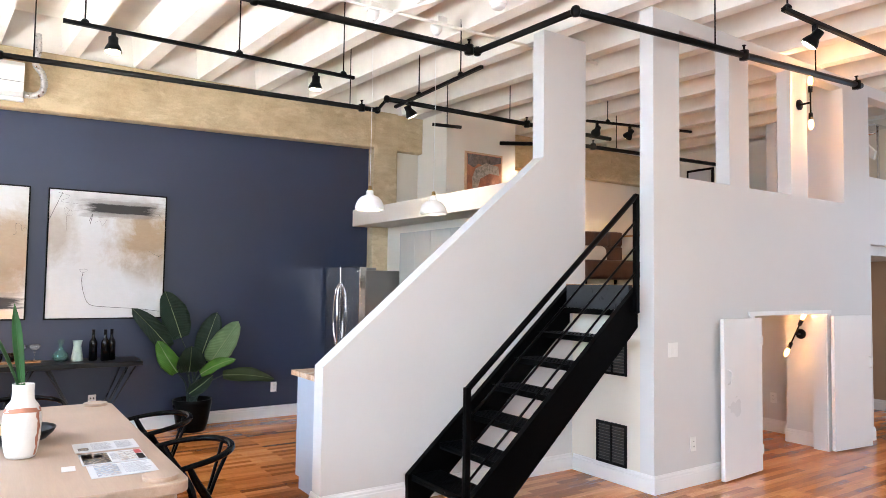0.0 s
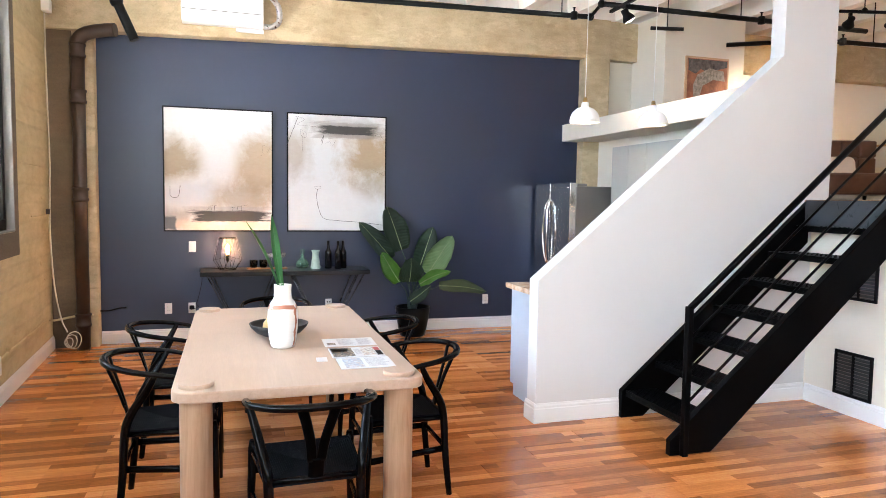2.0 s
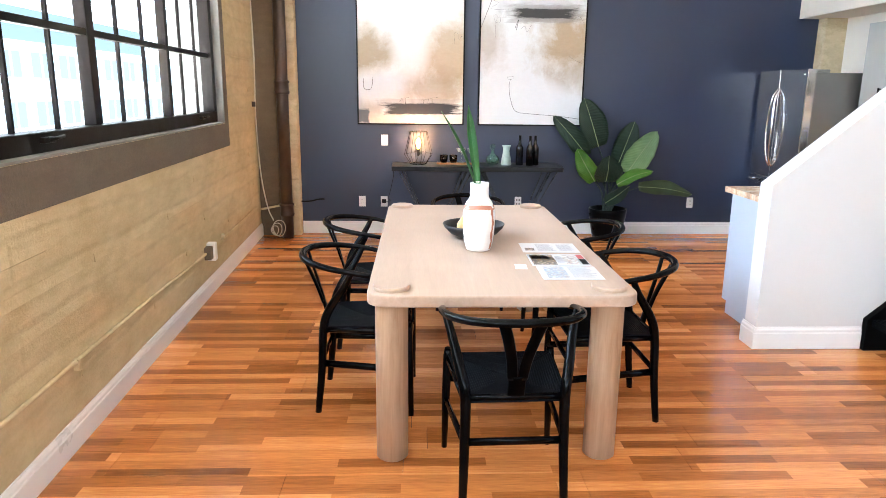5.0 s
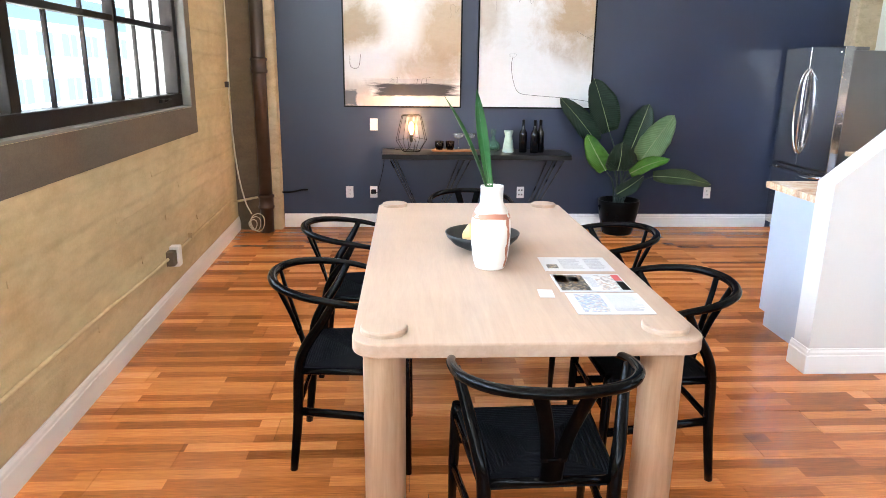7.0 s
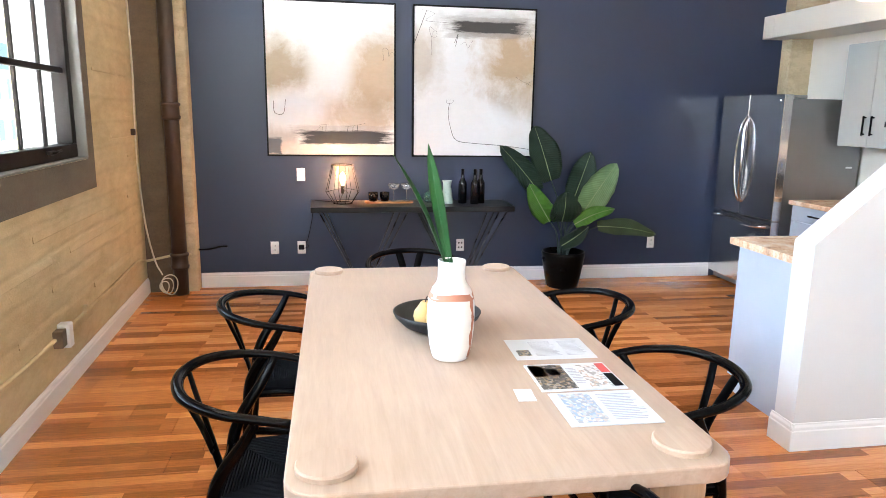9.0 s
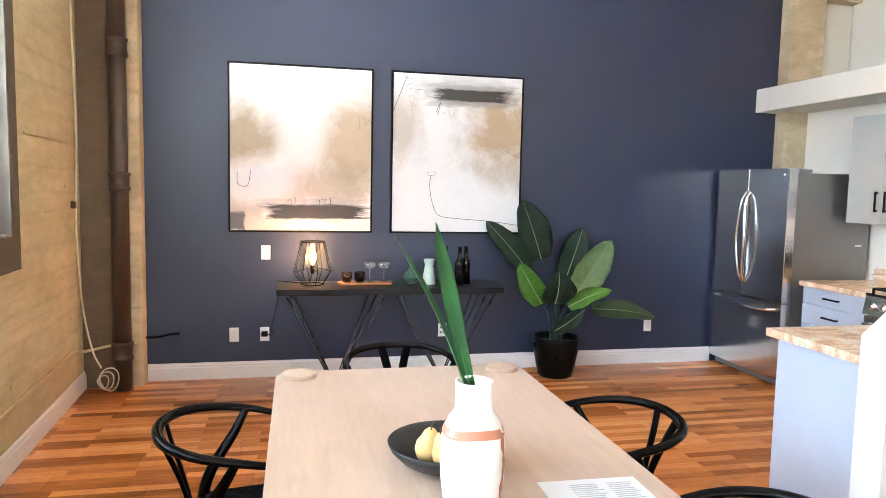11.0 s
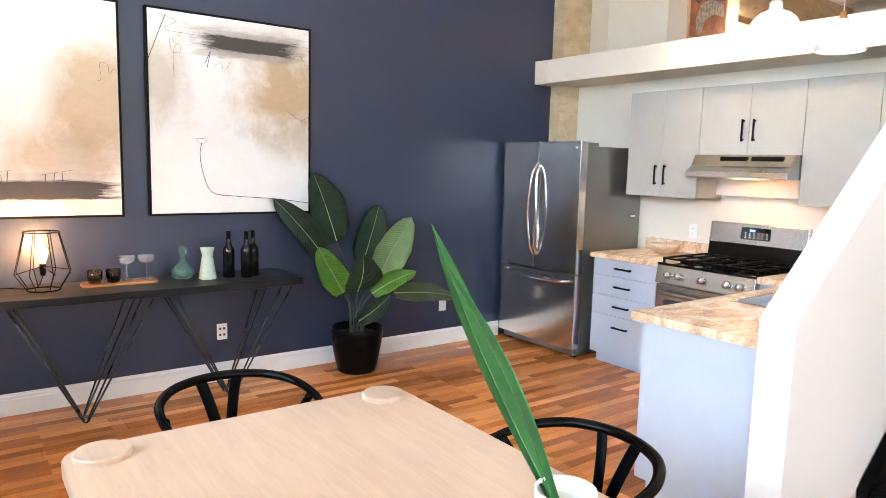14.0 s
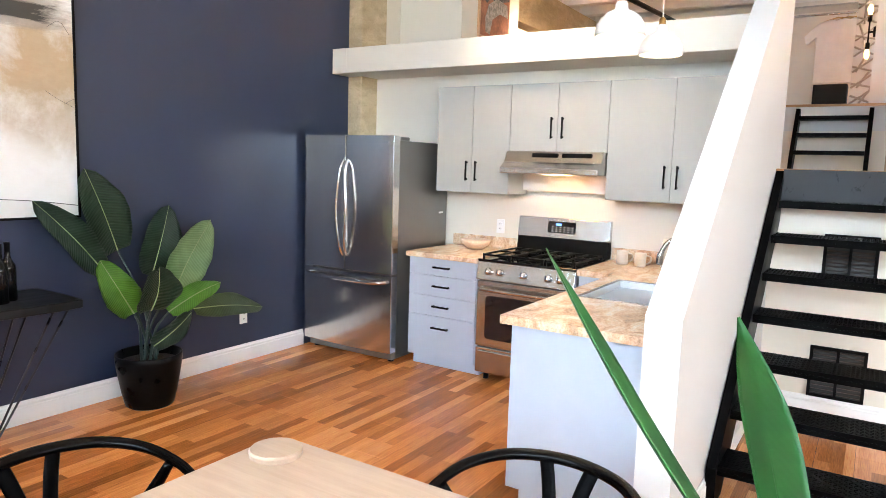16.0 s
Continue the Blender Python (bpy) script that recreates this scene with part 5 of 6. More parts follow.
M_INK = plain("black_crayon", (0.05, 0.048, 0.045), 0.8, relief=0)
TAN, WHITE_P, GREY_P, OCHRE_P = (0.345, 0.275, 0.185), (0.69, 0.69, 0.68), (0.42, 0.42, 0.43), (0.42, 0.315, 0.20)
SLATE = (0.024, 0.025, 0.030)


def painting(name, label, x0, x1, material, lines):
    z0, z1, y = 1.195, 2.523, 8.045
    p = thing(name, label, "painting", group="abstract paintings")
    w, h = x1 - x0, z1 - z0
    bm = B()
    for a, b2, c, d2 in ((x0, x1, z0, z0 + 0.013), (x0, x1, z1 - 0.013, z1), (x0, x0 + 0.013, z0 + 0.013, z1 - 0.013), (x1 - 0.013, x1, z0 + 0.013, z1 - 0.013)):
        box(bm, a, b2, y, 8.098, c, d2, 0.001)
    part("frame", bm, M_MATTE_BLACK, p, "thin black tray frame")
    part("canvas", boxed(x0 + 0.014, x1 - 0.014, y + 0.006, 8.09, z0 + 0.014, z1 - 0.014), material, p)
    yc = y + 0.0045
    for pts in lines:
        q = curve([(x0 + w * u, yc, z0 + h * v) for u, v in pts], 4)
        part("drawn_line", tube(B(), q, 0.0021, 4, flat=0.4), M_INK, p)


A_ART = art_mat("canvas_clouds", WHITE_P, [(0.10, 0.58, 0.36, 0.28, TAN, 0.95), (0.90, 0.55, 0.42, 0.42, OCHRE_P, 0.9), (0.72, 0.26, 0.6, 0.22, TAN, 0.75), (0.2, 0.30, 0.34, 0.17, (0.62, 0.65, 0.68), 1.0), (0.06, 0.10, 0.2, 0.13, (0.4, 0.36, 0.32), 0.7), (0.5, 0.03, 0.8, 0.09, (0.72, 0.52, 0.40), 0.7), (0.62, 0.12, 0.56, 0.085, (0.34, 0.32, 0.32), 0.8), (0.5, 0.66, 0.22, 0.36, WHITE_P, 0.9), (0.5, 0.95, 0.7, 0.14, WHITE_P, 0.8)],
                [(0.18, 1.0, 0.14, 0.20, (0.30, 0.29, 0.29), 0.45), (0.24, 0.99, 0.07, 0.165, SLATE, 0.97), (-0.02, 0.10, 0.0, 0.115, (0.09, 0.10, 0.115), 0.95)], 0.0)
B_ART = art_mat("canvas_drift", WHITE_P, [(0.86, 0.66, 0.5, 0.36, OCHRE_P, 1.0), (0.06, 0.66, 0.28, 0.30, TAN, 0.6), (0.55, 0.93, 0.6, 0.10, GREY_P, 0.6), (0.90, 0.42, 0.3, 0.24, TAN, 0.6), (0.62, 0.875, 0.5, 0.085, (0.27, 0.25, 0.23), 0.85), (0.4, 0.1, 0.8, 0.3, (0.74, 0.74, 0.735), 0.9)],
                [(0.24, 0.98, 0.80, 0.95, (0.22, 0.20, 0.18), 0.5), (0.32, 0.89, 0.838, 0.915, (0.03, 0.028, 0.026), 0.97)], 0.7)
painting("painting", "abstract canvas, white and tan clouds, dark stroke near its foot", -0.578, 0.556, A_ART,
         [[(0.06, 0.36), (0.065, 0.285), (0.13, 0.28), (0.15, 0.37)], [(0.885, 0.63), (0.905, 0.64), (0.9, 0.71), (0.94, 0.705), (0.945, 0.66), (0.97, 0.69), (0.99, 0.665)],
          [(0.37, 0.16), (0.42, 0.2), (0.43, 0.15)], [(0.40, 0.205), (0.48, 0.215)], [(0.45, 0.15), (0.455, 0.21)], [(0.62, 0.165), (0.625, 0.2)], [(0.60, 0.195), (0.76, 0.22)], [(0.66, 0.165), (0.665, 0.205)], [(0.70, 0.165), (0.70, 0.21)]])
painting("painting", "abstract canvas, white and tan, scrawled lines, dark stroke on top", 0.708, 1.836, B_ART,
         [[(0.01, 0.75), (0.11, 0.97)], [(0.07, 0.97), (0.17, 0.945), (0.10, 0.90), (0.28, 0.89)], [(0.17, 0.84), (0.13, 0.86), (0.145, 0.80), (0.19, 0.80), (0.18, 0.84), (0.15, 0.80), (0.15, 0.68)],
          [(0.33, 0.76), (0.36, 0.82), (0.34, 0.74)], [(0.38, 0.75), (0.42, 0.77), (0.44, 0.73), (0.48, 0.78)], [(0.27, 0.385), (0.33, 0.385), (0.32, 0.365), (0.28, 0.365), (0.27, 0.385)],
          [(0.30, 0.365), (0.29, 0.30), (0.31, 0.2), (0.36, 0.115), (0.5, 0.095), (0.75, 0.08), (0.985, 0.055)], [(0.84, 0.55), (0.9, 0.52), (0.98, 0.49)], [(0.93, 0.5), (0.99, 0.53)], [(0.86, 0.82), (0.92, 0.85), (0.97, 0.80)]])


# ---- potted plant ----
def potted_plant():
    p = thing("potted_plant", "potted bird-of-paradise plant in a black pot", "plant", (2.115, 7.82, 0))
    part("pot", lathe(B(), [(0, 0), (0.135, 0), (0.145, 0.008), (0.165, 0.09), (0.19, 0.23), (0.20, 0.30), (0.202, 0.335), (0.196, 0.34), (0.19, 0.33), (0.18, 0.28), (0, 0.275)], 40), plain("black_glossy_planter", (0.0018, 0.0018, 0.002), 0.3, vary=0.1, relief=0.02, spec=0.09), p)
    part("soil", lathe(B(), [(0.182, 0.281), (0.1, 0.287), (0, 0.285)], 24), plain("potting_soil", (0.02, 0.014, 0.01), 0.95, vary=0.5, fine=200, relief=0.8), p)
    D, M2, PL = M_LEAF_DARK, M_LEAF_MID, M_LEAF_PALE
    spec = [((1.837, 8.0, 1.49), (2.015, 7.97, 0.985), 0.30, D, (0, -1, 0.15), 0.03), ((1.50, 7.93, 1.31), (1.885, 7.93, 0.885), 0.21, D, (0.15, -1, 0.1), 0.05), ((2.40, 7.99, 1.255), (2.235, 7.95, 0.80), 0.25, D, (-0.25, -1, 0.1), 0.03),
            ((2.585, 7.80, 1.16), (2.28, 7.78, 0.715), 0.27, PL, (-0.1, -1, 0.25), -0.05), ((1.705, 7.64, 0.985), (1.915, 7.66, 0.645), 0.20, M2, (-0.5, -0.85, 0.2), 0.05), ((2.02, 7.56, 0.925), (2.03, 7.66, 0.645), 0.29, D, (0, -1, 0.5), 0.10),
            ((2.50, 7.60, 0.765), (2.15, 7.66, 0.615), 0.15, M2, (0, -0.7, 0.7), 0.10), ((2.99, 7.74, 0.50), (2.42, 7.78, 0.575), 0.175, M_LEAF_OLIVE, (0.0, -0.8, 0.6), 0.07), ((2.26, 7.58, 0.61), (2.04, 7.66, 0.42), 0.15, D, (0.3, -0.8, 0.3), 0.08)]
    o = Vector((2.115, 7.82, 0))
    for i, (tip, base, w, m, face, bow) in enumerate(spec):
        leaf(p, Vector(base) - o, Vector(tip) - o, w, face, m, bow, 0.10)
        a = 2 * math.pi * i / 9
        root = Vector((0.045 * math.cos(a), 0.045 * math.sin(a), 0.285))
        b2 = Vector(base) - o
        part("stem", tube(B(), curve([root, root.lerp(b2, 0.5) + Vector((0, 0, 0.05)) - Vector((b2.x, b2.y, 0)) * 0.15, b2], 5), [0.0095 - 0.0045 * k / 10 for k in range(11)], 8), M_STEM, p)


potted_plant()


# ---- kitchen small things ----
def sink():
    s = thing("sink", "stainless steel drop-in kitchen sink", "sink")
    bm = B()
    for a in ((2.92, 3.63, 4.895, 4.915), (2.92, 3.63, 5.285, 5.305), (2.92, 2.94, 4.915, 5.285), (3.61, 3.63, 4.915, 5.285)):
        box(bm, *a, 0.9085, 0.913, 0.001)
    part("rim", bm, M_STEEL_Y, s)
    bm = B()
    for a in ((2.945, 3.605, 4.92, 5.28, 0.735, 0.74), (2.935, 2.94, 4.915, 5.285, 0.74, 0.908), (3.61, 3.615, 4.915, 5.285, 0.74, 0.908), (2.94, 3.61, 4.91, 4.915, 0.74, 0.908), (2.94, 3.61, 5.285, 5.29, 0.74, 0.908)):
        box(bm, *a)
    part("basin", bm, steel_mat("sink_steel", (0.78, 0.78, 0.77), 0.3, "x"), s)
    f = thing("faucet", "brushed nickel pull-down kitchen faucet", "faucet", (3.55, 4.83, 0.9085))
    part("base", lathe(B(), [(0, 0), (0.028, 0), (0.028, 0.01), (0.02, 0.03), (0.018, 0.07), (0, 0.07)], 20), M_STEEL_Y, f)
    pts = curve([(0, 0, 0.05), (0, 0, 0.17), (-0.01, 0.02, 0.25), (-0.03, 0.09, 0.295), (-0.05, 0.16, 0.27), (-0.06, 0.195, 0.20), (-0.062, 0.20, 0.14)], 6)
    n = len(pts)
    part("spout", tube(B(), pts, [0.013 + (0.006 if i > n - 8 else 0) for i in range(n)], 12), M_STEEL_Y, f)
    part("lever", tube(B(), [(0.015, 0, 0.06), (0.06, -0.01, 0.085)], 0.006, 8), M_STEEL_Y, f)


sink()
M_STONE = plain("speckled_stoneware", (0.66, 0.58, 0.48), 0.5, vary=0.06, fine=260, relief=0.1, kind="Object")
for x, y, r in ((4.36, 5.52, 200), (4.33, 5.38, 190)):
    m = thing("mug", "beige stoneware mug on the worktop", "mug", (x, y, 0.9085), r, "mugs by the sink")
    part("cup", lathe(B(), [(0, 0), (0.036, 0), (0.04, 0.005), (0.041, 0.095), (0.038, 0.096), (0.037, 0.01), (0, 0.008)], 26), M_STONE, m)
    part("handle", tube(B(), curve([(0, 0.039, 0.078), (0, 0.068, 0.072), (0, 0.072, 0.045), (0, 0.055, 0.025), (0, 0.039, 0.02)], 5), 0.006, 8), M_STONE, m)
c = tagged(part("canister", lathe(B(), [(0, 0), (0.055, 0), (0.06, 0.006), (0.06, 0.17), (0.05, 0.185), (0.05, 0.20), (0.045, 0.2), (0, 0.19)], 28), M_STONE), "tall beige stoneware canister behind the mugs", "canister")
c.location = (4.42, 5.20, 0.9085)
b = tagged(part("wooden_bowl", lathe(B(), [(0, 0.004), (0.05, 0), (0.07, 0.004), (0.11, 0.04), (0.125, 0.075), (0.118, 0.078), (0.10, 0.045), (0.06, 0.018), (0, 0.014)], 32), wood_mat("bleached_wood", (0.55, 0.38, 0.26), (0.75, 0.60, 0.46), 0.6, "x")), "pale wooden bowl with an uneven rim on the worktop", "bowl")
b.location = (4.36, 6.74, 0.9085)

M_PLATE = plain("white_plastic", (0.82, 0.82, 0.80), 0.35, vary=0.02, relief=0)
M_SLOT = plain("dark_slot", (0.03, 0.03, 0.03), 0.6, relief=0)


def wall_plate(name, label, m, kind):
    """A cover plate, its face towards local -y, centred on the origin."""
    o = thing(name, label, "switch" if "switch" in name else "outlet")
    o.matrix_world = m
    w = 0.06 if kind == "double" else 0.037
    part("plate", boxed(-w, w, -0.007, 0, -0.058, 0.058, 0.003), M_PLATE, o)
    if kind == "outlet":
        for z in (-0.02, 0.02):
            f = part("socket", prism(B(), rounded(-0.017, 0.017, z - 0.014, z + 0.014, 0.008, 4), "y", -0.0095, -0.0072), M_PLATE, o)
            for x in (-0.006, 0.006):
                part("slot", boxed(x - 0.0012, x + 0.0012, -0.0105, -0.0096, z - 0.005, z + 0.006), M_SLOT, f)
    elif kind == "quad":
        for x in (-0.014, 0.014):
            for z in (-0.022, 0.022):
                part("jack", boxed(x - 0.007, x + 0.007, -0.0085, -0.0072, z - 0.008, z + 0.008), M_SLOT, o)
    else:
        for x in ((-0.024, 0.024) if kind == "double" else (0,)):
            part("rocker", boxed(x - 0.016, x + 0.016, -0.0105, -0.0072, -0.033, 0.033, 0.002), M_PLATE, o)


wall_plate("wall_switch", "white rocker switch on the navy wall", pose(-0.295, NAVY_Y, 1.027), "rocker")
wall_plate("wall_outlet", "white outlet low on the navy wall", pose(-0.545, NAVY_Y, 0.357), "outlet")
wall_plate("wall_outlet", "white outlet with the lamp plugged in", pose(-0.305, NAVY_Y, 0.357), "outlet")
wall_plate("wall_outlet", "white four-jack plate below the console", pose(1.18, NAVY_Y, 0.357), "quad")
wall_plate("wall_outlet", "white outlet on the navy wall near the plant", pose(3.12, NAVY_Y, 0.357), "outlet")
wall_plate("wall_switch", "white double switch on the white wall", pose(4.788, RIGHT_Y, 1.105), "double")
wall_plate("wall_outlet", "white outlet low on the white wall", pose(5.044, RIGHT_Y, 0.332), "outlet")
wall_plate("wall_switch", "white switch beside the small doors", pose(8.05, RIGHT_Y, 1.12), "rocker")
wall_plate("wall_outlet", "white outlet above the granite upstand", pose(KIT_X, 6.62, 1.09, 0, 0, -90), "outlet")
wall_plate("wall_outlet", "white outlet in the storage space", pose(7.64, 4.50, 0.38, 0, 0, -90), "outlet")
bm = boxed(-0.33, -0.28, 8.045, 8.09, 0.345, 0.385, 0.006)
tagged(part("lamp_plug", bm, M_MATTE_BLACK), "black plug in the wall outlet", "plug")


# ---- under-stair vents ----
def vent(y0, y1, z0, z1):
    v = thing("wall_vent", "black louvred steel vent in the white wall", "vent", group="under-stair vents")
    x = KIT_X - 0.001
    bm = B()
    for a in ((y0, y1, z0, z0 + 0.02), (y0, y1, z1 - 0.02, z1), (y0, y0 + 0.02, z0 + 0.02, z1 - 0.02), (y1 - 0.02, y1, z0 + 0.02, z1 - 0.02), ((y0 + y1) / 2 - 0.008, (y0 + y1) / 2 + 0.008, z0 + 0.02, z1 - 0.02)):
        box(bm, x - 0.014, x, *a)
    part("frame", bm, M_MATTE_BLACK, v)
    part("backing", boxed(x - 0.002, x, y0 + 0.02, y1 - 0.02, z0 + 0.02, z1 - 0.02), M_SLOT, v)
    n = 12
    for k in range(n):
        z = z0 + 0.03 + (z1 - z0 - 0.06) * k / (n - 1)
        for ya, yb in ((y0 + 0.022, (y0 + y1) / 2 - 0.01), ((y0 + y1) / 2 + 0.01, y1 - 0.022)):
            part("louvre", boxed(-0.007, 0.007, ya, yb, -0.0012, 0.0012, m=pose(x - 0.008, 0, z, 0, 35, 0)), M_BROWN_IRON, v)


vent(3.965, 4.29, 0.14, 0.48)
vent(3.965, 4.27, 0.875, 1.215)


# ---- small storage doors ----
def small_door(m, w, h, label):
    d = tagged(new("door_1"), label, "door", "", "structure")
    d.matrix_world = m
    part("leaf", boxed(0, w, -0.035, 0, 0.015, h, 0.002), M_TRIM, d)
    part("handle", tube(B(), curve([(w - 0.05, -0.036, h * 0.60), (w - 0.05, -0.07, h * 0.615), (w - 0.05, -0.07, h * 0.675), (w - 0.05, -0.036, h * 0.69)], 4), 0.005, 8), M_PLATE, d)
    for z in (0.2, h - 0.2):
        part("hinge", boxed(-0.012, 0.012, -0.04, -0.034, z - 0.04, z + 0.04, 0.002), M_TRIM, d)
    return d


dl = small_door(pose(5.925, 3.694, 0, 0, 0, 180 + 8), 0.63, 1.345, "white low storage door standing open against the wall")
dl.matrix_world = pose(5.925, 3.655, 0) @ Matrix.Scale(-1, 4, (1, 0, 0)) @ pose(0, 0, 0, 0, 0, -4)
dr = small_door(pose(7.205, 3.655, 0, 0, 0, -6), 0.63, 1.345, "white low storage door standing open against the wall")
bm = boxed(5.87, 5.929, 3.685, 3.699, 0.0, 1.36, 0.002)
box(bm, 7.201, 7.26, 3.685, 3.699, 0.0, 1.36, 0.002)
box(bm, 5.85, 7.28, 3.68, 3.699, 1.361, 1.40, 0.002)
setting("door_casing", bm, M_TRIM, "white casing round the low storage doorway", "trim")


# ---- pendant lamps ----
M_SHADE = plain("white_enamel_shade", (0.80, 0.79, 0.77), 0.35, vary=0.02, relief=0)
M_BRASS = plain("brass", (0.45, 0.30, 0.12), 0.3, metal=1.0, vary=0.1, relief=0)


M_PEND_BULB = plain("warm_bulb", (1, 0.9, 0.75), 0.3, emit=((1.0, 0.82, 0.58), 2.5), relief=0)


def pendant(x, y, z):
    p = thing("pendant_lamp", "white enamel dome pendant lamp with a brass collar", "pendant lamp", (x, y, z), 0, "pendants over the peninsula")
    k = 0.84
    part("shade", lathe(B(), [(r * k, h * k) for r, h in [(0.134, 0.0), (0.140, 0.004), (0.141, 0.022), (0.132, 0.06), (0.112, 0.098), (0.08, 0.128), (0.045, 0.142), (0.036, 0.150), (0.033, 0.185), (0.026, 0.19), (0.026, 0.186), (0.03, 0.15), (0.042, 0.136), (0.076, 0.122), (0.107, 0.094), (0.127, 0.058), (0.134, 0.02), (0.134, 0.0)]], 40), M_SHADE, p)
    part("collar", lathe(B(), [(r * k, h * k) for r, h in [(0.026, 0.19), (0.022, 0.20), (0.02, 0.225), (0.012, 0.235), (0, 0.236)]], 20), M_BRASS, p)
    part("bulb", lathe(B(), [(r * k, h * k) for r, h in [(0, 0.045), (0.02, 0.05), (0.03, 0.075), (0.022, 0.105), (0.014, 0.13), (0, 0.13)]], 16), M_PEND_BULB, p)
    part("cord", tube(B(), [(0, 0, 0.195), (0.004, 0, (CEIL - z) * 0.6), (0, 0, CEIL - z - 0.07)], 0.0028, 6), M_PLATE, p)
    part("canopy", lathe(B(), [(0, CEIL - z - 0.085), (0.03, CEIL - z - 0.08), (0.05, CEIL - z - 0.05), (0.05, CEIL - z), (0, CEIL - z)], 24), M_SHADE, p)
    lamp("pendant_light", "POINT", 2, (1.0, 0.76, 0.5), pose(x, y, z - 0.025), 0.02)


pendant(2.775, 5.10, 2.20)
pendant(3.378, 5.073, 2.205)


# ---- sprinkler pipes, tracks and spots ----
def pipe_run(label, pts, r, hangers=(), fittings=()):
    o = thing("sprinkler_pipe", label, "pipe")
    part("pipe", tube(B(), pts, r, 12), M_IRON, o)
    for q in pts[1:-1]:
        part("elbow", lathe(B(), [(0, -r * 1.45), (r * 0.9, -r * 1.25), (r * 1.3, -r * 0.5), (r * 1.38, 0), (r * 1.3, r * 0.5), (r * 0.9, r * 1.25), (0, r * 1.45)], 14, q), M_IRON, o)
    for (x, y, z) in fittings:
        b2 = B()
        lathe(b2, [(0, -r * 1.5), (r * 1.35, -r * 1.4), (r * 1.45, 0), (r * 1.35, r * 1.4), (0, r * 1.5)], 12, (x, y, z))
        lathe(b2, [(0, 0), (0.009, 0), (0.009, 0.05), (0.018, 0.052), (0.018, 0.058), (0, 0.06)], 10, (x, y, z + r))
        part("sprinkler_head", b2, M_IRON, o)
    for (x, y, z) in hangers:
        b2 = tube(B(), [(x, y, z), (x, y, SLAB + 0.004)], 0.006, 6)
        lathe(b2, [(0.0, SLAB - 0.03), (0.03, SLAB - 0.02), (0.035, SLAB + 0.002), (0, SLAB + 0.002)], 12, (x, y, 0))
        part("hanger", b2, M_IRON, o)
    return o


ZP = 3.55
pipe_run("black iron sprinkler pipe along the beam", [(-1.35, 7.37, ZP), (0.237, 7.217, ZP), (3.788, 6.873, ZP), (3.70, 6.50, ZP + 0.03), (6.9, 6.25, ZP - 0.02)], 0.027,
         [(-0.1, 7.25, ZP), (0.49, 7.19, ZP), (3.46, 6.90, ZP), (5.3, 6.37, ZP)], [(3.60, 6.89, ZP), (5.55, 6.35, ZP)])
pipe_run("black iron sprinkler pipe turning round the stair pier", [(-1.2, 4.9, ZP), (1.664, 4.757, ZP), (3.532, 4.673, ZP), (3.593, 3.60, ZP), (7.046, 3.262, ZP)], 0.028,
         [(1.5, 4.77, ZP), (5.03, 3.46, ZP), (6.35, 3.33, ZP)], [(3.45, 4.68, ZP), (5.38, 3.425, ZP), (6.98, 3.27, ZP)])
pipe_run("short black pipe stub below the ceiling", [(-1.06, 7.66, SLAB + 0.01), (-0.98, 7.58, 3.62), (-0.92, 7.5, 3.42), (-0.765, 7.5, 3.06)], 0.045)
pipe_run("black iron pipe end above the kitchen", [(4.35, 6.6, 3.42), (4.65, 6.45, 3.40)], 0.02, [(4.5, 6.52, 3.41)])
pipe_run("black iron pipe in the loft", [(5.9, 7.3, 3.52), (6.6, 6.6, 3.48), (9.6, 6.2, 3.45)], 0.027, [(7.3, 6.5, 3.47)], [(6.9, 6.55, 3.48)])

M_HOT = plain("lit_lamp_face", (1, 0.9, 0.7), 0.4, emit=((1.0, 0.80, 0.52), 14.0), relief=0)


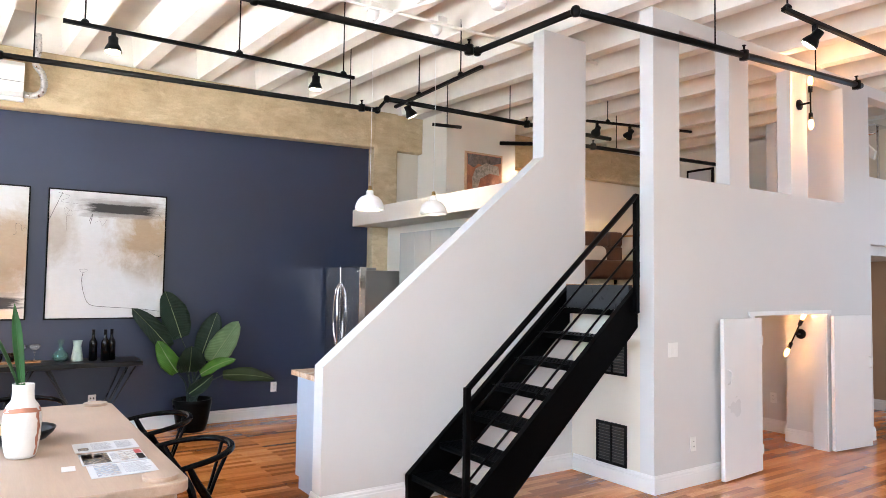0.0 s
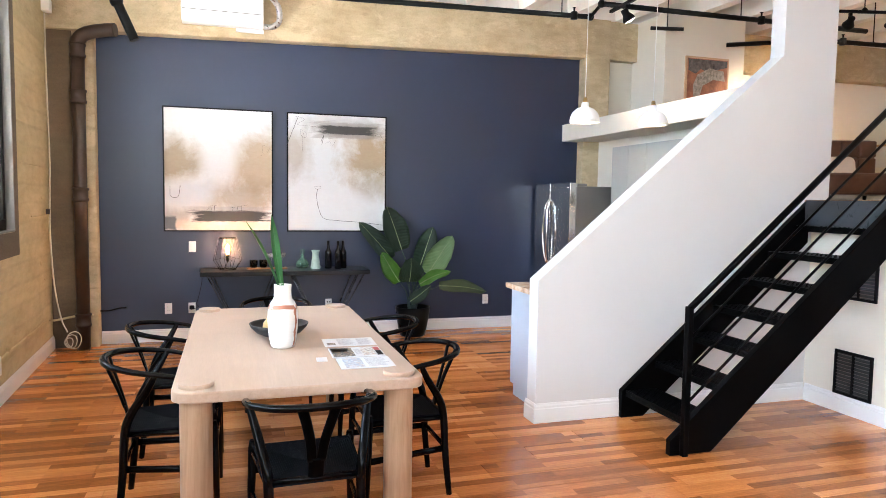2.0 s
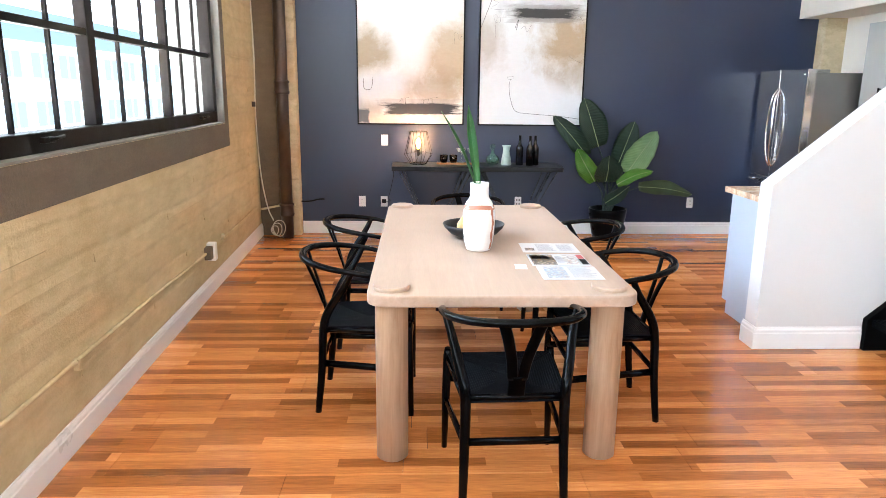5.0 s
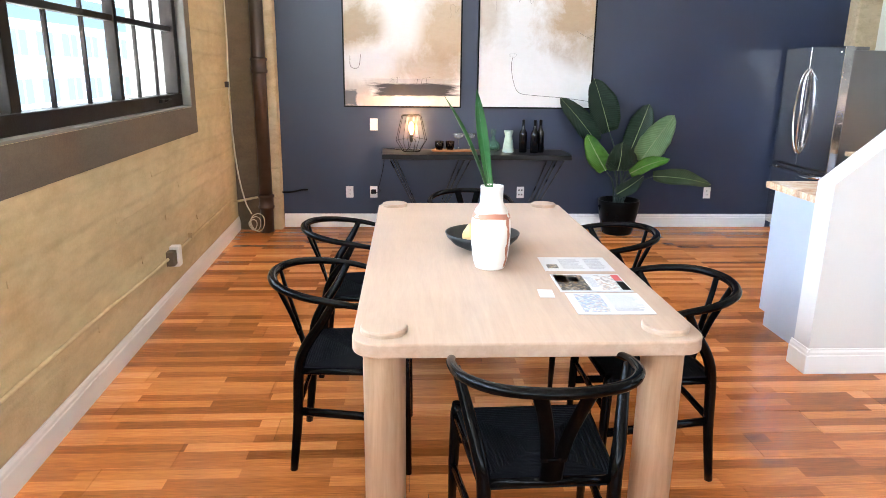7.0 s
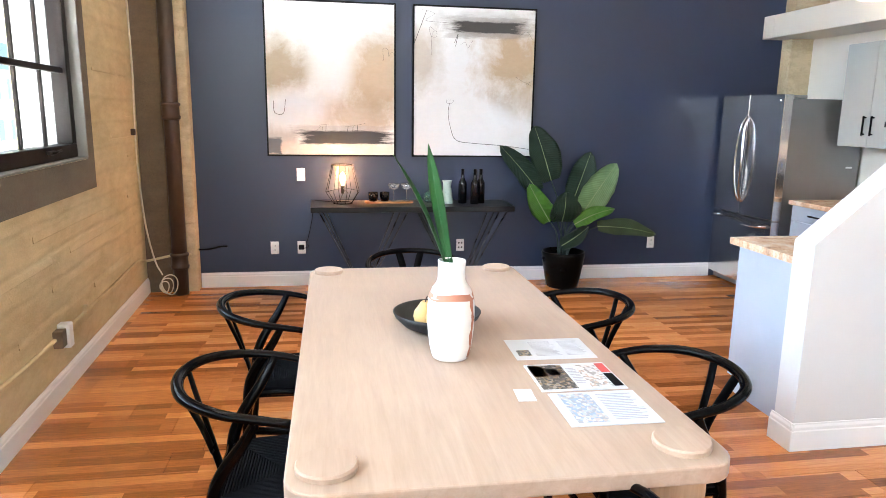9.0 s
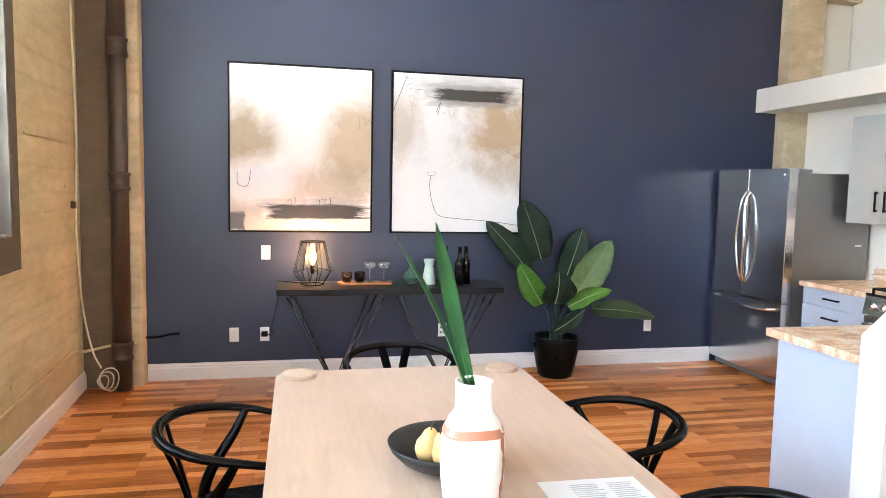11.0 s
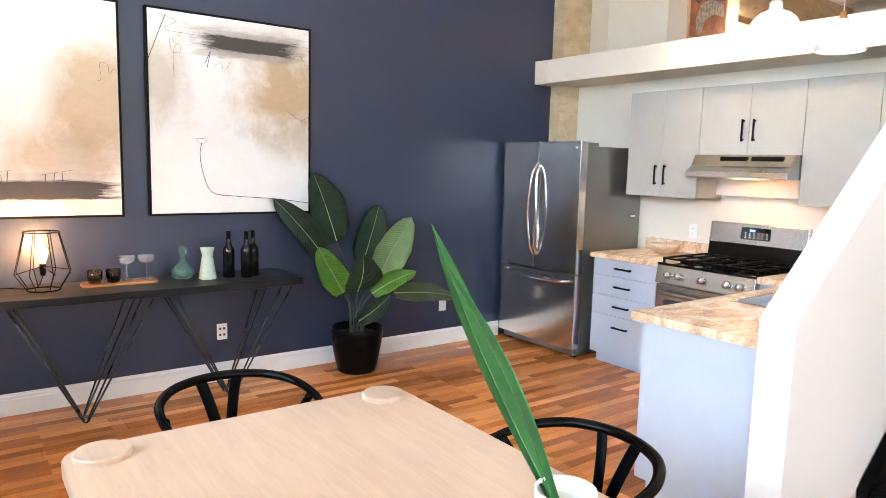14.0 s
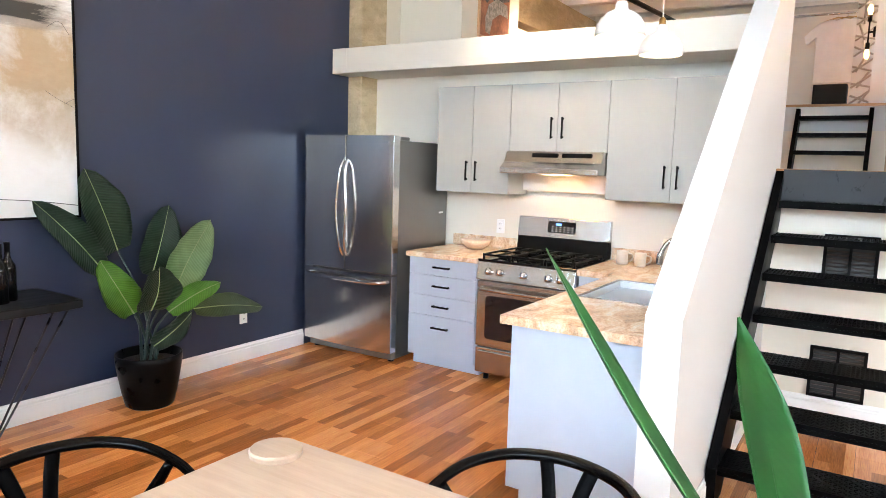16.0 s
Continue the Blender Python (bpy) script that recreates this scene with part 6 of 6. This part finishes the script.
def track(x0, y0, x1, y1, z, drops, spots, label="black ceiling track with spotlights"):
    o = thing("track_light", label, "track light", group="ceiling tracks")
    a = math.degrees(math.atan2(y1 - y0, x1 - x0))
    L = math.hypot(x1 - x0, y1 - y0)
    m = pose(x0, y0, z, 0, 0, a)
    o.matrix_world = m
    part("rail", boxed(0, L, -0.017, 0.017, -0.014, 0.014, 0.003), M_MATTE_BLACK, o)
    for d in drops:
        bm = tube(B(), [(d, 0, 0.014), (d, 0, SLAB - z + 0.004)], 0.006, 6)
        lathe(bm, [(0, 0.014), (0.03, 0.015), (0.026, 0.03), (0.01, 0.045), (0, 0.046)], 12, (d, 0, 0))
        lathe(bm, [(0, SLAB - z - 0.03), (0.03, SLAB - z - 0.02), (0.045, SLAB - z + 0.002), (0, SLAB - z + 0.002)], 12, (d, 0, 0))
        part("drop_rod", bm, M_MATTE_BLACK, o)
    for d, yaw, tilt, watts in spots:
        h = B()
        box(h, d - 0.015, d + 0.015, -0.015, 0.015, -0.075, -0.014, 0.003)
        arm = part("spot_arm", h, M_MATTE_BLACK, o)
        q = pose(d, 0, -0.10, 0, 0, yaw) @ pose(0, 0, 0, tilt, 0, 0)
        bm = lathe(B(), [(0, 0.05), (0.03, 0.05), (0.034, 0.045), (0.034, 0.0), (0.042, -0.012), (0.058, -0.045), (0.06, -0.065), (0.056, -0.065), (0.05, -0.04), (0, -0.03)], 22)
        bmesh.ops.transform(bm, matrix=q, verts=bm.verts[:])
        part("spot_head", bm, M_MATTE_BLACK, arm)
        bm = lathe(B(), [(0.054, -0.062), (0.045, -0.072), (0.02, -0.078), (0, -0.079)], 22)
        bmesh.ops.transform(bm, matrix=q, verts=bm.verts[:])
        part("spot_lamp", bm, M_HOT, arm, "lit warm lamp face")
        w = m @ q
        eye = w @ Vector((0, 0, -0.10))
        lamp("spot_light", "SPOT", watts, WARM, look(eye, w @ Vector((0, 0, -1.5))), 0.04, spot=95, blend=0.7)


track(0.593, 5.69, 2.889, 5.66, 3.45, (0.14, 1.26, 2.19), [(0.33, 0, -4, 20), (1.93, 0, 6, 16)])
track(3.69, 6.30, 3.618, 4.72, 3.45, (0.5, 1.25), [(0.30, 0, 34, 125)])
track(4.488, 2.595, 6.6, 2.585, 3.45, (0.05, 1.6), [(0.40, 20, 40, 5)])
track(6.20, 6.0, 7.7, 5.6, 3.62, (0.3, 1.2), [(0.15, -10, 55, 200), (0.62, 10, 50, 200)])

sm = thing("smoke_detector", "white round smoke detector under a ceiling rib", "smoke detector", (3.50, 4.36, CEIL), 0)
part("base", lathe(B(), [(0, 0), (0.07, 0), (0.07, -0.02), (0.062, -0.024), (0, -0.024)], 28), M_PLATE, sm)
part("cap", lathe(B(), [(0.055, -0.024), (0.055, -0.05), (0.04, -0.062), (0, -0.064)], 28), M_PLATE, sm)
cd = thing("ceiling_conduit", "white painted conduit run under the ceiling ribs", "conduit")
part("pipe", tube(B(), [(1.9, 5.05, CEIL - 0.02), (3.2, 4.98, CEIL - 0.02), (5.2, 4.9, CEIL - 0.02)], 0.014, 8), M_CEIL, cd)
part("pipe", tube(B(), [(2.9, 5.0, CEIL - 0.02), (3.35, 3.9, CEIL - 0.02)], 0.014, 8), M_CEIL, cd)
for x, y in ((2.775, 5.10), (3.378, 5.02)):
    part("junction_box", boxed(x - 0.05, x + 0.05, y - 0.05, y + 0.05, CEIL - 0.003, CEIL + 0.05, 0.004), M_CEIL, cd)


# ---- air conditioner, brown stack and cables ----
ac = thing("air_conditioner", "white wall-mounted split air conditioner on the beam", "air conditioner")
part("body", prism(B(), [(7.93, 3.355), (7.93, 3.665), (7.76, 3.665), (7.72, 3.62), (7.715, 3.44), (7.75, 3.375), (7.80, 3.355)], "x", -0.36, 0.445, 0.008), M_PLATE, ac)
part("outlet_flap", prism(B(), [(7.752, 3.376), (7.797, 3.357), (7.795, 3.352), (7.748, 3.371)], "x", -0.33, 0.40), M_PLATE, ac)
part("panel_seam", boxed(-0.352, 0.437, 7.7125, 7.716, 3.462, 3.466), M_SLOT, ac)
part("drip_cover", boxed(0.17, 0.455, 7.87, 7.929, 3.315, 3.35, 0.006), M_PLATE, ac)
hose = curve([(0.45, 7.86, 3.38), (0.55, 7.84, 3.385), (0.61, 7.82, 3.45), (0.60, 7.80, 3.58), (0.53, 7.77, 3.68), (0.55, 7.74, 3.80), (0.54, 7.73, CEIL + 0.1)], 12)
bm = tube(B(), hose, [0.030 + (0.004 if i % 2 else -0.002) for i in range(len(hose))], 12)
tagged(part("line_sleeve", bm, plain("crumpled_foil", (0.62, 0.60, 0.57), 0.3, metal=0.9, vary=0.3, scale=30, fine=120, relief=0.9)), "crumpled silver foil sleeve on the cooling lines", "duct sleeve")

st = thing("drain_stack", "brown painted cast-iron drain pipe in the corner", "pipe")
part("pipe", tube(B(), [(-1.335, 7.89, 0.0), (-1.335, 7.89, 3.04)], 0.063, 20), M_BROWN_IRON, st)
part("elbow", tube(B(), curve([(-1.335, 7.89, 3.02), (-1.33, 7.89, 3.09), (-1.28, 7.888, 3.155), (-1.18, 7.87, 3.19), (-1.06, 7.85, 3.21), (-0.98, 7.83, 3.215)], 6), 0.066, 18), M_BROWN_IRON, st)
for z in (0.30, 1.575, 2.55, 3.0):
    part("coupling", lathe(B(), [(0.062, -0.075), (0.074, -0.07), (0.078, -0.045), (0.07, -0.035), (0.07, 0.035), (0.079, 0.045), (0.079, 0.06), (0.062, 0.07)], 22, (-1.335, 7.89, z)), M_BROWN_IRON, st)
M_CABLE = plain("cream_cable", (0.62, 0.55, 0.43), 0.5, vary=0.1)
cb = thing("cable", "cream cable running down the wall into a loose coil", "cable")
part("run", tube(B(), curve([(-1.555, 7.62, 3.6), (-1.553, 7.61, 2.8), (-1.545, 7.63, 1.9), (-1.55, 7.60, 1.25), (-1.535, 7.64, 0.7), (-1.50, 7.72, 0.35), (-1.46, 7.78, 0.2)], 8), 0.007, 6), M_CABLE, cb)
for k in range(3):
    r = 0.05 + 0.018 * k
    part("coil", tube(B(), [(-1.455 + 0.03 * k + r * math.cos(a) * 0.75, 7.80 - 0.03 * k + 0.02 * math.sin(2 * a), 0.085 + 0.018 * k + r * math.sin(a)) for a in [2 * math.pi * i / 24 for i in range(24)]], 0.0045, 6, closed=True), M_CABLE, cb)
jb = thing("junction_box", "white cable box high on the concrete wall", "junction box")
part("cover", boxed(-1.57, -1.50, 7.55, 7.66, 3.28, 3.40, 0.006), M_PLATE, jb)
clip = tagged(part("cable_clip", boxed(-1.58, -1.545, 7.585, 7.615, 1.38, 1.43, 0.004), M_BROWN_IRON), "small brown cable clip", "clip")
co = thing("wall_conduit", "concrete-coloured conduit along the foot of the wall", "conduit")
co.matrix_world = WEST
part("pipe", tube(B(), curve([(-0.003, -6, 0.39), (-0.003, 0.6, 0.378), (-0.003, 2.3, 0.345), (-0.003, 3.9, 0.352), (0.0, 4.5, 0.36), (0.02, 4.75, 0.31), (0.22, 4.84, 0.335), (0.36, 4.86, 0.335)], 6), 0.011, 8), M_CONC, co)
for u in (0.4, 3.1):
    part("strap", west(B(), -0.015, 0.012, u - 0.012, u + 0.012, 0.335, 0.39, 0.002), M_CONC, co)
part("box", west(B(), -0.015, 0.035, 2.545, 2.618, 0.295, 0.39, 0.004), M_STRIP, co, "grey conduit box")
ol = thing("surface_outlet", "white surface outlet box on the conduit", "outlet")
ol.matrix_world = WEST
part("body", west(B(), -0.0145, 0.05, 2.62, 2.685, 0.272, 0.41, 0.006), M_PLATE, ol)
stub = thing("cable_stub", "black cable stub sticking out along the navy wall", "cable")
part("cable", tube(B(), curve([(-1.25, 8.06, 0.36), (-1.12, 8.05, 0.362), (-1.02, 8.055, 0.383), (-0.955, 8.06, 0.385)], 5), 0.009, 8), M_MATTE_BLACK, stub)


# ---- sconces ----
def sconce(m, label, watts, out=0.115):
    s = thing("wall_sconce", label, "wall sconce")
    s.matrix_world = m
    bm = lathe(B(), [(0, 0), (0.052, 0), (0.052, 0.015), (0.044, 0.022), (0, 0.024)], 24)
    bmesh.ops.transform(bm, matrix=pose(0, 0, 0, 90, 0, 0), verts=bm.verts[:])
    part("backplate", bm, M_MATTE_BLACK, s)
    part("arm", tube(B(), [(0, -0.02, 0), (0, -out, 0)], 0.010, 10), M_MATTE_BLACK, s)
    part("stem", tube(B(), [(0, -out, -0.12), (0, -out, 0.12)], 0.008, 10), M_MATTE_BLACK, s)
    for k in (-1, 1):
        part("socket", lathe(B(), [(0, k * 0.10), (0.019, k * 0.102), (0.021, k * 0.165), (0, k * 0.166)], 16, (0, -out, 0)), M_MATTE_BLACK, s)
        part("bulb", lathe(B(), [(0, k * 0.167), (0.014, k * 0.169), (0.022, k * 0.20), (0.022, k * 0.235), (0.011, k * 0.262), (0, k * 0.264)], 16, (0, -out, 0)), M_BULB, s, "glowing amber bulb")
        lamp("sconce_light", "POINT", watts, AMBER, m @ pose(0, -out - 0.04, k * 0.215), 0.02)


sconce(pose(6.746, RIGHT_Y - 0.001, 3.41), "black two-bulb industrial sconce on a white pillar", 11)
sconce(pose(7.299, 4.0, 1.14, 0, 0, -90) @ pose(0, 0, 0, 0, 25, 0), "black two-bulb sconce inside the storage space", 7)
sconce(pose(7.77, 4.171, 3.04, 0, 0, 180) @ pose(0, 0, 0, 0, 8, 0), "black two-bulb sconce on the loft partition", 16, 0.06)


# ---- loft ----
pic = thing("framed_picture", "framed red and black print of abstract shapes in the loft", "picture")
part("frame", boxed(5.385, 6.015, 7.378, 7.399, 2.82, 3.37, 0.003), wood_mat("pale_frame", (0.45, 0.28, 0.16), (0.62, 0.42, 0.26), 0.5, "x"), pic)
part("print", boxed(5.41, 5.99, 7.373, 7.3775, 2.845, 3.345), plain("red_brown_print", (0.33, 0.13, 0.07), 0.6, vary=0.5, scale=9, fine=40, relief=0), pic)
part("dark_shape", prism(B(), [(5.42, 3.335), (5.42, 3.20), (5.52, 3.16), (5.60, 3.22), (5.70, 3.19), (5.98, 3.26), (5.98, 3.335)], "y", 7.369, 7.3725), plain("black_white_print", (0.10, 0.09, 0.085), 0.6, vary=0.9, scale=16, fine=50, relief=0), pic)
part("pale_shape", prism(B(), [(5.50, 2.88), (5.58, 2.87), (5.63, 3.02), (5.78, 3.10), (5.95, 3.09), (5.93, 3.21), (5.72, 3.235), (5.55, 3.15), (5.49, 3.02)], "y", 7.365, 7.3685), plain("grey_print_shape", (0.36, 0.32, 0.27), 0.6, vary=0.7, scale=22, fine=60, relief=0), pic)
M_LEATHER = plain("brown_leather", (0.10, 0.045, 0.025), 0.42, vary=0.3, scale=8, fine=120, relief=0.4)


def armchair():
    a = thing("lounge_chair", "brown quilted leather chair with a pale cushion", "chair", (5.75, 5.36, 1.623), -25)
    bm = boxed(-0.33, 0.33, 0.16, 0.30, 0.06, 0.60, 0.05, 3)
    part("backrest", bm, M_LEATHER, a)
    for i in range(4):
        for j in range(3):
            part("quilt_pad", boxed(-0.325 + 0.163 * i, -0.168 + 0.163 * i, 0.135, 0.175, 0.10 + 0.165 * j, 0.26 + 0.165 * j, 0.018, 2), M_LEATHER, a)
    part("seat", boxed(-0.33, 0.33, -0.35, 0.16, 0.06, 0.26, 0.05, 3), M_LEATHER, a)
    for x in (-0.28, 0.28):
        for y in (-0.3, 0.24):
            part("leg", lathe(B(), [(0, 0), (0.014, 0), (0.02, 0.06), (0, 0.06)], 10, (x, y, 0)), M_MATTE_BLACK, a)
    return a


armchair()
cu = tagged(part("cushion", boxed(-0.21, 0.21, -0.07, 0.07, 0, 0.42, 0.06, 4), plain("cream_linen", (0.72, 0.66, 0.58), 0.9, vary=0.06, fine=300, relief=0.4)), "pale linen cushion leaning beside the leather chair", "cushion")
cu.matrix_world = pose(5.507, 5.28, 1.63, -14, 0, -25)


def loft_steps():
    s = thing("loft_steps", "short black steel stair up to the loft", "steps")
    for y0 in (4.10, 4.68):
        part("stringer", prism(B(), [(6.40, 1.623), (6.52, 1.623), (6.784, 2.06), (6.784, 2.20), (6.70, 2.20), (6.40, 1.72)], "y", y0, y0 + 0.035, 0.002), M_BLACK_STEEL, s)
    for k in (1, 2, 3):
        z = 1.648 + 0.16 * k
        part("tread", boxed(6.30 + 0.11 * k, 6.45 + 0.11 * k, 4.135, 4.68, z - 0.035, z, 0.002), M_BLACK_STEEL, s)


loft_steps()


def clothes_rail():
    r = thing("clothes_rail", "chrome clothes rail fixed to the loft wall", "clothes rail", (9.3, 4.0, 0))
    part("rail", tube(B(), [(0, 0.1, 3.56), (0, 1.3, 3.56)], 0.014, 10), M_CHROME, r)
    part("upper_shelf", boxed(0.0, 0.32, 0.1, 1.3, 3.66, 3.68), M_CHROME, r)
    for y in (0.12, 1.28):
        part("post", tube(B(), [(0.1, y, 2.246), (0.1, y, 3.659)], 0.014, 10), M_CHROME, r)
    for y in (0.60, 0.50, 0.40):
        s = thing("shirt", "white T-shirt on a wooden hanger", "shirt", (9.3, 4.0 + y, 0), -8 + 40 * (y - 0.6), "shirts on the rail")
        bm = prism(B(), [(-0.22, 2.62), (0.22, 2.62), (0.22, 3.18), (0.33, 3.10), (0.36, 3.20), (0.21, 3.35), (0.07, 3.385), (0, 3.36), (-0.07, 3.385), (-0.21, 3.35), (-0.36, 3.20), (-0.33, 3.10), (-0.22, 3.18)], "x", -0.02, 0.02, 0.008)
        part("cloth", bm, plain("white_cotton", (0.76, 0.75, 0.73), 0.9, vary=0.05, scale=9, fine=200, relief=0.5), s)
        part("hanger", tube(B(), curve([(0, -0.2, 3.345), (0, -0.08, 3.385), (0, 0, 3.40), (0, 0.08, 3.385), (0, 0.2, 3.345)], 4), 0.009, 6), M_BRASS, s)
        part("hook", tube(B(), [(0, 0, 3.40), (0, 0, 3.435), (0.008, 0, 3.452), (0.0, 0, 3.466), (-0.012, 0, 3.46)], 0.003, 6), M_CHROME, s)
        s.location.z = 0.11


clothes_rail()
setting("loft_wall_back", boxed(9.9, 10.0, 3.84, 8.1, 2.246, CEIL), M_WHITE_WARM, "pale wall behind the clothes rail", "wall")
sc = thing("lattice_screen", "grey triangle-lattice panel in the loft", "screen", (8.95, 4.275, 2.246))
M_LATTICE = plain("warm_grey_metal", (0.42, 0.39, 0.35), 0.5, vary=0.08)
part("panel", boxed(0.02, 0.03, -0.12, 0.12, 0, 1.5), M_WHITE, sc)
rng = random.Random(3)
for k in range(8):
    z = 0.02 + 0.18 * k
    for a2, b2 in (((-0.115, z), (0.115, z + rng.uniform(0.05, 0.12))), ((0.115, z), (-0.115, z + 0.17)), ((-0.08 + rng.uniform(0, 0.16), z), (rng.uniform(-0.11, 0.11), z + 0.18))):
        part("lattice_bar", tube(B(), [(0.012, a2[0], a2[1]), (0.012, b2[0], b2[1])], 0.012, 4), M_LATTICE, sc)
lb = tagged(part("storage_box", boxed(8.96, 9.2, 4.42, 4.78, 2.246, 2.68, 0.01), M_MATTE_BLACK), "black storage box on the loft floor", "box")
fp = thing("framed_picture", "small black-framed picture on the loft wall", "picture")
part("frame", boxed(9.872, 9.899, 6.75, 7.25, 3.0, 3.56, 0.002), M_MATTE_BLACK, fp)
part("mat_board", boxed(9.868, 9.8715, 6.79, 7.21, 3.04, 3.52), M_PAPER, fp)

# ---- floor planks ----
PLANK_W, PLANK_L = 0.195, 1.22
rng = random.Random(11)
near_planks, far_bm = [], B()
shared = {}
y = -4.6
while y < 8.09:
    x = -2.05 - rng.uniform(0, PLANK_L)
    y1 = min(y + PLANK_W, 8.095)
    while x < 11.9:
        xa, xb = max(x, -2.05), min(x + PLANK_L, 11.9)
        if xb - xa > 0.03:
            if -1.8 < xa < 3.4 and 1.9 < y < 8.0 and len(near_planks) < 290:
                near_planks.append((xa, xb, y, y1))
            else:
                box(far_bm, xa + 0.0011, xb - 0.0011, y + 0.0011, y1 - 0.0011, -0.012, 0.0)
        x += PLANK_L
    y = y1
tagged(part("plank_field", far_bm, M_FLOOR_FAR, floor), "red-brown laminate planks", "", "", "stuff")
for xa, xb, ya, yb in near_planks:
    key = (round(xb - xa, 3), round(yb - ya, 3))
    if key not in shared:
        shared[key] = mesh_of(boxed(0.0011, key[0] - 0.0011, 0.0011, key[1] - 0.0011, -0.012, 0.0), M_FLOOR, "plank")
    ob = new("plank", shared[key])
    ob.location = (xa, ya, 0)
    ob.parent = floor
